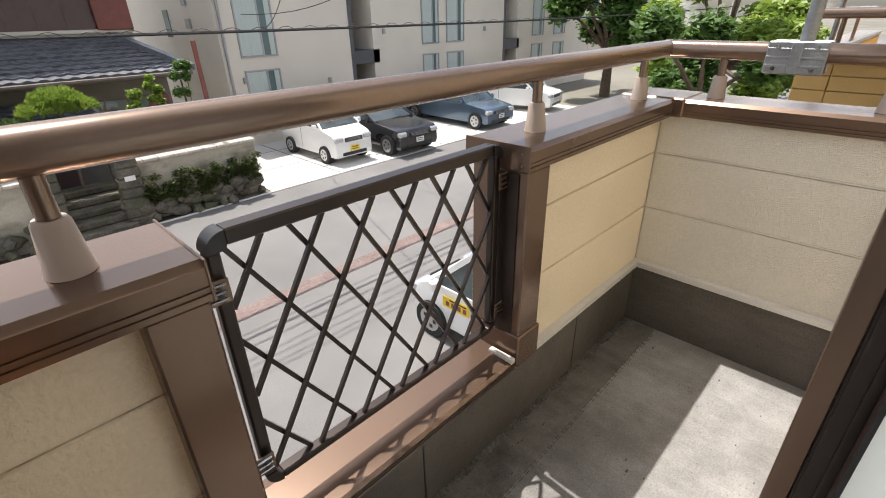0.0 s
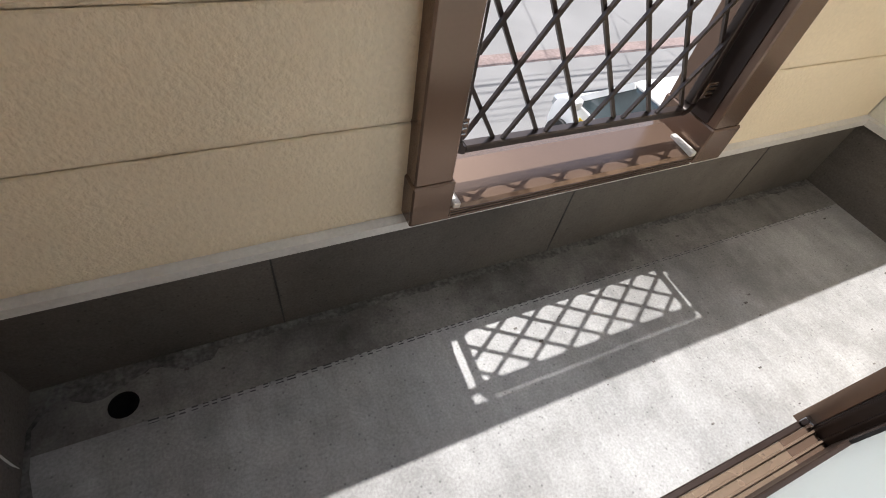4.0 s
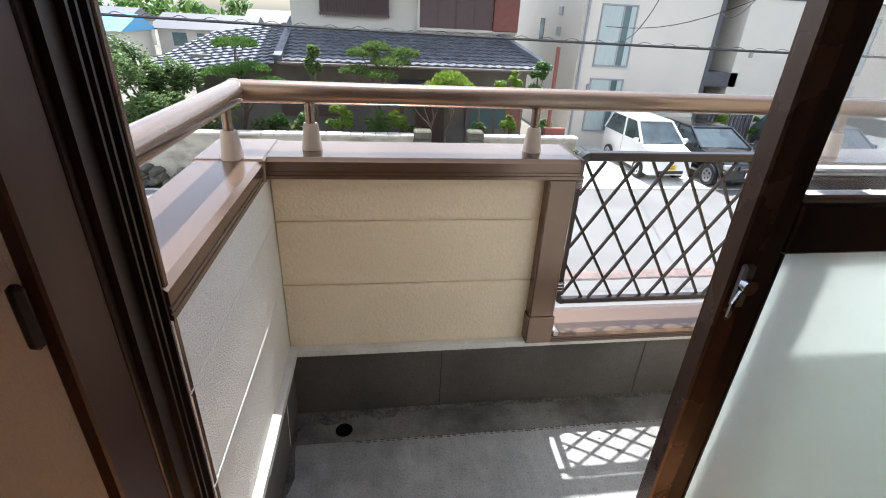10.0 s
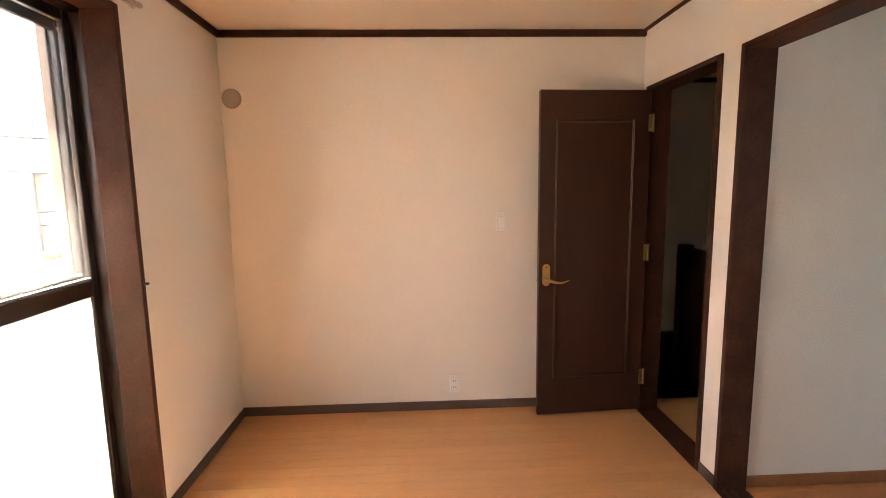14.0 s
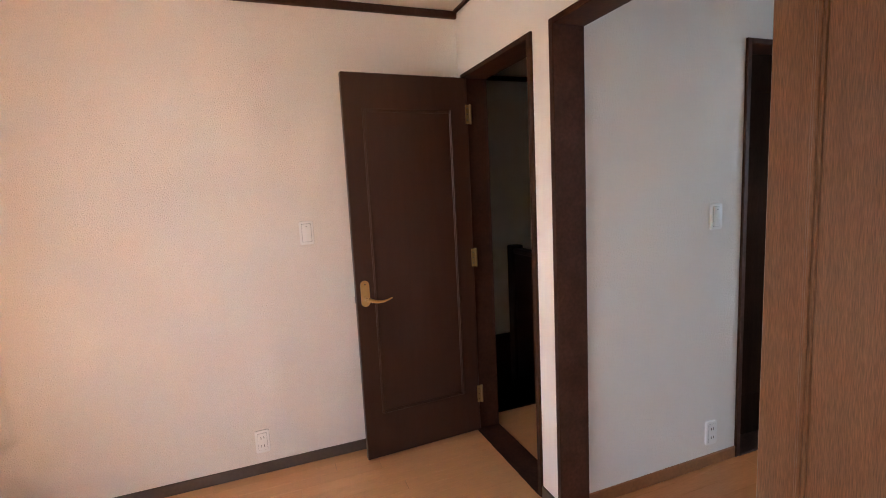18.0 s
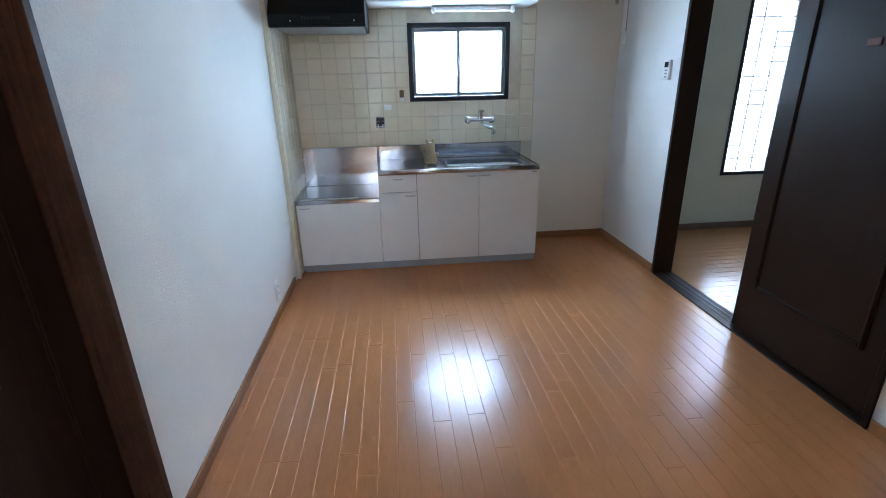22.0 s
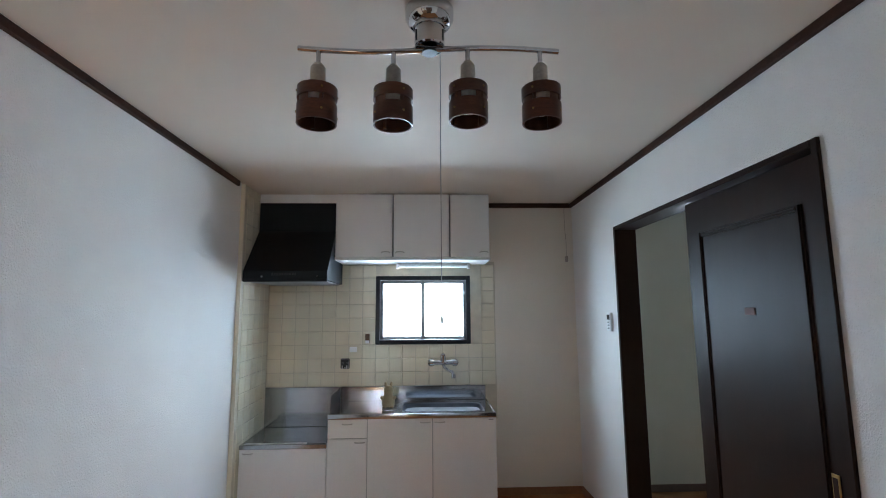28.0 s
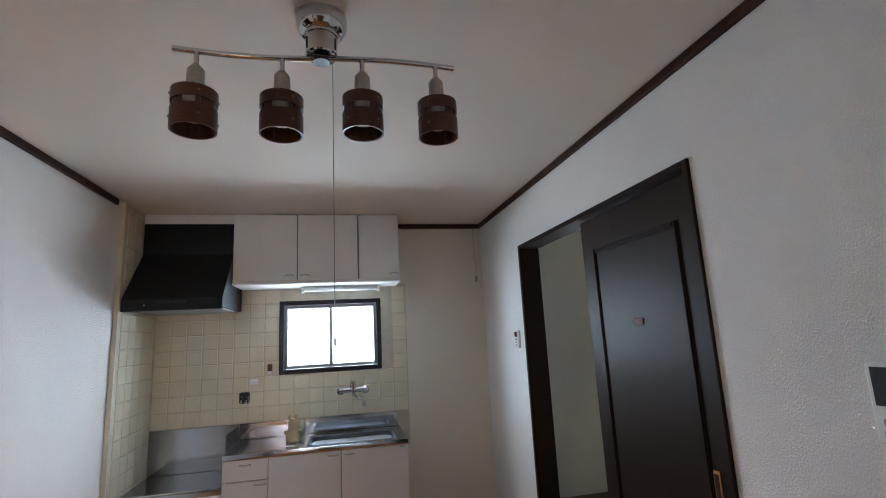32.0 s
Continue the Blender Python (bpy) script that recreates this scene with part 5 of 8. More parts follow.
# window over the sink
kw = thing("window_kitchen", ((KW[0] + KW[1]) / 2, -6.8, KW[2]), "small frosted sliding window in a dark frame over the sink", "window", kind="structure")
a, b, c, d = KW
for nm, q in (("frame_stile", (a, a + 0.035, c, d)), ("frame_stile", (b - 0.035, b, c, d)), ("frame_rail", (a + 0.035, b - 0.035, c, c + 0.035)), ("frame_rail", (a + 0.035, b - 0.035, d - 0.035, d))):
    part(nm, bx(q[0], q[1], -6.86, -6.772, q[2], q[3], bev=0.003), M_KFRAME, kw)
mid = (a + b) / 2
for x0, x1, y in ((a + 0.035, mid + 0.018, -6.805), (mid - 0.018, b - 0.035, -6.832)):
    s = part("sash", bx(x0, x0 + 0.026, y - 0.010, y + 0.010, c + 0.036, d - 0.036, bev=0.002), M_GALV, kw, "grey sash")
    part("stile", bx(x1 - 0.026, x1, y - 0.010, y + 0.010, c + 0.036, d - 0.036, bev=0.002), M_GALV, s)
    part("rail", bx(x0 + 0.026, x1 - 0.026, y - 0.010, y + 0.010, c + 0.036, c + 0.062, bev=0.002), M_GALV, s)
    part("rail", bx(x0 + 0.026, x1 - 0.026, y - 0.010, y + 0.010, d - 0.062, d - 0.036, bev=0.002), M_GALV, s)
    g = part("frosted_pane", bx(x0 + 0.022, x1 - 0.022, y - 0.002, y + 0.002, c + 0.058, d - 0.058), M_FROSTK, s, "frosted glass pane")
    g.visible_shadow = False
part("latch", bx(mid - 0.008, mid + 0.008, -6.795, -6.782, 1.47, 1.53, bev=0.003), M_GALV, kw)

# mixer tap on the wall
tap = thing("wall_mixer_tap", (0.022, -6.76, 1.05), "chrome wall-mounted mixer tap with two inlets", "tap")
TY = -6.745
for x in (-0.078, 0.114):
    part("inlet", rd((x, -6.776, 1.052), (x, TY, 1.052), 0.016, 14), M_CHROME, tap, soft=True)
    part("rose", lathe(bmesh.new(), [(0.0, 0.026), (0.020, 0.025), (0.031, 0.014), (0.033, 0.0)], (x, -6.778, 1.052), 20, Matrix.Rotation(radians(-90), 4, "X")), M_CHROME, tap, soft=True)
    part("end_cap", rd((x - 0.012, TY + 0.004, 1.053), (x + 0.012, TY + 0.004, 1.053), 0.025, 18), M_CHROME, tap, soft=True)
part("body", rd((-0.068, TY + 0.004, 1.055), (0.104, TY + 0.004, 1.055), 0.0195, 16), M_CHROME, tap, soft=True)
part("lever_base", rd((0.020, TY + 0.004, 1.062), (0.020, TY + 0.014, 1.118), 0.023, 16, 0.021), M_CHROME, tap, soft=True)
part("lever", bx(0.006, 0.036, TY - 0.006, TY + 0.085, 1.116, 1.132, bev=0.005, seg=2), M_CHROME, tap, soft=True)
part("spout", tube(bmesh.new(), [(0.020, TY + 0.005, 1.045), (0.010, TY + 0.05, 1.020), (-0.020, TY + 0.12, 1.003), (-0.048, TY + 0.155, 0.998), (-0.056, TY + 0.162, 0.975)], 0.0125, 12), M_CHROME, tap, soft=True)
part("aerator", rd((-0.056, TY + 0.162, 0.980), (-0.056, TY + 0.162, 0.952), 0.0165, 14), M_CHROME, tap, soft=True)

# small things on the tiles
gc = thing("gas_cock", (0.823, -6.77, 1.03), "black and chrome gas cock on the tiles", "gas tap")
part("plate", bx(0.786, 0.860, -6.776, -6.766, 1.010, 1.094, bev=0.008), M_CHROME, gc)
part("recess", bx(0.794, 0.852, -6.767, -6.763, 1.022, 1.086, bev=0.001), M_BLACKPL, gc)
for x in (0.806, 0.840):
    part("valve", rd((x, -6.766, 1.058), (x, -6.735, 1.050), 0.010, 12), M_BLACKPL, gc, soft=True)
    part("nozzle", rd((x, -6.748, 1.040), (x, -6.748, 1.012), 0.007, 10), M_CHROME, gc, soft=True)
ps = thing("pilot_switch", (0.759, -6.77, 1.15), "small white switch on the kitchen tiles", "switch")
part("plate", bx(0.728, 0.790, -6.776, -6.766, 1.143, 1.186, bev=0.004), M_WHITEPL, ps)
part("rocker", bx(0.745, 0.774, -6.767, -6.762, 1.152, 1.178, bev=0.002), M_WHITEPL, ps)
so = thing("brown_holder", (0.643, -6.77, 1.23), "small brown plastic holder stuck on the tiles", "holder")
part("body", bx(0.626, 0.660, -6.776, -6.752, 1.215, 1.292, bev=0.004), M_MIDWOOD, so)
part("lip", bx(0.628, 0.658, -6.752, -6.744, 1.215, 1.238, bev=0.002), M_WHITEPL, so)

# cat-shaped ceramic figure by the sink, its tan darkened for the shadow there
M_FIG = material("shaded_tan_ceramic", (0.50, 0.37, 0.21), 0.35, var=0.12, scale=30, local=True)
fg = bmesh.new()
lathe(fg, [(0.0, 0.0), (0.040, 0.0), (0.050, 0.02), (0.047, 0.055), (0.036, 0.085), (0.033, 0.095), (0.036, 0.115), (0.033, 0.140), (0.020, 0.157), (0.0, 0.162)], (0, 0, 0), 20)
for s in (-1, 1):
    lathe(fg, [(0.0, 0.0), (0.011, 0.004), (0.012, 0.018), (0.008, 0.036), (0.0, 0.042)], (s * 0.018, 0, 0.146), 10, Matrix.Rotation(radians(s * 8), 4, "Y"))
    lathe(fg, [(0.0, -0.02), (0.012, -0.012), (0.014, 0.0), (0.012, 0.012), (0.0, 0.02)], (s * 0.045, 0.012, 0.066), 10, Matrix.Rotation(radians(s * 40), 4, "Y"))
    lathe(fg, [(0.0, 0.0), (0.015, 0.002), (0.016, 0.010), (0.0, 0.018)], (s * 0.026, 0.040, 0.0), 10)
bmesh.ops.translate(fg, verts=fg.verts, vec=(0.447, -6.52, CT - 0.003))
solo("rabbit_figurine", fg, M_FIG, "small tan ceramic cat figurine beside the sink", "figurine", soft=True)
# ceiling lamp with four wooden ring shades
lamp = thing("ceiling_lamp", (0.145, -4.0, 2.10), "chrome bar ceiling lamp with four dark wooden ring shades", "ceiling lamp")
LX, LY, LZ = 0.145, -4.0, 2.178
part("canopy", lathe(bmesh.new(), [(0.0, 0.0), (0.044, 0.0), (0.045, 0.006), (0.054, 0.010), (0.060, 0.018), (0.066, 0.030), (0.067, 0.056), (0.062, 0.0635)], (LX, LY, 2.2365), 32), M_CHROME, lamp, soft=True)
part("canopy_stem", lathe(bmesh.new(), [(0.0, 0.0), (0.038, 0.0), (0.0415, 0.004), (0.0415, 0.054), (0.0, 0.056)], (LX, LY, LZ + 0.004), 24), M_CHROME, lamp, soft=True)
for k in range(3):
    an = radians(120 * k + 30)
    part("stem_slot", rd((LX + 0.040 * math.cos(an), LY + 0.040 * math.sin(an), 2.195), (LX + 0.040 * math.cos(an), LY + 0.040 * math.sin(an), 2.225), 0.004, 6), M_BLACKPL, lamp)
bpts = [(LX + 0.355 - i * 0.0355, LY, LZ + 0.008 * math.sin((i - 10) / 10 * math.pi)) for i in range(21)]
part("bar", tube(bmesh.new(), bpts, 0.0075, 12), M_CHROME, lamp, soft=True)
part("switch_button", rd((LX, LY, LZ - 0.0105), (LX, LY, LZ - 0.004), 0.021, 20), M_BLACKPL, lamp, soft=True)
for i, dx in enumerate((0.300, 0.098, -0.104, -0.303)):
    x = LX + dx
    z = LZ + 0.008 * math.sin((-(dx) / 0.355) * math.pi)
    st = part("drop_stem", rd((x, LY, z), (x, LY, z - 0.045), 0.0065, 12), M_CHROME, lamp, soft=True)
    sh = part("spotlight", lathe(bmesh.new(), [(0.0, 0.0), (0.011, 0.0), (0.020, -0.012), (0.021, -0.055), (0.0205, -0.058), (0.0, -0.058)], (x, LY, z - 0.040), 18), M_FLASH, lamp, "satin lamp holder with two wooden rings", soft=True)
    for za, zb in ((z - 0.112, z - 0.143), (z - 0.160, z - 0.211)):
        r = 0.053
        bm = lathe(bmesh.new(), [(r, 0.0), (r, zb - za), (r - 0.004, zb - za), (r - 0.004, 0.0), (r, 0.0)], (x, LY, za), 28)
        part("wooden_ring", bm, M_SHADEWOOD, sh, "dark stained bent wooden ring", soft=True)
    for k in range(4):
        an = radians(90 * k + 25 + i * 9)
        px, py = x + 0.0465 * math.cos(an), LY + 0.0465 * math.sin(an)
        part("ring_strut", bx(px - 0.004, px + 0.004, py - 0.004, py + 0.004, z - 0.206, z - 0.114), M_SHADEWOOD, sh)
        for zz in (z - 0.1275, z - 0.186):
            qx, qy = x + 0.0533 * math.cos(an), LY + 0.0533 * math.sin(an)
            part("rivet", rd((qx, qy, zz), (qx + 0.0025 * math.cos(an), qy + 0.0025 * math.sin(an), zz), 0.0030, 8), M_HINGE, sh)
    bm = bmesh.new()
    way = radians(90 + (8, 3, -4, -10)[i])
    span = [way + radians(24 + 312 * k / 24) for k in range(25)]
    rows_ = [[bm.verts.new((x + rr * math.cos(a), LY + rr * math.sin(a), zz)) for a in span] for rr, zz in ((0.0485, z - 0.142), (0.0485, z - 0.162), (0.0465, z - 0.162), (0.0465, z - 0.142), (0.0485, z - 0.142))]
    for ra, rb in zip(rows_, rows_[1:]):
        for k in range(24):
            bm.faces.new((ra[k], ra[k + 1], rb[k + 1], rb[k]))
    bmesh.ops.remove_doubles(bm, verts=bm.verts, dist=1e-5)
    bmesh.ops.recalc_face_normals(bm, faces=bm.faces)
    part("inner_band", bm, M_SHADEWOOD, sh, "dark inner band with one open slot", soft=True)
    part("ring_arm", bx(x - 0.049, x + 0.049, LY - 0.004, LY + 0.004, z - 0.116, z - 0.111), M_FLASH, sh)
    part("bulb", lathe(bmesh.new(), [(0.0, 0.0), (0.019, -0.002), (0.021, -0.02), (0.027, -0.045), (0.030, -0.066), (0.023, -0.086), (0.0, -0.094)], (x, LY, z - 0.096), 16), M_WHITEPL, sh, "unlit white bulb", soft=True)
cord = thing("pull_cord", (0.115, -3.985, 1.56), "thin dark pull cord hanging from the ceiling lamp", "cord")
part("string", rd((LX - 0.028, LY + 0.012, LZ - 0.008), (0.117, -3.988, 1.472), 0.0012, 6), M_GREYPL, cord)
part("bob", lathe(bmesh.new(), [(0.0, 0.0), (0.003, 0.004), (0.0035, 0.018), (0.0, 0.026)], (0.117, -3.988, 1.442), 10), M_WHITEPL, cord, soft=True)
for ob, dx, dy, dz in ((lamp, 0, 0, 0), (cord, -0.034, 0.017, -0.612)):
    ob.location = (0.147 + dx, -4.158 + dy, 2.183 + dz)
    ob.scale = (1.122, 1.122, 1.122)


# ---- wall plates ----
def plate_x(name, x, y, z, way, kind, label, cat):
    """A wall plate on a wall across x; way: the side it faces."""
    t = thing(name, (x, y, z - 0.06), label, cat)
    X = lambda d: x + way * d
    def slab(d0, d1, hw, hh, r):
        ol = [(y + cu * (hw - r) + r * math.cos(a), z + cv * (hh - r) + r * math.sin(a)) for cu, cv, a0 in ((1, 1, 0), (-1, 1, 90), (-1, -1, 180), (1, -1, 270)) for a in (radians(a0 + 18 * k) for k in range(6))]
        bm = extrude(bmesh.new(), ol, "x", X(d0), X(d1))
        front = [f for f in bm.faces if len(f.verts) > 4 and abs(f.calc_center_median().x - X(d1)) < 1e-5]
        bmesh.ops.bevel(bm, geom=[e for f in front for e in f.edges], offset=min(0.003, r * 0.5), segments=2, affect="EDGES", profile=0.5)
        return bm
    part("plate", slab(0.0, 0.0105, 0.035, 0.060, 0.010), M_WHITEPL, t, soft=True)
    if kind == "switch":
        part("rocker_gap", slab(0.009, 0.0110, 0.0245, 0.0475, 0.004), M_GREYPL, t)
        part("rocker", slab(0.009, 0.0150, 0.0225, 0.0455, 0.004), M_WHITEPL, t, soft=True)
        part("indicator", bx(X(0.0145), X(0.0157), y - 0.003, y + 0.003, z + 0.030, z + 0.034), M_GREYPL, t)
    else:
        part("face_gap", slab(0.009, 0.0110, 0.0235, 0.0465, 0.004), M_GREYPL, t)
        part("face", slab(0.008, 0.0130, 0.022, 0.045, 0.004), M_WHITEPL, t, soft=True)
        for dz in (-0.022, 0.022):
            for dy in (-0.007, 0.007):
                part("slot", bx(X(0.0118), X(0.0136), y + dy - 0.0014, y + dy + 0.0014, z + dz - 0.006, z + dz + 0.006), M_BLACKPL, t)
    return t


plate_x("light_switch", AX1, -1.42, 1.233, -1, "switch", "white rocker light switch on the bedroom wall", "switch")
plate_x("wall_outlet", AX1, -1.113, 0.177, -1, "outlet", "white double outlet low on the bedroom wall", "outlet")
plate_x("light_switch", KX1, -3.172, 1.231, -1, "switch", "white rocker light switch beside the kitchen door", "switch")
plate_x("wall_outlet", KX1, -3.172, 0.172, -1, "outlet", "white double outlet low on the kitchen wall", "outlet")
plate_x("wall_outlet", KX1, -5.582, 0.176, -1, "outlet", "white double outlet near the kitchen cabinets", "outlet")
plate_x("wall_outlet", KX0, -4.03, 0.150, 1, "outlet", "white double outlet beside the sliding door", "outlet")
lan = plate_x("media_outlet", KX0, -3.72, 0.150, 1, "outlet", "white outlet plate with an aerial socket", "outlet")
part("aerial_socket", bx(KX0 + 0.011, KX0 + 0.018, -3.742, -3.728, 0.145, 0.175, bev=0.001), M_BLACKPL, lan, "black aerial socket")

vent = thing("vent_cap", (AX1, 0.19, 1.93), "round beige pipe cover on the bedroom wall", "vent cap")
part("cover", lathe(bmesh.new(), [(0.0, 0.0), (0.052, 0.0), (0.056, 0.004), (0.058, 0.012)], (AX1 - 0.012, 0.19, 1.99), 28, Matrix.Rotation(radians(90), 4, "Y")), M_SOCKET, vent, soft=True)
part("face_disc", rd((AX1 - 0.014, 0.19, 1.99), (AX1 - 0.010, 0.19, 1.99), 0.044, 24), M_SOCKET, vent, soft=True)

th = thing("bath_controller", (KX0, -6.03, 1.34), "small white wall controller with a dark screen", "controller")
part("body", bx(KX0, KX0 + 0.018, -6.065, -5.995, 1.330, 1.455, bev=0.004), M_WHITEPL, th)
part("screen", bx(KX0 + 0.0175, KX0 + 0.0195, -6.052, -6.008, 1.408, 1.442), M_SCREEN, th, "dark display")
for z in (1.345, 1.365, 1.385):
    part("button", bx(KX0 + 0.0175, KX0 + 0.020, -6.045, -6.015, z, z + 0.010, bev=0.001), M_GREYPL, th)

ic = thing("video_intercom", (KX0, -3.675, 1.18), "white video intercom with a dark screen on the wall", "intercom")
part("body", bx(KX0, KX0 + 0.028, -3.760, -3.590, 1.165, 1.345, bev=0.006), M_WHITEPL, ic)
part("bezel", bx(KX0 + 0.0275, KX0 + 0.0295, -3.747, -3.600, 1.250, 1.336, bev=0.0008), M_BLACKPL, ic)
part("screen", bx(KX0 + 0.029, KX0 + 0.0305, -3.737, -3.610, 1.258, 1.328), M_SCREEN, ic, "blank dark screen")
for y in (-3.725, -3.685, -3.645):
    part("button", bx(KX0 + 0.0275, KX0 + 0.0305, y - 0.012, y + 0.012, 1.205, 1.222, bev=0.001), M_GREYPL, ic)
part("speaker", bx(KX0 + 0.0275, KX0 + 0.029, -3.740, -3.700, 1.178, 1.195), M_GREYPL, ic)

hk = thing("hanging_plug", (-1.05, -6.77, 1.86), "thin beige cable with a plug hanging on the wall", "cable")
part("cable", tube(bmesh.new(), [(-1.045, -6.772, 2.358), (-1.043, -6.765, 2.2), (-1.050, -6.764, 2.05), (-1.049, -6.764, 1.935)], 0.0018, 6), M_SOCKET, hk)
part("plug", bx(-1.060, -1.038, -6.776, -6.752, 1.885, 1.935, bev=0.004), M_SOCKET, hk)

# ---- side room window ----
bw = thing("window_side_room", ((BW[0] + BW[1]) / 2, -6.8, BW[2]), "tall patterned glass window in a dark frame", "window", kind="structure")
a, b, c, d = BW
for nm, q in (("frame_stile", (a, a + 0.03, c, d)), ("frame_stile", (b - 0.03, b, c, d)), ("frame_rail", (a + 0.03, b - 0.03, c, c + 0.03)), ("frame_rail", (a + 0.03, b - 0.03, d - 0.03, d))):
    part(nm, bx(q[0], q[1], -6.87, -6.770, q[2], q[3], bev=0.003), M_KFRAME, bw)
cols, rows = 4, 12
pw, ph = (b - a - 0.06) / cols, (d - c - 0.06) / rows
for i in range(cols):
    for j in range(rows):
        x, z = a + 0.03 + i * pw, c + 0.03 + j * ph
        g = part("pane", bx(x + 0.004, x + pw - 0.004, -6.835, -6.815, z + 0.004, z + ph - 0.004, bev=0.004), M_FROSTK, bw)
        g.visible_shadow = False
for i in range(1, cols):
    part("muntin", bx(a + 0.03 + i * pw - 0.003, a + 0.03 + i * pw + 0.003, -6.84, -6.806, c + 0.03, d - 0.03), M_GREYPL, bw)
for j in range(1, rows):
    part("muntin", bx(a + 0.03, b - 0.03, -6.839, -6.807, c + 0.03 + j * ph - 0.005, c + 0.03 + j * ph + 0.005), M_GREYPL, bw)

# ---- hall: stairs down and a dark balustrade ----
stairs = thing("hall_stairs", (3.0, -2.9, -0.9), "nearly black wooden stairs going down from the hall", "stairs", kind="structure")
for k in range(5):
    x, z = 2.44 + k * 0.24, -0.001 - k * 0.19
    part("riser", bx(x, x + 0.02, -2.868, KY1 - 0.004, z - 0.19, z, bev=0.002), M_BLACKWOOD, stairs)
    part("tread", bx(x + 0.02, x + 0.28, -2.868, KY1 - 0.004, z - 0.222, z - 0.191, bev=0.004), M_BLACKWOOD, stairs)
part("skirting", bx(3.735, 3.751, -3.36, KY1 - 0.004, -0.06, 0.02, bev=0.003), M_BLACKWOOD, stairs)
part("stringer", bx(3.752, 3.779, -5.1, KY1 - 0.004, -1.19, 0.03, bev=0.003), M_BLACKWOOD, stairs)
bal = thing("stair_balustrade", (2.9, -2.9, 0), "nearly black wooden balustrade beside the stairs", "balustrade", kind="structure")
part("panel", bx(2.44, 2.84, -2.925, -2.875, -1.0, 0.94), M_BLACKWOOD, bal)
part("top_rail", bx(2.43, 2.84, -2.94, -2.86, 0.94, 0.975, bev=0.006), M_BLACKWOOD, bal)
part("newel", bx(2.84, 2.92, -2.945, -2.855, -1.0, 0.995, bev=0.006), M_BLACKWOOD, bal)


# ---- street, houses and trees outside ----
GZ = -2.90
M_ASPH = material("pale_worn_asphalt", (0.165, 0.161, 0.157), 0.9, var=0.14, scale=0.5, fine=0.16, fscale=60, bump=0.4, bscale=90, stain=(0.12, 0.118, 0.115), stain_amount=0.4, stain_scale=0.7)
M_SOIL = material("grey_ground", (0.17, 0.16, 0.13), 0.95, var=0.25, scale=0.15, fine=0.2, fscale=12)
M_PARK = material("white_parking_concrete", (0.55, 0.54, 0.51), 0.85, var=0.06, scale=0.8, fine=0.06, fscale=40)
M_REDLINE = material("worn_red_brick_strip", (0.175, 0.130, 0.118), 0.9, var=0.2, scale=3, fine=0.2, fscale=20)
M_BEIGE = material("beige_render", (0.56, 0.52, 0.45), 0.85, var=0.04, scale=0.6, fine=0.03, fscale=30)
M_APT = material("cream_render_apartment", (0.62, 0.58, 0.51), 0.85, var=0.035, scale=0.5, fine=0.03, fscale=40, stain=(0.50, 0.46, 0.40), stain_amount=0.2, stain_scale=0.7)
M_APTDARK = material("dark_grey_metal_clad", (0.09, 0.09, 0.10), 0.5, metal=0.2, var=0.1)
M_ROOFTILE = material("grey_glazed_roof_tile", (0.125, 0.132, 0.15), 0.42, var=0.3, scale=4, fine=0.15, fscale=30, rvar=0.08, spec=0.4)
M_ROOFEDGE = material("dark_eave_board", (0.11, 0.085, 0.07), 0.7, var=0.1)
M_BROWNSHUT = material("brown_shutter", (0.10, 0.062, 0.058), 0.5, var=0.08)
M_REDBOX = material("red_brown_panel", (0.20, 0.065, 0.05), 0.6, var=0.1)
M_WGLASS = material("window_glass_dark", (0.10, 0.15, 0.15), 0.08, spec=0.6, var=0.15, scale=1.0)
M_CURT = material("pale_green_curtain", (0.42, 0.48, 0.46), 0.8, var=0.08, scale=8, stretch=(6, 6, 0.4))
M_STONE = material("mossy_stone", (0.105, 0.094, 0.075), 0.9, var=0.35, scale=3, fine=0.25, fscale=25, bump=0.8, bscale=20, bdist=0.02, stain=(0.07, 0.085, 0.03), stain_amount=0.6, stain_scale=2.0)
M_BARK = material("bark", (0.12, 0.085, 0.06), 0.95, var=0.3, scale=8, bump=0.6, bscale=30, bdist=0.01)


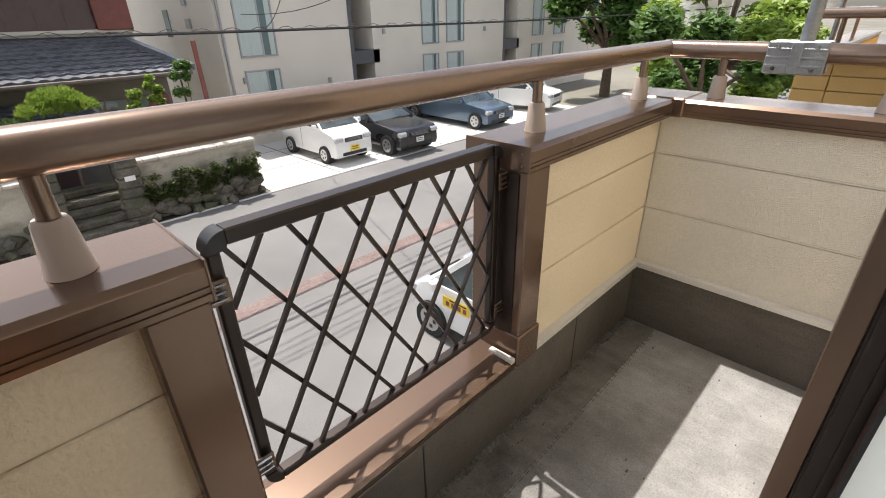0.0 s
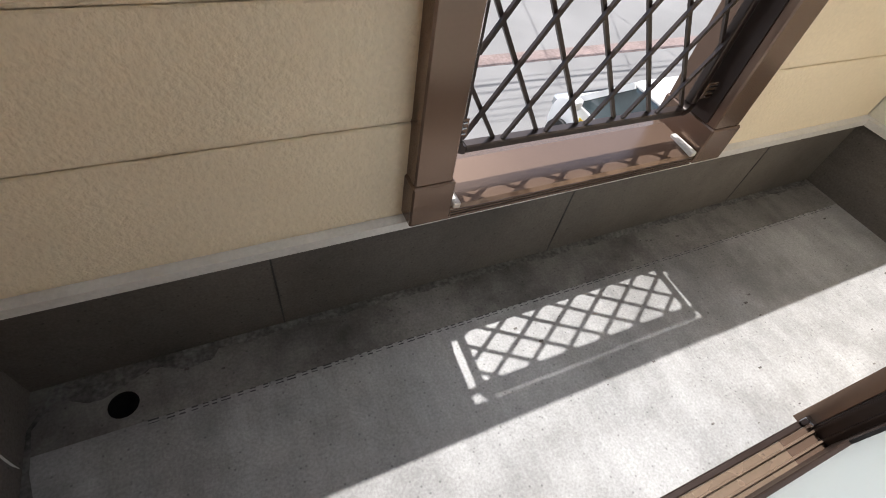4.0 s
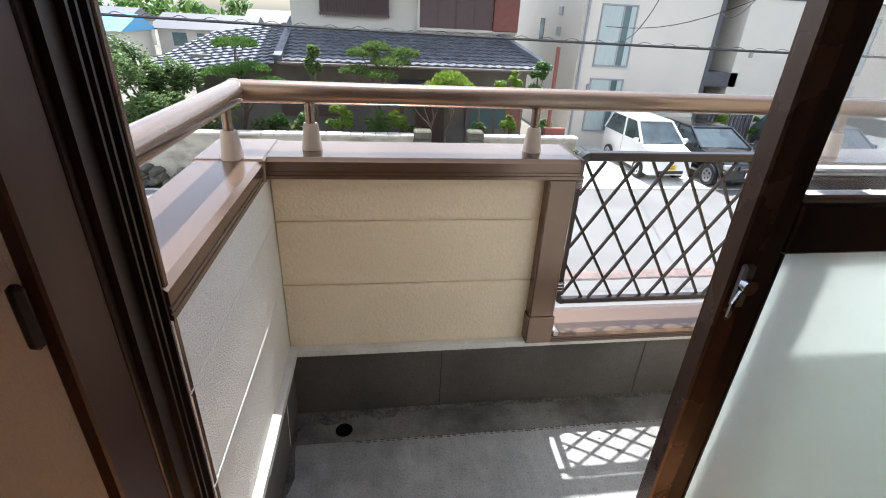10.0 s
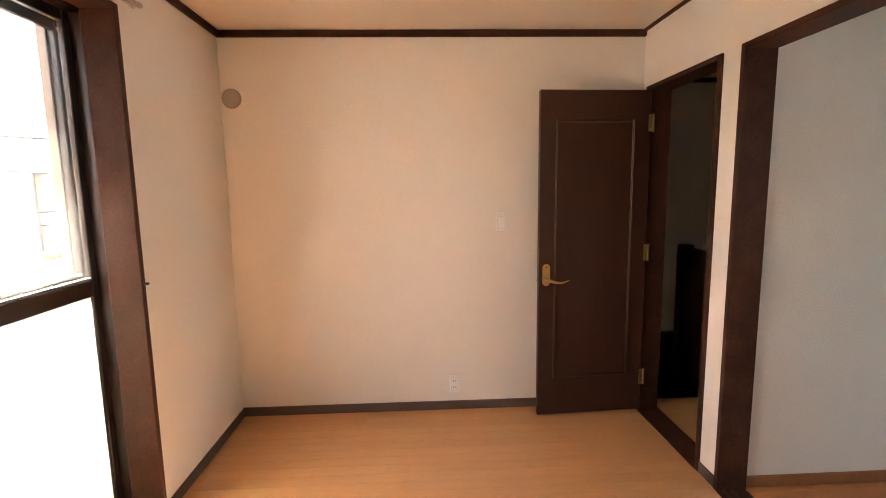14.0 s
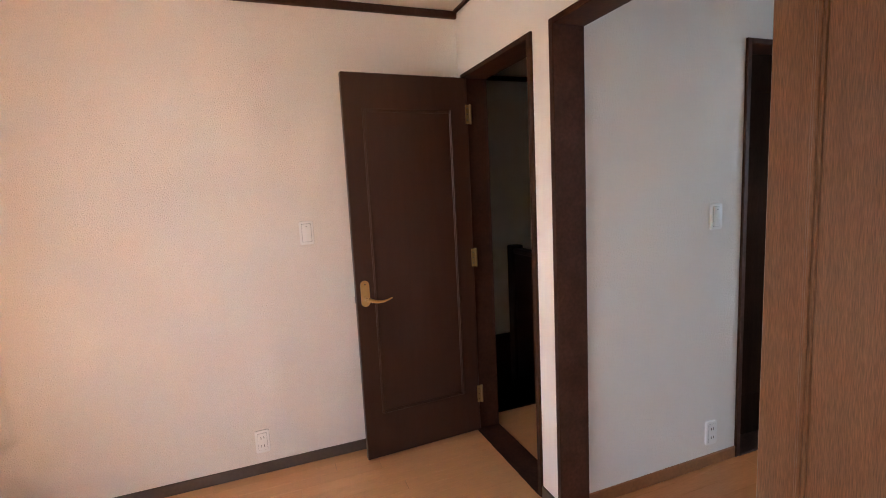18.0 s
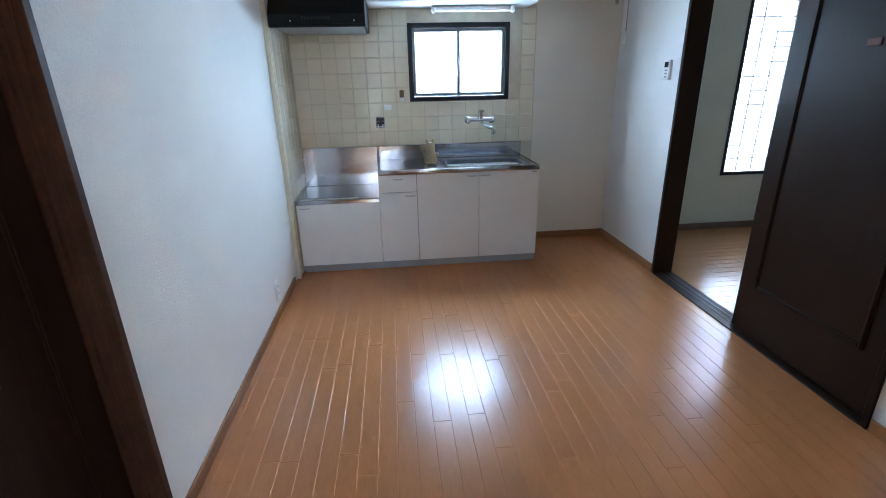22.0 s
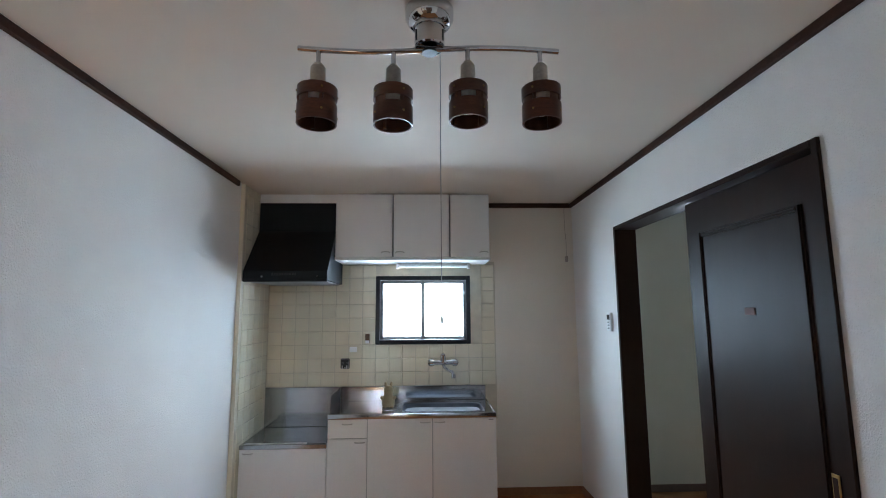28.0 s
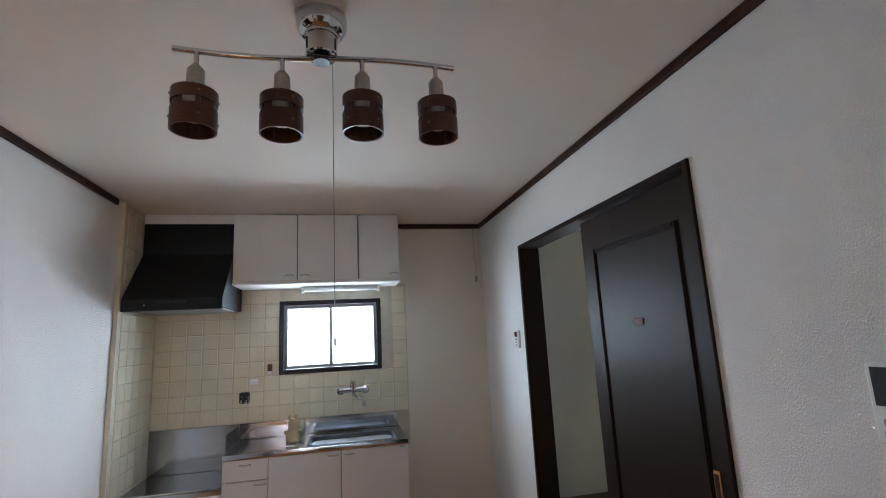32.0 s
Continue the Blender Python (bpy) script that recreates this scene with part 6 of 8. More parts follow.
def foliage(name, dark, bright):
    """Leaves: colour drawn leaf by leaf between two greens, part of the light passing through."""
    m = bpy.data.materials.new(name)
    m.use_nodes = True
    n, l = m.node_tree.nodes, m.node_tree.links
    geo = n.new("ShaderNodeNewGeometry")
    nz = n.new("ShaderNodeTexNoise")
    nz.inputs["Scale"].default_value = 1.3
    l.new(geo.outputs["Position"], nz.inputs["Vector"])
    av = n.new("ShaderNodeMath")
    av.operation = "MULTIPLY_ADD"
    av.inputs[1].default_value = 0.6
    l.new(geo.outputs["Random Per Island"], av.inputs[0])
    sh = n.new("ShaderNodeMath")
    sh.operation = "MULTIPLY_ADD"
    sh.inputs[1].default_value, sh.inputs[2].default_value = 0.9, -0.25
    l.new(nz.outputs["Fac"], sh.inputs[0])
    l.new(sh.outputs[0], av.inputs[2])
    mx = n.new("ShaderNodeMix")
    mx.data_type = "RGBA"
    mx.inputs["A"].default_value, mx.inputs["B"].default_value = (*dark, 1), (*bright, 1)
    l.new(av.outputs[0], mx.inputs["Factor"])
    b = n["Principled BSDF"]
    b.inputs["Roughness"].default_value = 0.5
    l.new(mx.outputs["Result"], b.inputs["Base Color"])
    t = n.new("ShaderNodeBsdfTranslucent")
    l.new(mx.outputs["Result"], t.inputs["Color"])
    ms = n.new("ShaderNodeMixShader")
    ms.inputs["Fac"].default_value = 0.4
    l.new(b.outputs[0], ms.inputs[1])
    l.new(t.outputs[0], ms.inputs[2])
    l.new(ms.outputs[0], n["Material Output"].inputs["Surface"])
    return m


M_LEAF = foliage("broad_leaves", (0.055, 0.12, 0.03), (0.15, 0.26, 0.06))
M_LEAFY = foliage("bright_leaves", (0.14, 0.24, 0.035), (0.34, 0.44, 0.08))
M_PINE = foliage("pine_needles", (0.07, 0.12, 0.035), (0.21, 0.29, 0.09))
M_LEAFD = foliage("grey_green_leaves", (0.060, 0.110, 0.035), (0.19, 0.27, 0.09))
M_HEDGE = foliage("mossy_hedge_leaves", (0.030, 0.045, 0.012), (0.13, 0.16, 0.035))
M_TYRE = material("tyre_rubber", (0.018, 0.018, 0.018), 0.8)
M_RIM = material("alloy_rim", (0.5, 0.5, 0.51), 0.3, metal=0.9)
M_CARGLASS = material("car_glass", (0.045, 0.062, 0.066), 0.04, spec=0.9, var=0.5, scale=1.5)
M_CARW = material("white_car_paint", (0.78, 0.78, 0.77), 0.2, var=0.01, coat=0.6)
M_CARK = material("black_car_paint", (0.012, 0.012, 0.014), 0.15, var=0.01, coat=0.7)
M_CARB = material("blue_grey_car_paint", (0.10, 0.145, 0.20), 0.2, var=0.01, metal=0.4, coat=0.6)
M_HEADL = material("headlamp_lens", (0.55, 0.57, 0.58), 0.08, metal=0.5)
M_PLATEY = material("yellow_plate", (0.75, 0.52, 0.03), 0.5)
M_PLATEW = material("white_plate", (0.75, 0.75, 0.73), 0.5)
M_ORANGE = material("ochre_siding", (0.56, 0.36, 0.13), 0.75, var=0.05, scale=3, fine=0.05)
M_CABLE = material("black_cable", (0.012, 0.012, 0.013), 0.6)
M_CLOTHK = material("dark_cloth", (0.012, 0.013, 0.02), 0.95, var=0.2, scale=8)
M_CLOTHB = material("blue_cloth", (0.02, 0.06, 0.17), 0.95, var=0.2, scale=8)
M_BLUEROOF = material("blue_sheet_roof", (0.10, 0.33, 0.55), 0.5, var=0.06)

solo("ground", bx(-260, 260, -40, 420, GZ - 0.6, GZ - 0.012), M_SOIL, "flat grey ground reaching the horizon", "ground", kind="structure")
solo("road", bx(-70, 90, 3.3, 11.95, GZ - 0.3, GZ), M_ASPH, "pale worn asphalt road below the balcony", "road", kind="structure")
solo("road_strip_red", bx(-70, 90, 6.95, 7.30, GZ, GZ + 0.005), M_REDLINE, "worn red brick gutter strip along the road", "road marking", kind="structure")
pk = solo("pavement_parking", bx(5.85, 21.5, 12.0, 17.4, GZ - 0.3, GZ + 0.02), M_PARK, "white concrete parking area", "pavement", kind="structure")
for x in (8.0, 10.05, 12.3, 14.6, 17.2):
    part("joint", bx(x - 0.02, x + 0.02, 12.02, 17.3, GZ + 0.02, GZ + 0.024), M_ASPH, pk)
for y in (13.9, 15.8):
    part("joint", bx(5.9, 21.4, y - 0.02, y + 0.02, GZ + 0.02, GZ + 0.024), M_ASPH, pk)
solo("kerb_drain", bx(-30, 60, 11.95, 12.0, GZ - 0.2, GZ + 0.03, bev=0.008), M_PARK, "low concrete kerb along the road", "kerb", kind="structure")


def facade_window(parent, x0, x1, z0, z1, y, curtain=True):
    """A framed window on a facade at y that faces the street, with a glass pane and a curtain behind one half."""
    w = part("window", bx(x0, x1, y - 0.02, y + 0.02, z0, z1), M_WGLASS, parent)
    for a, b, c, d in ((x0 - 0.05, x0, z0 - 0.05, z1 + 0.05), (x1, x1 + 0.05, z0 - 0.05, z1 + 0.05), (x0, x1, z1, z1 + 0.05), (x0, x1, z0 - 0.05, z0)):
        part("frame", bx(a, b, y - 0.05, y + 0.03, c, d), M_GREYPL, w)
    xm = x0 + (x1 - x0) * 0.62
    part("mullion", bx(xm - 0.03, xm + 0.03, y - 0.045, y - 0.02, z0, z1), M_GREYPL, w)
    if curtain:
        part("curtain", bx(x0 + 0.01, xm - 0.03, y - 0.030, y - 0.021, z0 + 0.01, z1 - 0.01), M_CURT, w, "pale green curtain behind glass")
        part("curtain", bx(x1 - (x1 - x0) * 0.16, x1 - 0.01, y - 0.030, y - 0.021, z0 + 0.01, z1 - 0.01), M_CURT, w)
    return w


# apartment blocks across the street
def apartment():
    t = thing("apartment_building", (12, 17, GZ), "two-storey cream rendered apartment building across the street", "building")
    top = 2.42
    part("wall", bx(7.33, 12.35, 17.0, 27.0, GZ, top), M_APT, t)
    part("wall", bx(12.35, 13.45, 18.6, 27.0, GZ, top - 0.1), M_APT, t)
    part("wall", bx(13.45, 22.0, 17.0, 27.0, GZ, top), M_APT, t)
    part("wall", bx(22.0, 23.2, 18.6, 27.0, GZ, top - 0.1), M_APT, t)
    part("wall", bx(23.2, 31.0, 17.0, 27.0, GZ, top), M_APT, t)
    for a, b in ((7.30, 12.38), (13.42, 22.03), (23.17, 31.03)):
        part("parapet_cap", bx(a, b, 16.97, 27.0, top, top + 0.07), M_APTDARK, t)
    for a, b in ((12.35, 12.50), (22.0, 22.15)):
        part("corner_strip", bx(a - 0.02, b, 16.98, 18.6, GZ, top + 0.03), M_APTDARK, t)
    for x in (12.5, 22.15):
        part("entrance_canopy", bx(x, x + 1.25, 17.0, 18.6, -0.55, -0.05), M_APTDARK, t)
        part("entrance_door", bx(x + 0.1, x + 0.9, 18.55, 18.62, GZ, -0.75), M_APTDARK, t)
    for x0, x1 in ((7.98, 9.20), (16.2, 17.15), (17.75, 18.85), (24.6, 25.6), (26.8, 27.9)):
        facade_window(t, x0, x1, 0.05, 1.95, 17.0)
        facade_window(t, x0 + 0.02, x1 - 0.02, -2.25 if x0 < 9 else -1.6, -0.45, 17.0)
    for x, z in ((11.2, -1.0), (14.0, 0.6), (14.0, -1.4), (20.4, 0.5), (21.2, -1.3), (7.9, -0.7)):
        part("wall_lamp", bx(x - 0.06, x + 0.06, 16.90, 17.0, z - 0.10, z + 0.10, bev=0.01), M_GREYPL, t)
    part("drain_pipe", rd((7.45, 16.94, GZ), (7.45, 16.94, top), 0.05, 8), M_GREYPL, t, soft=True)
    part("roof_slab", bx(7.4, 31.0, 17.2, 26.9, top - 0.03, top + 0.02), M_APTDARK, t)
    part("antenna", rd((8.3, 18.5, top), (8.3, 18.5, top + 1.9), 0.02, 6), M_GALV, t)
    # side face openings
    for z in (0.9, 1.6):
        part("side_vent", bx(7.26, 7.34, 19.0, 19.35, z, z + 0.3), M_GREYPL, t)
    part("side_window", bx(7.30, 7.34, 21.0, 21.5, 0.6, 1.5), M_WGLASS, t)
    return t


apartment()
fen = thing("slat_fence", (14.0, 16.6, GZ), "dark slatted fence between the parking bays", "fence")
for k in range(12):
    part("slat", bx(12.7 + k * 0.16, 12.8 + k * 0.16, 16.55, 16.60, GZ, GZ + 1.5), M_APTDARK, fen)
part("rail", bx(12.68, 14.6, 16.60, 16.63, GZ + 0.3, GZ + 0.36), M_APTDARK, fen)
part("rail", bx(12.68, 14.6, 16.60, 16.63, GZ + 1.2, GZ + 1.26), M_APTDARK, fen)


# tiled roofs
def roof_plane(bm, ea, eb, ra, rb, course=0.24, tile=0.27, lift=0.05):
    """Courses of wavy tiles on a plane between an eave ea-eb and a ridge ra-rb."""
    ea, eb, ra, rb = (Vector(p) for p in (ea, eb, ra, rb))
    run = ((ra + rb) / 2 - (ea + eb) / 2).length
    n = max(2, int(run / course))
    up = (eb - ea).cross(ra - ea).normalized()
    if up.z < 0:
        up = -up
    for i in range(n):
        f0, f1 = i / n, (i + 1) / n
        a0, b0, a1, b1 = ea.lerp(ra, f0), eb.lerp(rb, f0), ea.lerp(ra, f1), eb.lerp(rb, f1)
        m = max(2, int((b0 - a0).length / tile)) * 4
        low, high = [], []
        for k in range(m + 1):
            wv = up * (0.035 * (0.5 + 0.5 * math.cos(2 * math.pi * k / 4 + 0.6)))
            low.append(bm.verts.new(a0.lerp(b0, k / m) + wv + up * lift))
            high.append(bm.verts.new(a1.lerp(b1, k / m) + wv * 0.8 + up * 0.012))
        for k in range(m):
            bm.faces.new((low[k], low[k + 1], high[k + 1], high[k]))
        if i == 0 or True:
            foot = [bm.verts.new(v.co - up * (lift + 0.01)) for v in low]
            for k in range(m):
                bm.faces.new((foot[k], foot[k + 1], low[k + 1], low[k]))


def hip_roof(parent, x0, x1, y0, y1, z0, rx0, rx1, ry, z1, name="roof"):
    bm = bmesh.new()
    roof_plane(bm, (x0, y0, z0), (x1, y0, z0), (rx0, ry, z1), (rx1, ry, z1))
    roof_plane(bm, (x0, y1, z0), (x0, y0, z0), (rx0, ry, z1), (rx0, ry, z1))
    roof_plane(bm, (x1, y0, z0), (x1, y1, z0), (rx1, ry, z1), (rx1, ry, z1))
    roof_plane(bm, (x1, y1, z0), (x0, y1, z0), (rx1, ry, z1), (rx0, ry, z1))
    r = tagged(part(name, bm, M_ROOFTILE, parent, "grey glazed tile roof"), kind="stuff")
    for a, b in (((x0, y0, z0 + 0.06), (rx0, ry, z1 + 0.06)), ((x1, y0, z0 + 0.06), (rx1, ry, z1 + 0.06)), ((rx0 - 0.2, ry, z1 + 0.10), (rx1 + 0.2, ry, z1 + 0.10))):
        part("ridge_tiles", bar(bmesh.new(), a, b, 0.24, 0.20), M_ROOFTILE, r)
    return r


# grey-brown ground floor wall, its colour darkened further for shade under the lower roof
M_LOWWALL = material("shaded_grey_brown_render", (0.20, 0.18, 0.155), 0.9, var=0.12, scale=1.0, fine=0.06, fscale=30, stain=(0.11, 0.095, 0.08), stain_amount=0.6, stain_scale=1.2)


def house():
    t = thing("old_tiled_house", (1.3, 16, GZ), "old two-storey beige house with grey tiled roofs", "house")
    part("wall", bx(-2.30, 4.85, 16.5, 22.5, GZ, 2.75), M_BEIGE, t)
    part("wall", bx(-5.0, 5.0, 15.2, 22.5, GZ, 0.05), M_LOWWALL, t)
    part("eave_board", bx(-2.95, 5.45, 15.55, 23.2, 2.60, 2.72), M_ROOFEDGE, t)
    hip_roof(t, -3.05, 5.55, 15.45, 23.3, 2.70, 0.15, 2.0, 19.4, 4.45, "upper_roof")
    # lower roof skirt
    bm = bmesh.new()
    roof_plane(bm, (-2.4, 14.15, 0.02), (5.35, 14.15, 0.02), (-2.4, 16.5, 0.80), (4.3, 16.5, 0.80))
    roof_plane(bm, (5.35, 14.15, 0.02), (5.35, 18.5, 0.02), (4.3, 16.5, 0.80), (4.3, 18.5, 0.80))
    low = tagged(part("lower_roof", bm, M_ROOFTILE, t, "grey glazed tile roof"), kind="stuff")
    part("ridge_tiles", bar(bmesh.new(), (5.35, 14.15, 0.10), (4.3, 16.5, 0.88), 0.2, 0.16), M_ROOFTILE, low)
    bm = bmesh.new()
    roof_plane(bm, (-6.6, 14.3, -0.55), (-2.4, 14.3, -0.05), (-4.9, 17.6, 0.55), (-2.4, 17.6, 0.95))
    wing = tagged(part("wing_roof", bm, M_ROOFTILE, t, "grey glazed tile roof"), kind="stuff")
    part("ridge_tiles", bar(bmesh.new(), (-2.4, 14.15, 0.10), (-2.4, 17.6, 1.05), 0.22, 0.18), M_ROOFTILE, wing)
    bm = bmesh.new()
    roof_plane(bm, (0.9, 13.55, -0.95), (3.0, 13.55, -0.95), (0.9, 14.9, -0.45), (3.0, 14.9, -0.45), course=0.2, tile=0.24)
    tagged(part("porch_roof", bm, M_ROOFTILE, t, "grey glazed tile roof"), kind="stuff")
    # dark board that stands for the shadow beneath the lower roof
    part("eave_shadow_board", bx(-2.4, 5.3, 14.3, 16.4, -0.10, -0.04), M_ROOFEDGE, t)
    for x in (0.98, 2.9):
        part("porch_post", bx(x - 0.06, x + 0.06, 13.75, 13.87, GZ, -0.95), M_ROOFEDGE, t)
    part("gutter", rd((-3.0, 15.42, 2.66), (5.5, 15.42, 2.66), 0.06, 8), M_ROOFEDGE, t, soft=True)
    part("gutter", rd((-2.4, 14.10, -0.02), (5.3, 14.10, -0.02), 0.055, 8), M_ROOFEDGE, t, soft=True)
    w = part("window", bx(-1.40, 0.68, 16.44, 16.52, 1.28, 2.06), M_BROWNSHUT, t, "latticed window")
    for k in range(24):
        part("lattice_bar", bx(-1.42 + k * 0.0905, -1.385 + k * 0.0905, 16.36, 16.40, 1.20, 2.12), M_BROWNSHUT, w)
    for z in (1.24, 2.06):
        part("lattice_rail", bx(-1.45, 0.72, 16.37, 16.43, z, z + 0.06), M_BROWNSHUT, w)
    sh = part("shutter_window", bx(1.66, 4.02, 16.42, 16.5, 1.00, 1.92), M_BROWNSHUT, t, "closed brown shutters")
    for x in (2.25, 2.84, 3.43):
        part("shutter_joint", bx(x - 0.015, x + 0.015, 16.405, 16.425, 1.02, 1.90), M_ROOFEDGE, sh)
    for a, b, c, d in ((1.58, 1.66, 0.92, 2.0), (1.66, 4.86, 0.92, 1.0), (1.66, 4.1, 1.92, 2.0)):
        part("frame", bx(a, b, 16.36, 16.5, c, d), M_BEIGE, sh)
    part("shutter_box", bx(4.04, 4.86, 16.30, 16.5, 0.98, 1.98, bev=0.02), M_REDBOX, t, "red-brown shutter box")
    part("window_hood", extrude(bmesh.new(), [(15.85, 2.18), (15.85, 2.26), (16.5, 2.44), (16.5, 2.34)], "x", 1.2, 4.95), M_APTDARK, t)
    part("door", bx(1.5, 2.4, 15.12, 15.2, GZ, -0.95), M_BROWNSHUT, t, "dark wooden entrance door")
    part("ground_window", bx(3.1, 4.4, 15.12, 15.2, -1.9, -0.6), M_WGLASS, t)
    part("ground_panel", bx(4.4, 4.9, 15.10, 15.2, -1.9, -0.6), M_REDBOX, t)
    part("ground_lattice", bx(-2.6, -0.6, 15.12, 15.2, -1.6, -0.7), M_BROWNSHUT, t)
    for x, h, r in ((0.75, 4.2, 0.022), (1.35, 2.2, 0.018)):
        part("antenna_mast", rd((x, 19.4, 4.5), (x, 19.4, 4.5 + h), r, 6), M_GALV, t)
    part("dish", lathe(bmesh.new(), [(0.0, 0.0), (0.12, 0.02), (0.19, 0.06)], (1.45, 19.3, 4.95), 16, Matrix.Rotation(radians(75), 4, "X")), M_GREYPL, t, "grey satellite dish", soft=True)
    for k in range(5):
        part("aerial_rod", rd((1.1 + k * 0.12, 19.4, 6.58), (1.1 + k * 0.12, 19.4, 6.78), 0.01, 4), M_GALV, t)
    part("aerial_boom", rd((1.0, 19.4, 6.68), (1.7, 19.4, 6.68), 0.012, 4), M_GALV, t)
    return t


house()

# garden wall, gate and stone steps
M_GWALL = material("weathered_garden_render", (0.46, 0.42, 0.34), 0.9, var=0.12, scale=1.2, fine=0.08, fscale=30, stain=(0.17, 0.15, 0.11), stain_amount=0.85, stain_scale=1.6, stretch=(1, 1, 1.8))
gw = thing("garden_wall", (3, 12.4, GZ), "weathered beige garden wall on a stone base", "wall")
part("wall", bx(2.95, 5.75, 12.35, 12.55, GZ, -1.58), M_GWALL, gw)
part("wall", bx(-6.5, 1.55, 12.35, 12.55, GZ, -1.55), M_GWALL, gw)
for a, b in ((2.9, 5.8), (-6.5, 1.6)):
    x = a
    while x < b - 0.1:
        part("coping_tile", bx(x + 0.005, min(x + 0.32, b) - 0.005, 12.28, 12.62, -1.58, -1.51, bev=0.012), M_FLASH, gw)
        x += 0.32
rng = random.Random(11)
stone = []
for k in range(4):
    bm = bmesh.new()
    bmesh.ops.create_icosphere(bm, subdivisions=2, radius=0.5)
    for v in bm.verts:
        v.co *= 0.9 + 0.35 * noise.noise(v.co * 2.2 + Vector((k * 7, 0, 0)))
        v.co.x *= 1.25
        v.co.z *= 0.75
    stone.append(mesh_of("stone", bm, M_STONE))
for k in range(150):
    s = rng.uniform(0.24, 0.44)
    x = rng.uniform(-6.0, 5.7)
    if 1.6 < x < 2.6:
        continue
    ob = piece("stone", stone[k % 4], gw, (x, 12.18 + rng.uniform(-0.06, 0.08), GZ + rng.uniform(0.02, 0.50)))
    ob.scale = (s, s * 0.7, s)
    ob.rotation_euler = (rng.uniform(-0.3, 0.3), rng.uniform(-0.3, 0.3), rng.uniform(0, 6))
stp = thing("stone_steps", (2.1, 12.4, GZ), "mossy stone steps up to the garden gate", "steps")
for k in range(5):
    part("step", bx(1.55, 2.75, 12.02 + k * 0.28, 12.40 + k * 0.28, GZ + k * 0.16, GZ + 0.16 + k * 0.16, bev=0.03), M_STONE, stp)
for x, y in ((1.45, 12.3), (2.85, 12.3)):
    gp = thing("gate_pillar", (x, y, GZ), "stacked dark stone gate pillar", "pillar")
    for k in range(7):
        part("stone_block", bx(x - 0.22 + rng.uniform(-0.03, 0.03), x + 0.22 + rng.uniform(-0.03, 0.03), y - 0.2, y + 0.2, GZ + k * 0.22, GZ + 0.215 + k * 0.22, bev=0.03), M_STONE, gp)
part("name_plate", bx(2.75, 2.95, 12.07, 12.10, -1.85, -1.75), M_PLATEW, gp)


# foliage
def leaf_cloud(bm, centre, radii, n, size, rng, flat=0.5):
    for _ in range(n):
        while True:
            p = Vector((rng.uniform(-1, 1), rng.uniform(-1, 1), rng.uniform(-1, 1)))
            if 0.25 < p.length < 1.0:
                break
        p = p * (0.72 + 0.28 * rng.random()) * (0.8 + 0.35 * noise.noise(p * 2.5 + Vector(centre)))
        c = Vector((centre[0] + p.x * radii[0], centre[1] + p.y * radii[1], centre[2] + p.z * radii[2]))
        u = Vector((rng.uniform(-1, 1), rng.uniform(-1, 1), rng.uniform(-1, 1) * flat)).normalized()
        w = u.cross(Vector((rng.uniform(-1, 1), rng.uniform(-1, 1), 1.0))).normalized()
        s = size * rng.uniform(0.6, 1.3)
        vs = [bm.verts.new(c + u * s), bm.verts.new(c + w * s * 0.45), bm.verts.new(c - u * s), bm.verts.new(c - w * s * 0.45)]
        bm.faces.new(vs)


def tree(name, label, base, height, clumps, mat_, seed, leaves=900, size=0.13, trunk=0.16, cat="tree"):
    """A trunk with limbs reaching into each clump of leaves."""
    rng = random.Random(seed)
    t = thing(name, base, label, cat)
    b = Vector(base)
    tb = bmesh.new()
    fork = b + Vector((0, 0, height * 0.42))
    rod(tb, b, fork, trunk, 9, trunk * 0.7)
    crown = bmesh.new()
    for dx, dy, dz, rx, ry, rz in clumps:
        c = b + Vector((dx, dy, dz))
        k = fork.lerp(c, 0.5) + Vector((rng.uniform(-0.2, 0.2), rng.uniform(-0.2, 0.2), 0.1))
        rod(tb, fork, k, trunk * 0.5, 6, trunk * 0.32)
        rod(tb, k, c, trunk * 0.32, 5, trunk * 0.12)
        leaf_cloud(crown, c, (rx, ry, rz), leaves, size, rng)
    part("trunk", tb, M_BARK, t, soft=True)
    part("crown", crown, mat_, t)
    return t


rng = random.Random(21)
big = [(rng.uniform(-2.6, 2.6), rng.uniform(-2.0, 2.0), rng.uniform(2.4, 6.6), rng.uniform(1.0, 1.7), rng.uniform(1.0, 1.6), rng.uniform(0.8, 1.3)) for _ in range(15)]
tree("street_tree", "large leafy green tree beyond the parking area", (25.2, 12.6, GZ), 5.0, big, M_LEAF, 1, 1500, 0.17, 0.28)
big2 = [(rng.uniform(-3.0, 3.0), rng.uniform(-2.4, 2.4), rng.uniform(1.2, 6.2), rng.uniform(1.2, 1.8), rng.uniform(1.0, 1.6), rng.uniform(0.8, 1.4)) for _ in range(15)]
tree("street_tree", "large yellow-green tree near the neighbouring house", (23.5, 6.8, GZ), 4.5, big2, M_LEAFY, 2, 1500, 0.16, 0.26)
low = [(rng.uniform(-2.2, 2.2), rng.uniform(-1.5, 1.5), rng.uniform(0.8, 3.6), rng.uniform(0.9, 1.3), rng.uniform(0.8, 1.2), rng.uniform(0.6, 1.0)) for _ in range(10)]
tree("street_tree", "dense dark green tree beside the neighbouring house", (17.5, 5.6, GZ), 3.2, low, M_LEAF, 3, 1300, 0.14, 0.2)


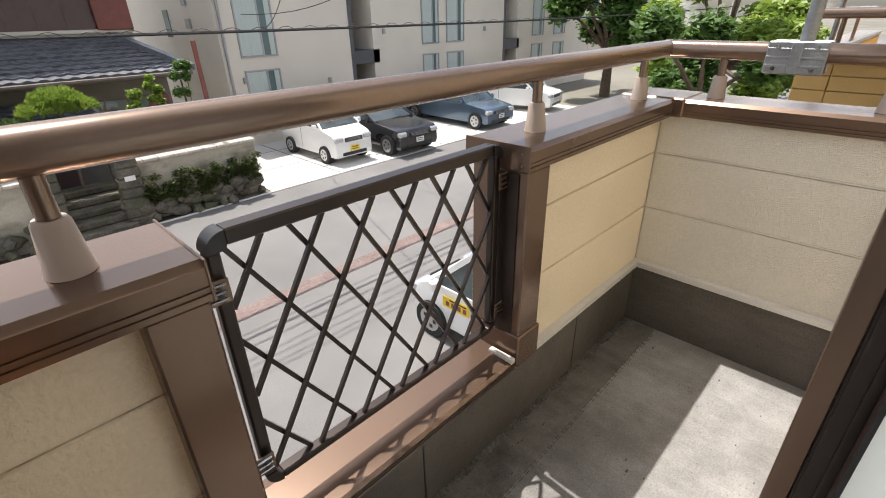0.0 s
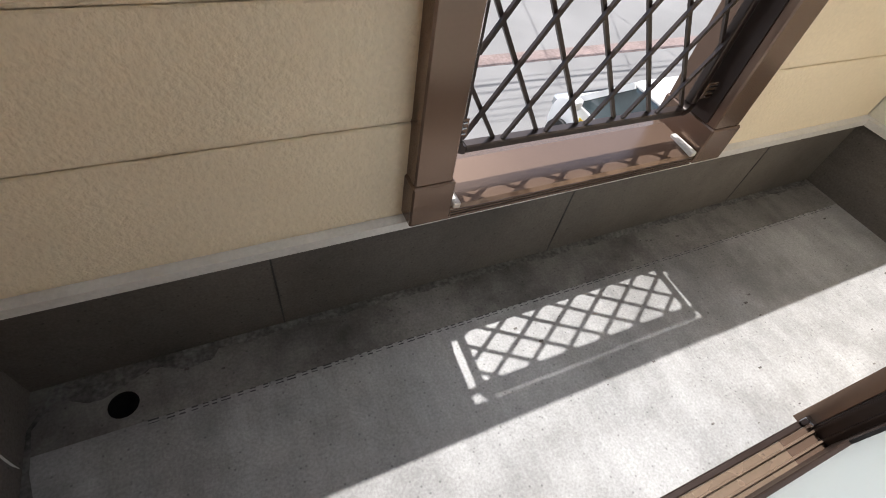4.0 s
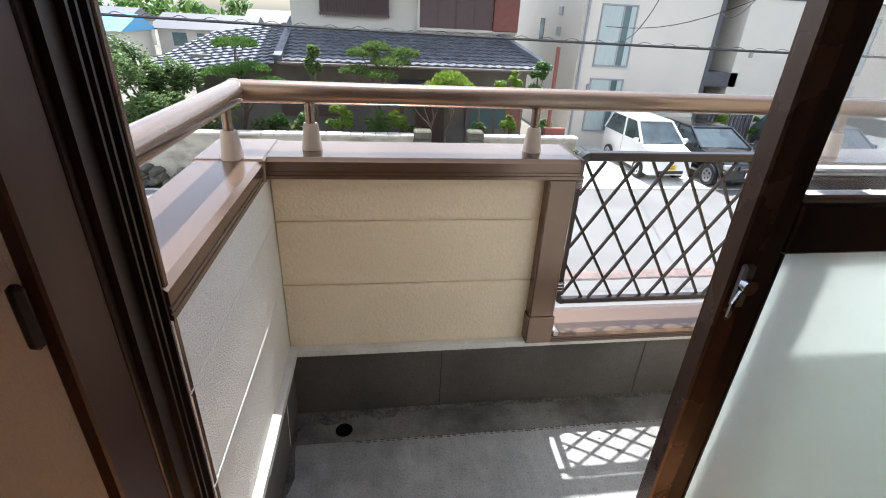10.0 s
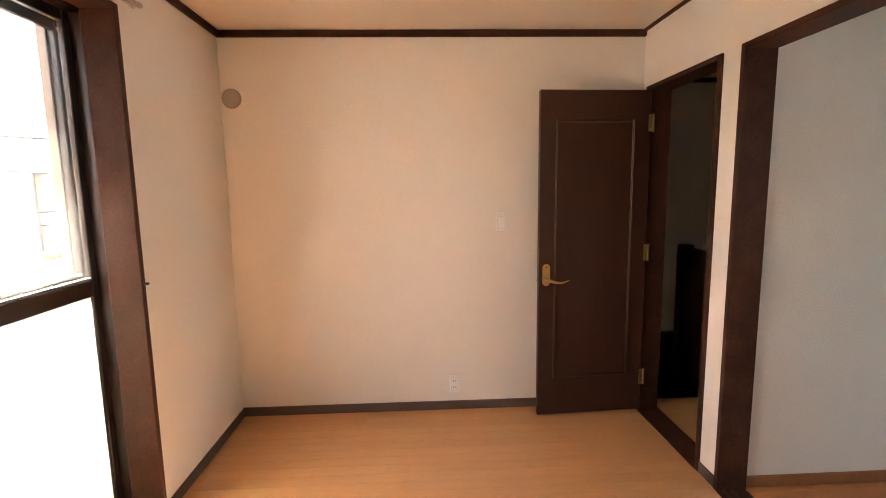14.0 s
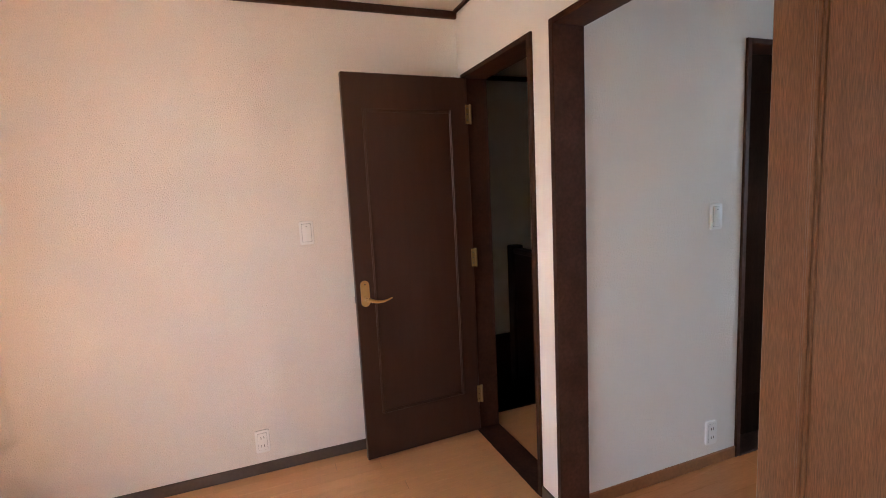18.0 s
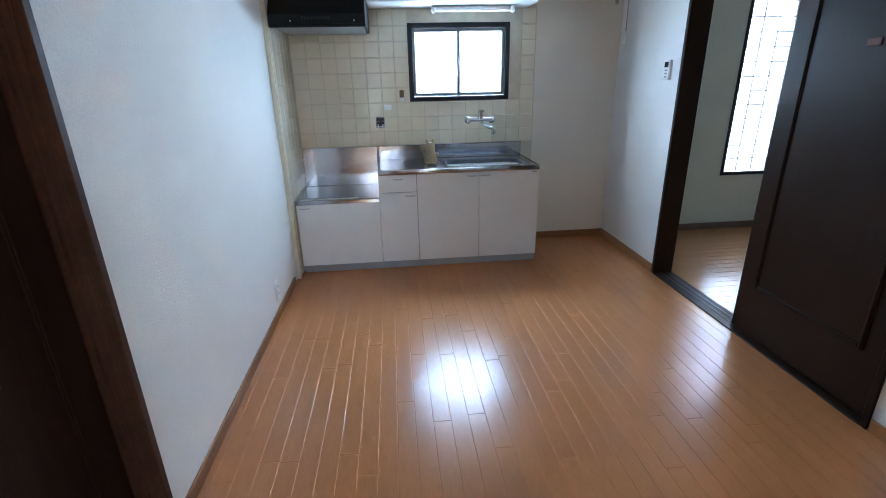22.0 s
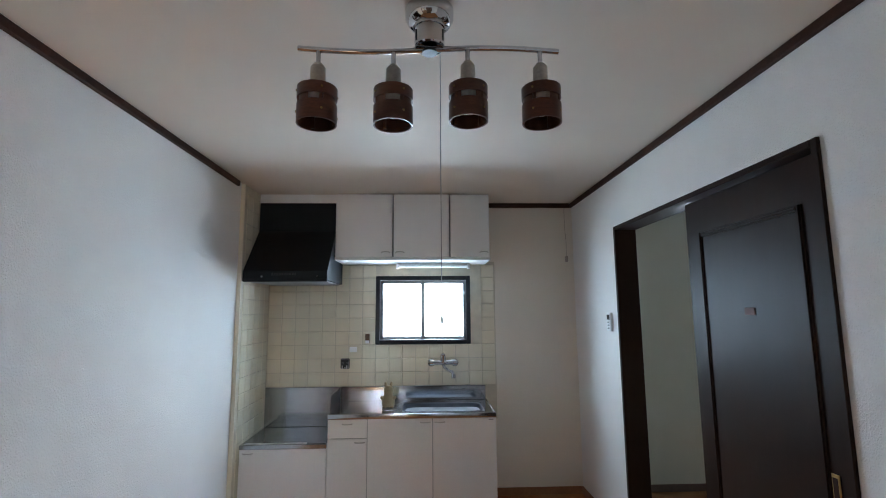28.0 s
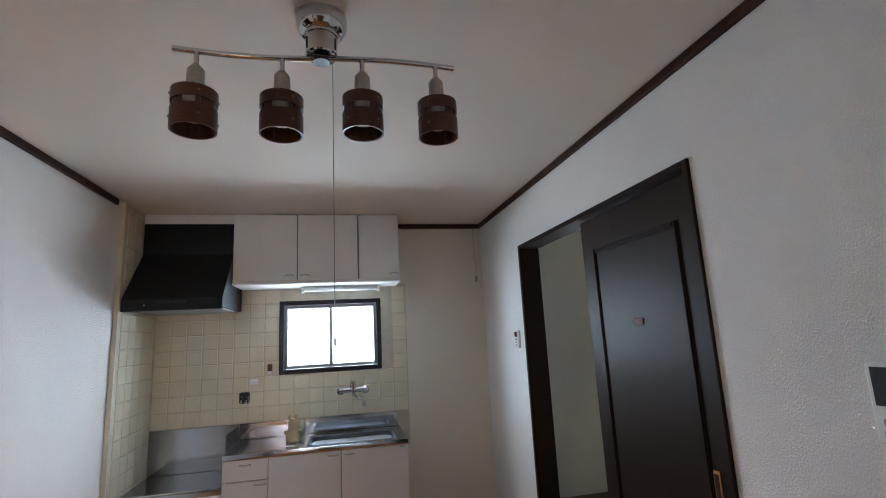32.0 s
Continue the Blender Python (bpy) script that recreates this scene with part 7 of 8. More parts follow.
rng = random.Random(77)
left = [(rng.uniform(-0.95, 0.85), rng.uniform(-0.6, 0.6), rng.uniform(0.9, 3.0), rng.uniform(0.45, 0.7), rng.uniform(0.4, 0.6), rng.uniform(0.45, 0.75)) for _ in range(24)]
tree("garden_tree", "leafy green tree in the garden corner", (-5.4, 13.3, GZ), 2.6, left, M_LEAFD, 4, 1300, 0.055, 0.10)


def tuft_pad(bm, centre, radii, tufts, length, rng):
    """A pad of upright needle tufts on a flattened dome."""
    c = Vector(centre)
    for _ in range(tufts):
        a, q = rng.uniform(0, 6.283), math.sqrt(rng.random())
        dome = math.sqrt(max(0.0, 1 - q * q))
        p = c + Vector((math.cos(a) * q * radii[0], math.sin(a) * q * radii[1], radii[2] * (dome * rng.uniform(0.2, 1.0) - 0.25 * rng.random())))
        lean = Vector((math.cos(a) * q * 0.8, math.sin(a) * q * 0.8, 1.0))
        for k in range(7):
            d = (lean + Vector((rng.uniform(-0.8, 0.8), rng.uniform(-0.8, 0.8), rng.uniform(-0.5, 0.5)))).normalized() * length * rng.uniform(0.7, 1.3)
            w = d.cross(Vector((rng.uniform(-1, 1), rng.uniform(-1, 1), 0.3))).normalized() * length * 0.13
            bm.faces.new([bm.verts.new(v) for v in (p - w, p + w, p + d + w * 0.3, p + d - w * 0.3)])


def pruned_tree(name, label, base, pads, seed, mat_=None, trunk=0.07, tufts=340, length=0.085, cat="tree"):
    """A crooked trunk with a limb under each pad; pads: (x, y, z, rx, rz) in the world."""
    rng = random.Random(seed)
    t = thing(name, base, label, cat)
    b = Vector(base)
    top = max(p[2] for p in pads)
    tb, crown = bmesh.new(), bmesh.new()
    line = [b + Vector((0.10 * math.sin(k * 1.7 + seed), 0.06 * math.cos(k * 2.1), (top - b.z - 0.1) * k / 6)) for k in range(7)]
    for k in range(6):
        rod(tb, line[k], line[k + 1], trunk * (1 - k * 0.12), 7, trunk * (1 - (k + 1) * 0.12))
    for x, y, z, rx, rz in pads:
        c = Vector((x, y, z))
        k = min(6, max(1, int(6 * (z - b.z) / (top - b.z + 0.01)) - 1))
        mid = line[k].lerp(c, 0.55) + Vector((0, 0, 0.08))
        rod(tb, line[k], mid, trunk * 0.42, 6, trunk * 0.3)
        rod(tb, mid, c, trunk * 0.3, 5, trunk * 0.14)
        tuft_pad(crown, (x, y, z), (rx, rx * 0.85, rz), int(tufts * rx / 0.4), length, rng)
    part("trunk", tb, M_BARK, t, soft=True)
    part("crown", crown, mat_ or M_PINE, t)
    return t


pruned_tree("garden_pine", "cloud-pruned garden pine with bright needle pads", (0.40, 13.5, GZ), [(-0.10, 13.5, 0.30, 0.38, 0.2), (0.65, 13.4, 0.12, 0.5, 0.22), (1.02, 13.5, 0.33, 0.38, 0.2), (-0.28, 13.4, -0.12, 0.40, 0.18), (0.27, 13.6, 0.45, 0.36, 0.2), (0.40, 13.2, -0.2, 0.40, 0.16)], 5, tufts=460)
pruned_tree("garden_pine", "low spreading garden pine beside the porch", (1.75, 13.3, GZ), [(1.40, 13.3, -0.70, 0.46, 0.16), (2.1, 13.3, -0.75, 0.34, 0.15), (0.95, 13.3, -0.78, 0.34, 0.14)], 6, trunk=0.05)
pruned_tree("garden_bush", "round clipped pine bush", (2.25, 13.3, GZ), [(2.25, 13.3, -0.28, 0.46, 0.30), (1.95, 13.2, -0.45, 0.40, 0.24), (2.55, 13.25, -0.45, 0.38, 0.26)], 7, M_LEAFY, trunk=0.05, tufts=420, cat="bush")
pruned_tree("garden_tree", "leafy dark green garden tree with layered pads", (-3.3, 13.6, GZ), [(-3.3, 13.5, 0.42, 0.55, 0.22), (-3.0, 13.4, -0.15, 0.5, 0.22), (-3.7, 13.5, -0.3, 0.5, 0.22), (-3.1, 13.3, -0.7, 0.55, 0.25), (-2.5, 13.4, -0.5, 0.4, 0.2)], 8, M_LEAF)
for x, z, r, h, m, seed in ((3.62, -0.30, 0.22, 0.30, M_LEAFY, 9), (4.08, -0.24, 0.25, 0.30, M_LEAFY, 10), (4.74, -0.08, 0.32, 0.38, M_LEAF, 11), (-1.35, 0.05, 0.24, 0.42, M_PINE, 12), (13.2, -1.5, 0.4, 0.35, M_LEAFY, 14), (14.6, -1.9, 0.3, 0.3, M_LEAF, 19)):
    y = 13.3 if x < 10 else 16.4
    rg = random.Random(seed)
    t = thing("garden_shrub", (x, y, GZ), "upright light green garden shrub", "shrub", group="garden shrubs")
    tb, lf = bmesh.new(), bmesh.new()
    for k in range(3):
        rod(tb, (x + 0.03 * k, y, GZ), (x + rg.uniform(-r, r) * 0.5, y + rg.uniform(-0.1, 0.1), z), 0.022, 6, 0.01)
    for k in range(7):
        leaf_cloud(lf, (x + rg.uniform(-r, r) * 0.6, y + rg.uniform(-r, r) * 0.5, z + rg.uniform(-h, h)), (r * 0.55, r * 0.5, h * 0.45), 190, 0.055, rg)
    part("stem", tb, M_BARK, t, soft=True)
    part("crown", lf, m, t)
for x, z, r, m, seed in ((3.95, -1.25, 0.34, M_LEAFY, 21), (0.25, -1.30, 0.42, M_PINE, 22), (0.85, -1.28, 0.38, M_LEAFY, 23), (-0.75, -1.22, 0.42, M_LEAFY, 24), (-1.6, -1.30, 0.38, M_LEAF, 25), (-2.4, -1.40, 0.36, M_LEAF, 26), (-3.6, -1.10, 0.46, M_LEAFY, 28), (-4.4, -1.4, 0.6, M_LEAF, 29), (3.1, -1.45, 0.24, M_PINE, 30), (5.1, -1.35, 0.3, M_LEAF, 31)):
    rg = random.Random(seed)
    t = thing("garden_bush", (x, 13.1, GZ), "leafy garden bush behind the wall", "bush", group="garden bushes")
    tb, lf = bmesh.new(), bmesh.new()
    for k in range(3):
        rod(tb, (x + 0.04 * k, 13.1, GZ), (x + rg.uniform(-r, r) * 0.4, 13.1, z - r * 0.2), 0.025, 6, 0.012)
    for k in range(10):
        leaf_cloud(lf, (x + rg.uniform(-r, r) * 0.6, 13.1 + rg.uniform(-r, r) * 0.5, z + rg.uniform(-r, r) * 0.55), (r * 0.45, r * 0.4, r * 0.35), 230, 0.05, rg)
    part("stem", tb, M_BARK, t, soft=True)
    part("crown", lf, m, t)
# a bare twisted tree
bt = thing("bare_tree", (3.2, 13.4, GZ), "bare twisted grey garden tree", "tree")
tb = bmesh.new()
rg = random.Random(44)
rod(tb, (3.2, 13.4, GZ), (3.15, 13.4, -0.85), 0.045, 7, 0.03)
for k in range(9):
    a = Vector((3.15, 13.4, rg.uniform(-1.0, -0.7)))
    m1 = a + Vector((rg.uniform(-0.22, 0.22), rg.uniform(-0.1, 0.1), rg.uniform(0.1, 0.3)))
    e = m1 + Vector((rg.uniform(-0.22, 0.22), rg.uniform(-0.1, 0.1), rg.uniform(0.05, 0.3)))
    rod(tb, a, m1, 0.022, 6, 0.016)
    rod(tb, m1, e, 0.016, 5, 0.006)
    rod(tb, m1, m1 + Vector((rg.uniform(-0.2, 0.2), 0, rg.uniform(0.0, 0.2))), 0.012, 5, 0.005)
part("trunk", tb, M_BARK, bt, soft=True)
# hedge hanging over the stone base
hb = bmesh.new()
rg = random.Random(17)
for k in range(64):
    leaf_cloud(hb, (3.0 + 2.7 * k / 64 + rg.uniform(-0.08, 0.08), 12.12 + rg.uniform(-0.08, 0.10), GZ + 0.62 + rg.uniform(-0.14, 0.26) * (1.0 if k % 3 else 1.6)), (0.20, 0.14, 0.13), 170, 0.034, rg)
for k in range(20):
    leaf_cloud(hb, (rg.uniform(-6.2, 1.3), 12.9 + rg.uniform(-0.2, 0.2), GZ + rg.uniform(0.8, 1.5)), (0.4, 0.3, 0.25), 200, 0.06, rg)
tagged(solo("hedge", hb, M_HEDGE, "low mossy hedge on the stone base", "hedge"), kind="stuff")

# red pole and meter box at the corner
rp = thing("rusty_pole", (5.13, 13.0, GZ), "rust-red pole with a meter box at the garden corner", "pole")
part("post", rd((5.14, 13.0, GZ), (5.10, 13.0, 0.75), 0.055, 10), M_REDBOX, rp, soft=True)
part("meter_box", bx(4.95, 5.55, 12.75, 12.95, -1.9, -1.35, bev=0.02), M_REDBOX, rp)
for x in (5.08, 5.25, 5.42):
    part("meter", bx(x - 0.05, x + 0.05, 12.735, 12.752, -1.72, -1.58), M_GREYPL, rp)


# parked cars
def car(name, label, paint, at, turn, L, W, H, belt, hood, ws, roof0, roof1, rear, plate, wheel=0.30, hoodz=None, front=0.62):
    """A car in local metres: nose towards -y, wheels on z 0, then set on its place."""
    t = thing(name, (0, 0, 0), label, "car")
    hz = hoodz or belt - 0.12
    y0, y1 = -L / 2, L / 2
    bm = extrude(bmesh.new(), [(y0 + 0.05, 0.22), (y0, 0.38), (y0 + 0.03, hz - 0.16), (y0 + 0.16, hz - 0.03), (y0 + hood, belt), (y1 - 0.06, belt), (y1, belt - 0.12), (y1 - 0.02, 0.36), (y1 - 0.10, 0.22)], "x", -W / 2, W / 2)
    for v in bm.verts:
        f = abs(v.co.y) / (L / 2)
        v.co.x *= 1 - 0.10 * max(0, f - 0.78) / 0.22
    bmesh.ops.bevel(bm, geom=list(bm.edges), offset=0.05, segments=2, affect="EDGES", profile=0.6)
    part("body", bm, paint, t, soft=True)
    bm = extrude(bmesh.new(), [(y0 + ws, belt - 0.03), (y0 + roof0, H - 0.05), (y1 - roof1, H - 0.05), (y1 - rear, belt - 0.03)], "x", -W / 2 + 0.03, W / 2 - 0.03)
    for v in bm.verts:
        if v.co.z > H - 0.2:
            v.co.x *= 0.82
    bmesh.ops.bevel(bm, geom=list(bm.edges), offset=0.04, segments=2, affect="EDGES", profile=0.6)
    part("glasshouse", bm, M_CARGLASS, t, "dark tinted windows")
    rw = (W / 2 - 0.03) * 0.82
    part("roof", bx(-rw - 0.005, rw + 0.005, y0 + roof0 - 0.03, y1 - roof1 + 0.03, H - 0.08, H, bev=0.04, seg=3), paint, t, soft=True)
    for s in (-1, 1):
        lo, hi = s * (W / 2 - 0.032), s * (rw - 0.002)
        mid0, mid1 = y0 + ws + (y1 - rear - y0 - ws) * 0.45, y0 + roof0 + (y1 - roof1 - y0 - roof0) * 0.42
        for a, b in ((y0 + ws, y0 + roof0), (mid0, mid1), (y1 - rear - 0.02, y1 - roof1)):
            part("pillar", bar(bmesh.new(), (lo, a, belt - 0.02), (hi, b, H - 0.05), 0.07, 0.05, up=(1, 0, 0)), paint, t)
        part("door_mirror", bx(s * (W / 2 + 0.02), s * (W / 2 + 0.16), y0 + ws + 0.12, y0 + ws + 0.22, belt - 0.02, belt + 0.12, bev=0.02), paint, t)
        part("headlight", bx(s * (W / 2 - 0.36), s * (W / 2 - 0.06), y0 - 0.004, y0 + 0.16, hz - 0.24, hz - 0.09, bev=0.03), M_HEADL, t, "clear headlamp")
        part("door_handle", bx(s * (W / 2 - 0.002), s * (W / 2 + 0.012), mid0 - 0.22, mid0 - 0.06, belt - 0.16, belt - 0.12), paint, t)
        part("door_seam", bx(s * (W / 2 - 0.003), s * (W / 2 + 0.002), mid0 - 0.006, mid0 + 0.006, 0.35, belt - 0.03), M_BLACKPL, t)
        for y in (y0 + front, y1 - 0.66):
            w = part("wheel", rd((s * (W / 2 - 0.20), y, wheel), (s * (W / 2 + 0.005), y, wheel), wheel, 22), M_TYRE, t, "black tyre", soft=True)
            part("rim", rd((s * (W / 2 + 0.004), y, wheel), (s * (W / 2 + 0.012), y, wheel), wheel * 0.66, 20), M_RIM, w, soft=True)
            for k in range(5):
                an = radians(72 * k)
                part("spoke_gap", bx(s * (W / 2 + 0.011), s * (W / 2 + 0.014), y + wheel * 0.36 * math.cos(an) - 0.03, y + wheel * 0.36 * math.cos(an) + 0.03, wheel + wheel * 0.36 * math.sin(an) - 0.03, wheel + wheel * 0.36 * math.sin(an) + 0.03), M_BLACKPL, w)
    part("grille", bx(-W * 0.22, W * 0.22, y0 - 0.008, y0 + 0.03, hz - 0.25, hz - 0.12, bev=0.01), M_BLACKPL, t)
    for k in range(3):
        part("grille_bar", bx(-W * 0.21, W * 0.21, y0 - 0.014, y0 - 0.006, hz - 0.235 + k * 0.04, hz - 0.225 + k * 0.04), M_CHROME, t)
    part("lower_intake", bx(-W * 0.3, W * 0.3, y0 - 0.006, y0 + 0.03, 0.28, 0.38, bev=0.01), M_BLACKPL, t)
    pn = part("number_plate", bx(-0.165, 0.165, y0 - 0.018, y0 - 0.008, 0.40, 0.56, bev=0.004), plate, t)
    for k, z in enumerate((0.455, 0.515)):
        part("plate_bar", bx(-0.11, 0.11, y0 - 0.020, y0 - 0.0175, z - 0.012, z + 0.012), M_BLACKPL, pn)
    part("wiper", bar(bmesh.new(), (-0.1, y0 + ws - 0.01, belt + 0.0), (0.35, y0 + ws + 0.05, belt + 0.03), 0.012, 0.012), M_BLACKPL, t)
    t.matrix_basis = pose(at[0], at[1], GZ + at[2], 0, 0, turn)
    return t


car("small_van", "white boxy small van parked nose to the street", M_CARW, (8.92, 14.15, 0.02), 0, 3.3, 1.46, 1.62, 1.05, 0.78, 0.66, 1.36, 0.32, 0.08, M_PLATEY, 0.27)
car("sedan", "black sedan parked nose to the street", M_CARK, (10.95, 14.2, 0.02), 0, 4.9, 1.78, 1.45, 0.98, 1.30, 1.25, 2.15, 1.20, 0.65, M_PLATEW, 0.32)
car("station_wagon", "blue-grey station wagon parked nose to the street", M_CARB, (15.6, 14.4, 0.02), 0, 4.7, 1.78, 1.5, 0.95, 1.15, 1.10, 1.80, 0.50, 0.10, M_PLATEW, 0.32)
car("minivan", "white minivan parked at the far end", M_CARW, (19.6, 14.6, 0.02), 12, 4.6, 1.7, 1.6, 0.98, 0.95, 0.90, 1.60, 0.35, 0.08, M_PLATEW, 0.31)
wc2 = car("small_car", "white small car parked nose out under the balcony", M_CARW, (5.13, 3.36, 0.0), 180, 3.3, 1.47, 1.52, 0.90, 0.42, 0.44, 1.10, 0.25, 0.08, M_PLATEY, 0.27, 0.80, 0.40)
car("compact_car", "white compact car in a driveway", M_CARW, (-7.9, 15.0, 0.0), 25, 4.0, 1.69, 1.5, 0.93, 0.90, 0.85, 1.50, 0.35, 0.08, M_PLATEW, 0.30)
sg = thing("yellow_sticker_sign", (4.39, 4.1, GZ + 0.63), "yellow sticker with dark lettering on the small car", "sign")
part("panel", bx(4.386, 4.393, 3.88, 4.34, GZ + 0.63, GZ + 0.79), M_PLATEY, sg)
for k in range(4):
    part("letter_bar", bx(4.383, 4.3865, 3.92 + k * 0.10, 3.98 + k * 0.10, GZ + 0.66, GZ + 0.73), M_REDBOX, sg)
part("letter_line", bx(4.383, 4.3865, 3.92, 4.22, GZ + 0.75, GZ + 0.77), M_BLACKPL, sg)

# block wall on the left
bwall = thing("block_wall", (-9.5, 14.5, GZ), "grey concrete block wall beside the driveway", "wall")
for i in range(10):
    for j in range(6):
        part("block", bx(-11.2 - 0.06 + (j % 2) * 0.0, -11.2 + 0.06, 12.2 + i * 0.4 + (0.2 if j % 2 else 0) + 0.005, 12.595 + i * 0.4 + (0.2 if j % 2 else 0), GZ + j * 0.2, GZ + j * 0.2 + 0.193, bev=0.006), M_GREYPL, bwall)


# neighbouring balcony in ochre siding, beyond the right parapet
nb = thing("neighbour_house", (6.0, -1.2, GZ), "neighbouring house with an ochre sided balcony", "house")
part("wall", bx(4.6, 9.0, -6.0, 0.2, GZ, 3.2), M_ORANGE, nb)
part("balcony_floor", bx(4.74, 8.0, 0.2, 1.14, -0.25, -0.05), M_PARK, nb)
part("balcony_wall", bx(4.622, 4.74, 0.2, 1.26, GZ, 0.90), M_ORANGE, nb)
part("balcony_wall", bx(4.74, 8.0, 1.14, 1.26, GZ, 0.90), M_ORANGE, nb)
for k in range(10):
    z = 0.90 - (k + 1) * 0.090
    for j in range(-1, 3):
        y0_, y1_ = max(0.22, 0.24 + j * 0.42 + (k % 2) * 0.0), min(1.262, 0.655 + j * 0.42)
        if y1_ - y0_ > 0.03:
            part("siding_board", bx(4.60, 4.622, y0_, y1_, z, z + 0.086, bev=0.003), M_ORANGE, nb)
part("balcony_cap", bx(4.52, 8.1, 1.14, 1.34, 0.90, 0.95, bev=0.01), M_ALU, nb)
part("balcony_cap", bx(4.52, 4.74, 0.2, 1.14, 0.90, 0.95, bev=0.01), M_ALU, nb)
part("balcony_rail", rd((4.62, 0.2, 1.16), (4.62, 1.25, 1.16), 0.03, 12), M_RAIL, nb, soft=True)
part("balcony_rail", rd((4.62, 1.25, 1.16), (8.0, 1.25, 1.16), 0.03, 12), M_RAIL, nb, soft=True)
for x, y in ((4.62, 0.5), (4.62, 1.1), (5.6, 1.25), (6.8, 1.25)):
    part("rail_standoff", rd((x, y, 0.95), (x, y, 1.15), 0.014, 8), M_RAIL, nb)
for k, (y, m, w, h) in enumerate(((0.55, M_CLOTHK, 0.26, 0.34), (0.30, M_CLOTHB, 0.24, 0.30), (0.82, M_WHITEPL, 0.16, 0.10))):
    lg = thing("laundry", (5.0, y, 1.2), "dark cloth hanging to dry on the neighbouring balcony" if k < 2 else "white cloth hanging to dry on the neighbouring balcony", "laundry", group="drying laundry")
    bm = bmesh.new()
    rows = 6
    grid = [[bm.verts.new((5.0 + 0.03 * math.sin(i * 2.1 + j), y - w / 2 + w * j / 5 * (1 - 0.1 * i / rows), 1.56 - h * i / rows)) for j in range(6)] for i in range(rows + 1)]
    for i in range(rows):
        for j in range(5):
            bm.faces.new((grid[i][j], grid[i][j + 1], grid[i + 1][j + 1], grid[i + 1][j]))
    bmesh.ops.solidify(bm, geom=bm.faces, thickness=0.012)
    part("cloth", bm, m, lg, soft=True)
    part("peg", bx(4.99, 5.02, y - 0.01, y + 0.01, 1.55, 1.60), M_WHITEPL, lg)
lp = thing("laundry_pole", (5.0, 0.6, 1.58), "grey drying pole on the neighbouring balcony", "pole")
part("tube", rd((5.0, -0.2, 1.59), (5.0, 1.20, 1.59), 0.014, 10), M_GALV, lp, soft=True)
part("arm", rd((5.0, 1.18, 0.9), (5.0, 1.18, 1.62), 0.016, 8), M_GALV, lp, soft=True)

# overhead cables along the street
def cable(x0, z0, x1, z1, r, y=8.5, label="black overhead cable above the street"):
    k = (z1 - z0) / (x1 - x0)
    bm = bmesh.new()
    pts = []
    for i in range(25):
        x = -30 + i * 2.5
        pts.append((x, y, z0 + k * (x - x0) * (1 if abs(x) < 22 else 0.98) + 0.0006 * (x - 4) ** 2))
    tube(bm, pts, r, 5)
    t = thing("overhead_cable", (4, y, z0), label, "cable", group="street cables")
    part("strand", bm, M_CABLE, t)
    return t


cable(1.0, 3.85, 7.3, 4.23, 0.010)
cable(1.0, 3.57, 7.37, 3.62, 0.010)
cable(1.45, 4.22, 7.3, 4.75, 0.010)
cable(2.8, 4.61, 7.36, 5.22, 0.010)
mk = cable(1.02, 2.86, 7.36, 3.08, 0.010)
cable(1.02, 2.80, 7.36, 3.00, 0.006)
for k in range(14):
    x = -6 + k * 1.15
    zc = 2.78 + 0.034 * (x - 1.0) + 0.0006 * (x - 4) ** 2
    for dx in (-0.045, 0.045):
        part("spacer", bar(bmesh.new(), (x, 8.5, zc), (x + dx, 8.5, zc + 0.085), 0.010, 0.010, up=(0, 1, 0)), M_CABLE, mk)
cable(1.04, 2.30, 7.35, 2.58, 0.026, label="thick black overhead cable above the street")
cable(1.04, 2.36, 7.35, 2.63, 0.008)
cable(2.95, 2.05, 7.34, 2.14, 0.010)
sp = cable(1.10, 1.03, 7.31, 0.99, 0.022, label="thick black overhead cable wound with wire")
hel = bmesh.new()
tube(hel, [(-12 + i * 0.04, 8.5 + 0.035 * math.cos(i * 0.55), 1.03 - 0.0064 * (-12 + i * 0.04 - 1.1) + 0.0006 * (-16 + i * 0.04) ** 2 + 0.035 * math.sin(i * 0.55) + 0.02) for i in range(650)], 0.005, 4)
part("winding", hel, M_CABLE, sp)
for a, b in (((5.7, 8.5, 3.35), (9.0, 17.0, 0.9)), ((8.8, 8.5, 2.7), (8.2, 17.0, 1.3)), ((9.4, 8.5, 3.6), (30, 14, 3.9)), ((7.4, 8.5, 2.6), (12.4, 17.0, 1.9))):
    t = thing("service_cable", b, "thin service cable to the apartment building", "cable", group="street cables")
    A, B = Vector(a), Vector(b)
    bm = tube(bmesh.new(), [A.lerp(B, i / 12) - Vector((0, 0, 0.5 * math.sin(math.pi * i / 12))) for i in range(13)], 0.010, 5)
    part("strand", bm, M_CABLE, t)
up_ = thing("utility_pole", (30.0, 8.6, GZ), "grey concrete utility pole with crossarms", "utility pole")
part("pole", rd((30.0, 8.6, GZ), (30.0, 8.6, 7.5), 0.16, 14, 0.11), M_PARK, up_, soft=True)
for z in (5.2, 6.2, 7.0):
    part("crossarm", bx(29.1, 30.9, 8.42, 8.5, z, z + 0.1), M_GALV, up_)

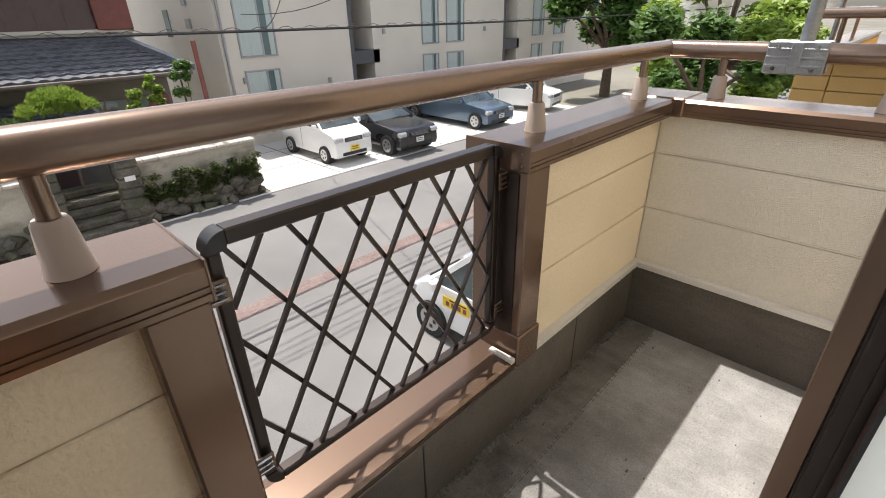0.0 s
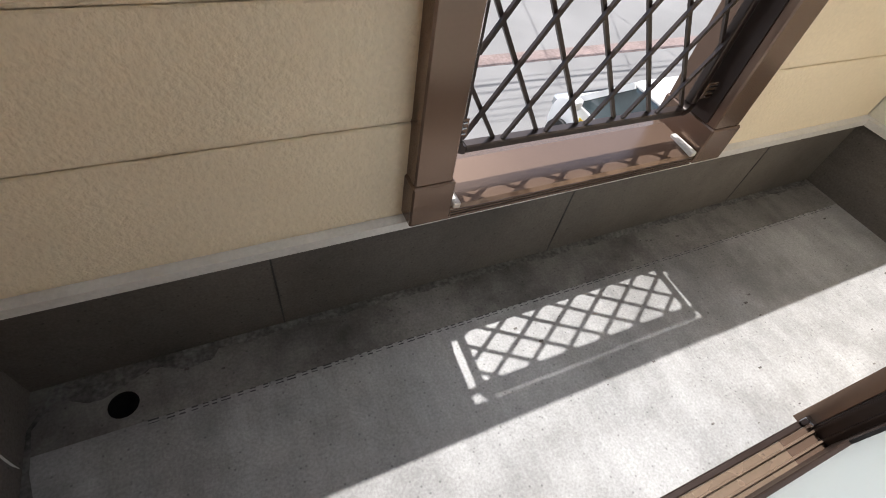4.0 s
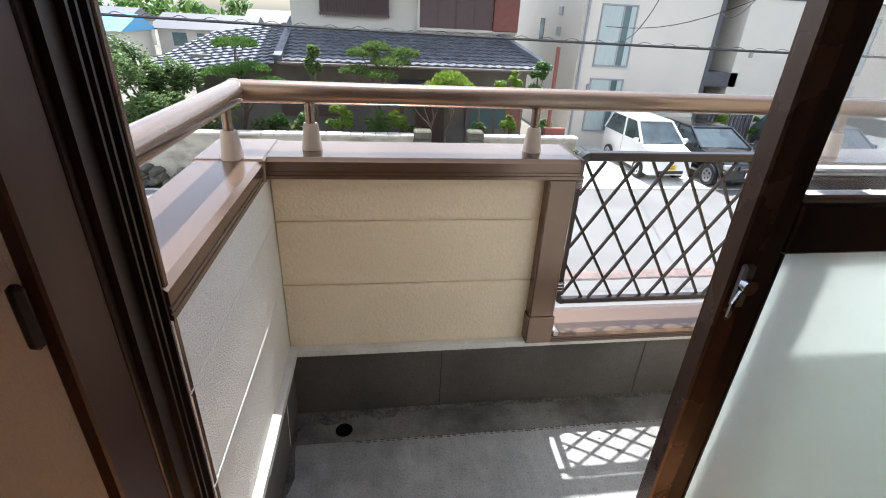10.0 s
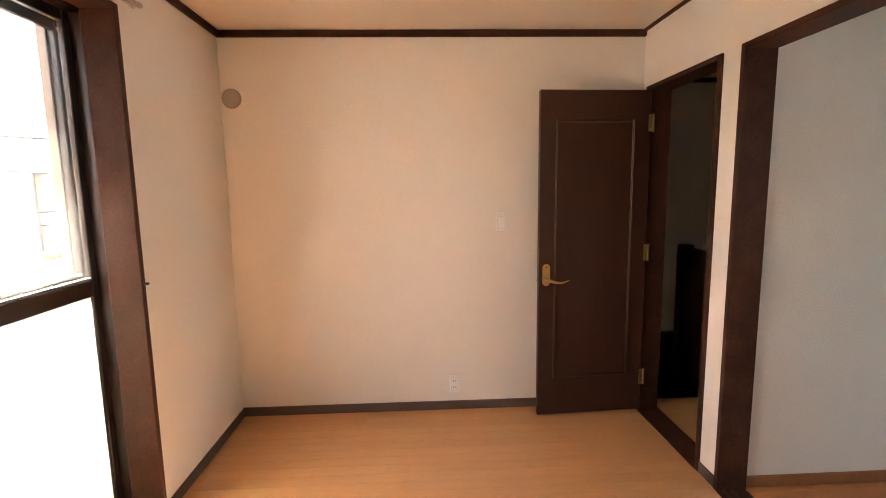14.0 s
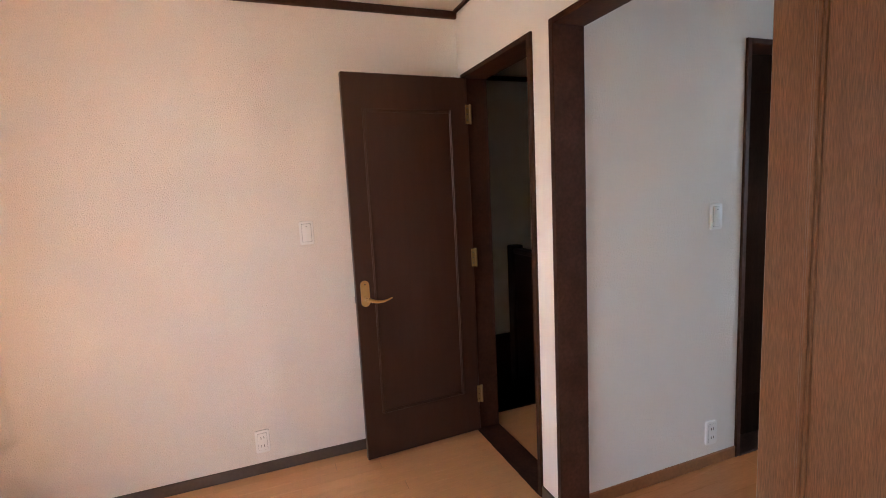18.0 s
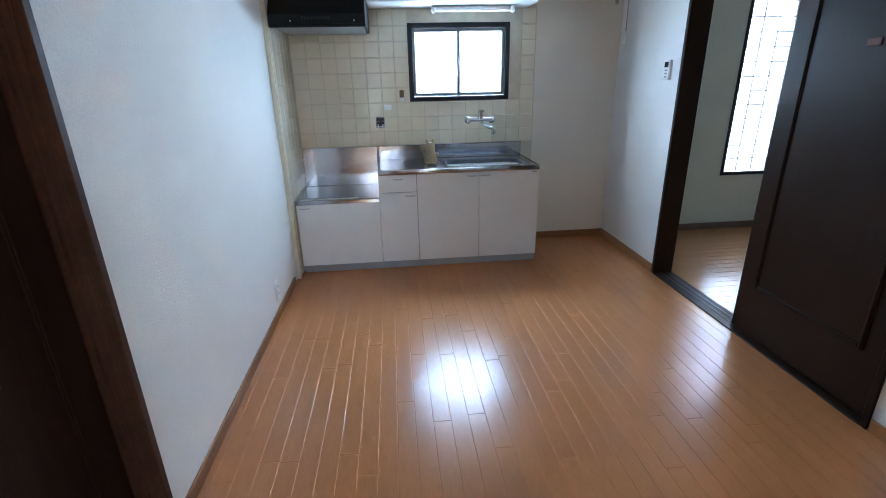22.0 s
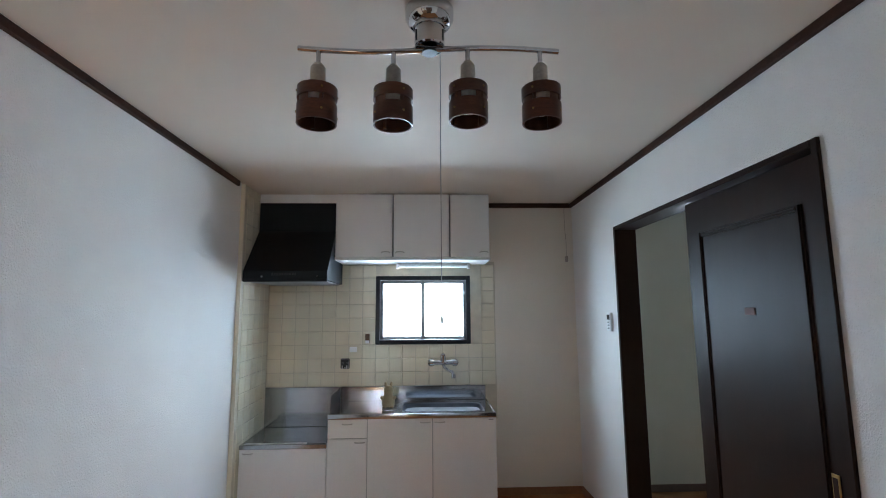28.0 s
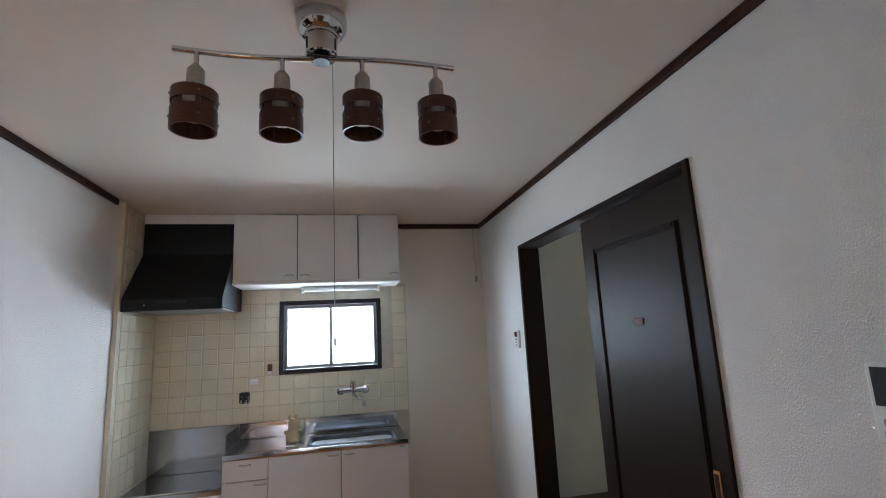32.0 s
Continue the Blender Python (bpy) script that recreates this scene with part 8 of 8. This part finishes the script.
# far roofs and woods
rng = random.Random(31)
for k, (x, y, w, d, h, m) in enumerate(((-24, 46, 9, 6, 3.2, M_BLUEROOF), (-15, 52, 8, 6, 3.4, M_APTDARK), (-30, 60, 10, 7, 3.6, M_ROOFTILE), (-10, 66, 9, 6, 4.0, M_APTDARK), (-20, 34, 6, 5, 2.6, M_ROOFTILE), (45, 40, 10, 8, 5.0, M_ROOFTILE), (60, 28, 12, 9, 5.5, M_APTDARK), (38, 55, 12, 8, 5.6, M_ROOFTILE))):
    t = thing("far_house", (x, y, GZ), "distant low house with a plain roof", "house", group="distant houses")
    part("wall", bx(x - w / 2, x + w / 2, y - d / 2, y + d / 2, GZ, GZ + h * 0.7), M_BEIGE, t)
    part("roof", extrude(bmesh.new(), [(y - d / 2 - 0.5, GZ + h * 0.68), (y, GZ + h * 1.05), (y + d / 2 + 0.5, GZ + h * 0.68)], "x", x - w / 2 - 0.4, x + w / 2 + 0.4), m, t)
    for j in range(3):
        part("window", bx(x - w * 0.35 + j * w * 0.26, x - w * 0.2 + j * w * 0.26, y - d / 2 - 0.04, y - d / 2, GZ + 0.9, GZ + 2.0), M_WGLASS, t)
woods = bmesh.new()
for k in range(90):
    x = rng.uniform(-150, 160)
    y = rng.uniform(95, 150) + abs(x) * 0.05
    leaf_cloud(woods, (x, y, GZ + rng.uniform(1.0, 6.5 if x < 5 else 4.0)), (rng.uniform(4, 8), 3, rng.uniform(2, 4)), 120, 0.9, rng, 1.0)
tagged(solo("far_woods", woods, M_LEAF, "distant wooded skyline", "woods"), kind="stuff")


# ---- floor boards, last because they are many ----
boards("floor_kitchen", KX0, KX1, KY0, KY1, M_FLOOR_K, "orange brown wooden strip floor with a satin sheen", seed=5)
boards("floor_bedroom", AX0, AX1, AY0, AY1, M_FLOOR_A, "light orange wooden strip floor", seed=8)
solo("floor_bedroom_edge", bx(AX0, -0.102, AY1, LWY, -0.10, -0.001), M_FLOOR_A, "light orange wooden floor edge", "floor", kind="structure")
solo("floor_hall", bx(KX1 + WT, 2.44, -5.1, KY1, -0.10, -0.002), M_FLOOR_A, "light wooden hall floor", "floor", kind="structure")
solo("floor_hall_back", bx(2.44, 3.75, -5.1, -3.36, -0.10, -0.002), M_FLOOR_A, "light wooden hall floor", "floor", kind="structure")


def boards_x(name, x0, x1, y0, y1, mat_, label, seed):
    """The side room's strips run across the kitchen's."""
    rng = random.Random(seed)
    base = solo(name, bx(x0, x1, y0, y1, -0.10, -0.0012), M_GAPA if mat_ == M_FLOOR_A else M_GAP, label, "floor", kind="structure")
    shared, y = {}, y0
    while y < y1 - 0.02:
        h = min(0.0755, y1 - y)
        x = x0 - rng.uniform(0, 0.9)
        while x < x1:
            lo, hi = max(x, x0), min(x + 0.91, x1)
            x += 0.91
            if hi - lo < 0.03:
                continue
            key = (round(hi - lo, 2), round(h, 4))
            if key not in shared:
                shared[key] = mesh_of("floor_board", bx(-(hi - lo) / 2 + 0.0003, (hi - lo) / 2 - 0.0003, -h / 2 + 0.0003, h / 2 - 0.0003, -0.012, 0.0, bev=0.0016), mat_)
            piece("floor_board", shared[key], base, ((lo + hi) / 2, y + h / 2, 0.0))
        y += h
    return base


boards_x("floor_side_room", -3.2, KX0 - WT, KY0, -4.2, M_FLOOR_B, "light brown wooden strip floor of the side room", 4)
solo("floor_side_room_back", bx(-3.9, KX0 - WT, -4.2, -3.1, -0.10, -0.002), M_FLOOR_B, "light brown wooden floor", "floor", kind="structure")
solo("floor_side_room_edge", bx(-3.9, -3.2, KY0, -4.2, -0.10, -0.002), M_FLOOR_B, "light brown wooden floor", "floor", kind="structure")


# glazed wall tiles
def tiles():
    p, gap = 0.1105, 0.0036
    SF = 0.022                        # the side panel stands proud of the wall
    back = wall_with_holes("wall_tiling_back", "y", KY0, 0.006, -0.425, KX1, 0.60, 1.890, [KW], M_GROUT, "cream tiled wall behind the sink")
    side = solo("wall_tiling_side", bx(KX1 - SF, KX1, KY0 + 0.007, -6.165, 0.0, CEIL - 0.002), M_GROUT, "cream tiled panel beside the cooker", "wall", kind="structure")
    full = mesh_of("tile", bx(-p / 2 + gap / 2, p / 2 - gap / 2, -0.002, 0.004, -p / 2 + gap / 2, p / 2 - gap / 2, bev=0.0028), M_TILE)
    x = KX1 - SF - 0.006 - p / 2
    while x > -0.425 + p / 2 - 0.02:
        z = 0.868 + p / 2
        while z + p / 2 < 1.90:
            if not (KW[0] - p / 2 + 0.01 < x < KW[1] + p / 2 - 0.01 and KW[2] - p / 2 + 0.01 < z < KW[3] + p / 2 - 0.01):
                piece("tile", full, back, (x, KY0 + 0.007, z))
            z += p
        x -= p
    y = KY0 + 0.012 + p / 2
    while y < -6.165 - p / 2 + 0.02:
        z = 0.02 + p / 2
        while z + p / 2 < CEIL:
            piece("tile", full, side, (KX1 - SF - 0.001, y, z), (0, 0, radians(90)))
            z += p
        y += p
    solo("trim_tile_edge", bx(KX1 - SF - 0.008, KX1, -6.165, -6.157, 0.0, CEIL - 0.002, bev=0.002), M_TRIMC, "cream plastic strip edging the tiled panel", "trim", kind="structure")


tiles()
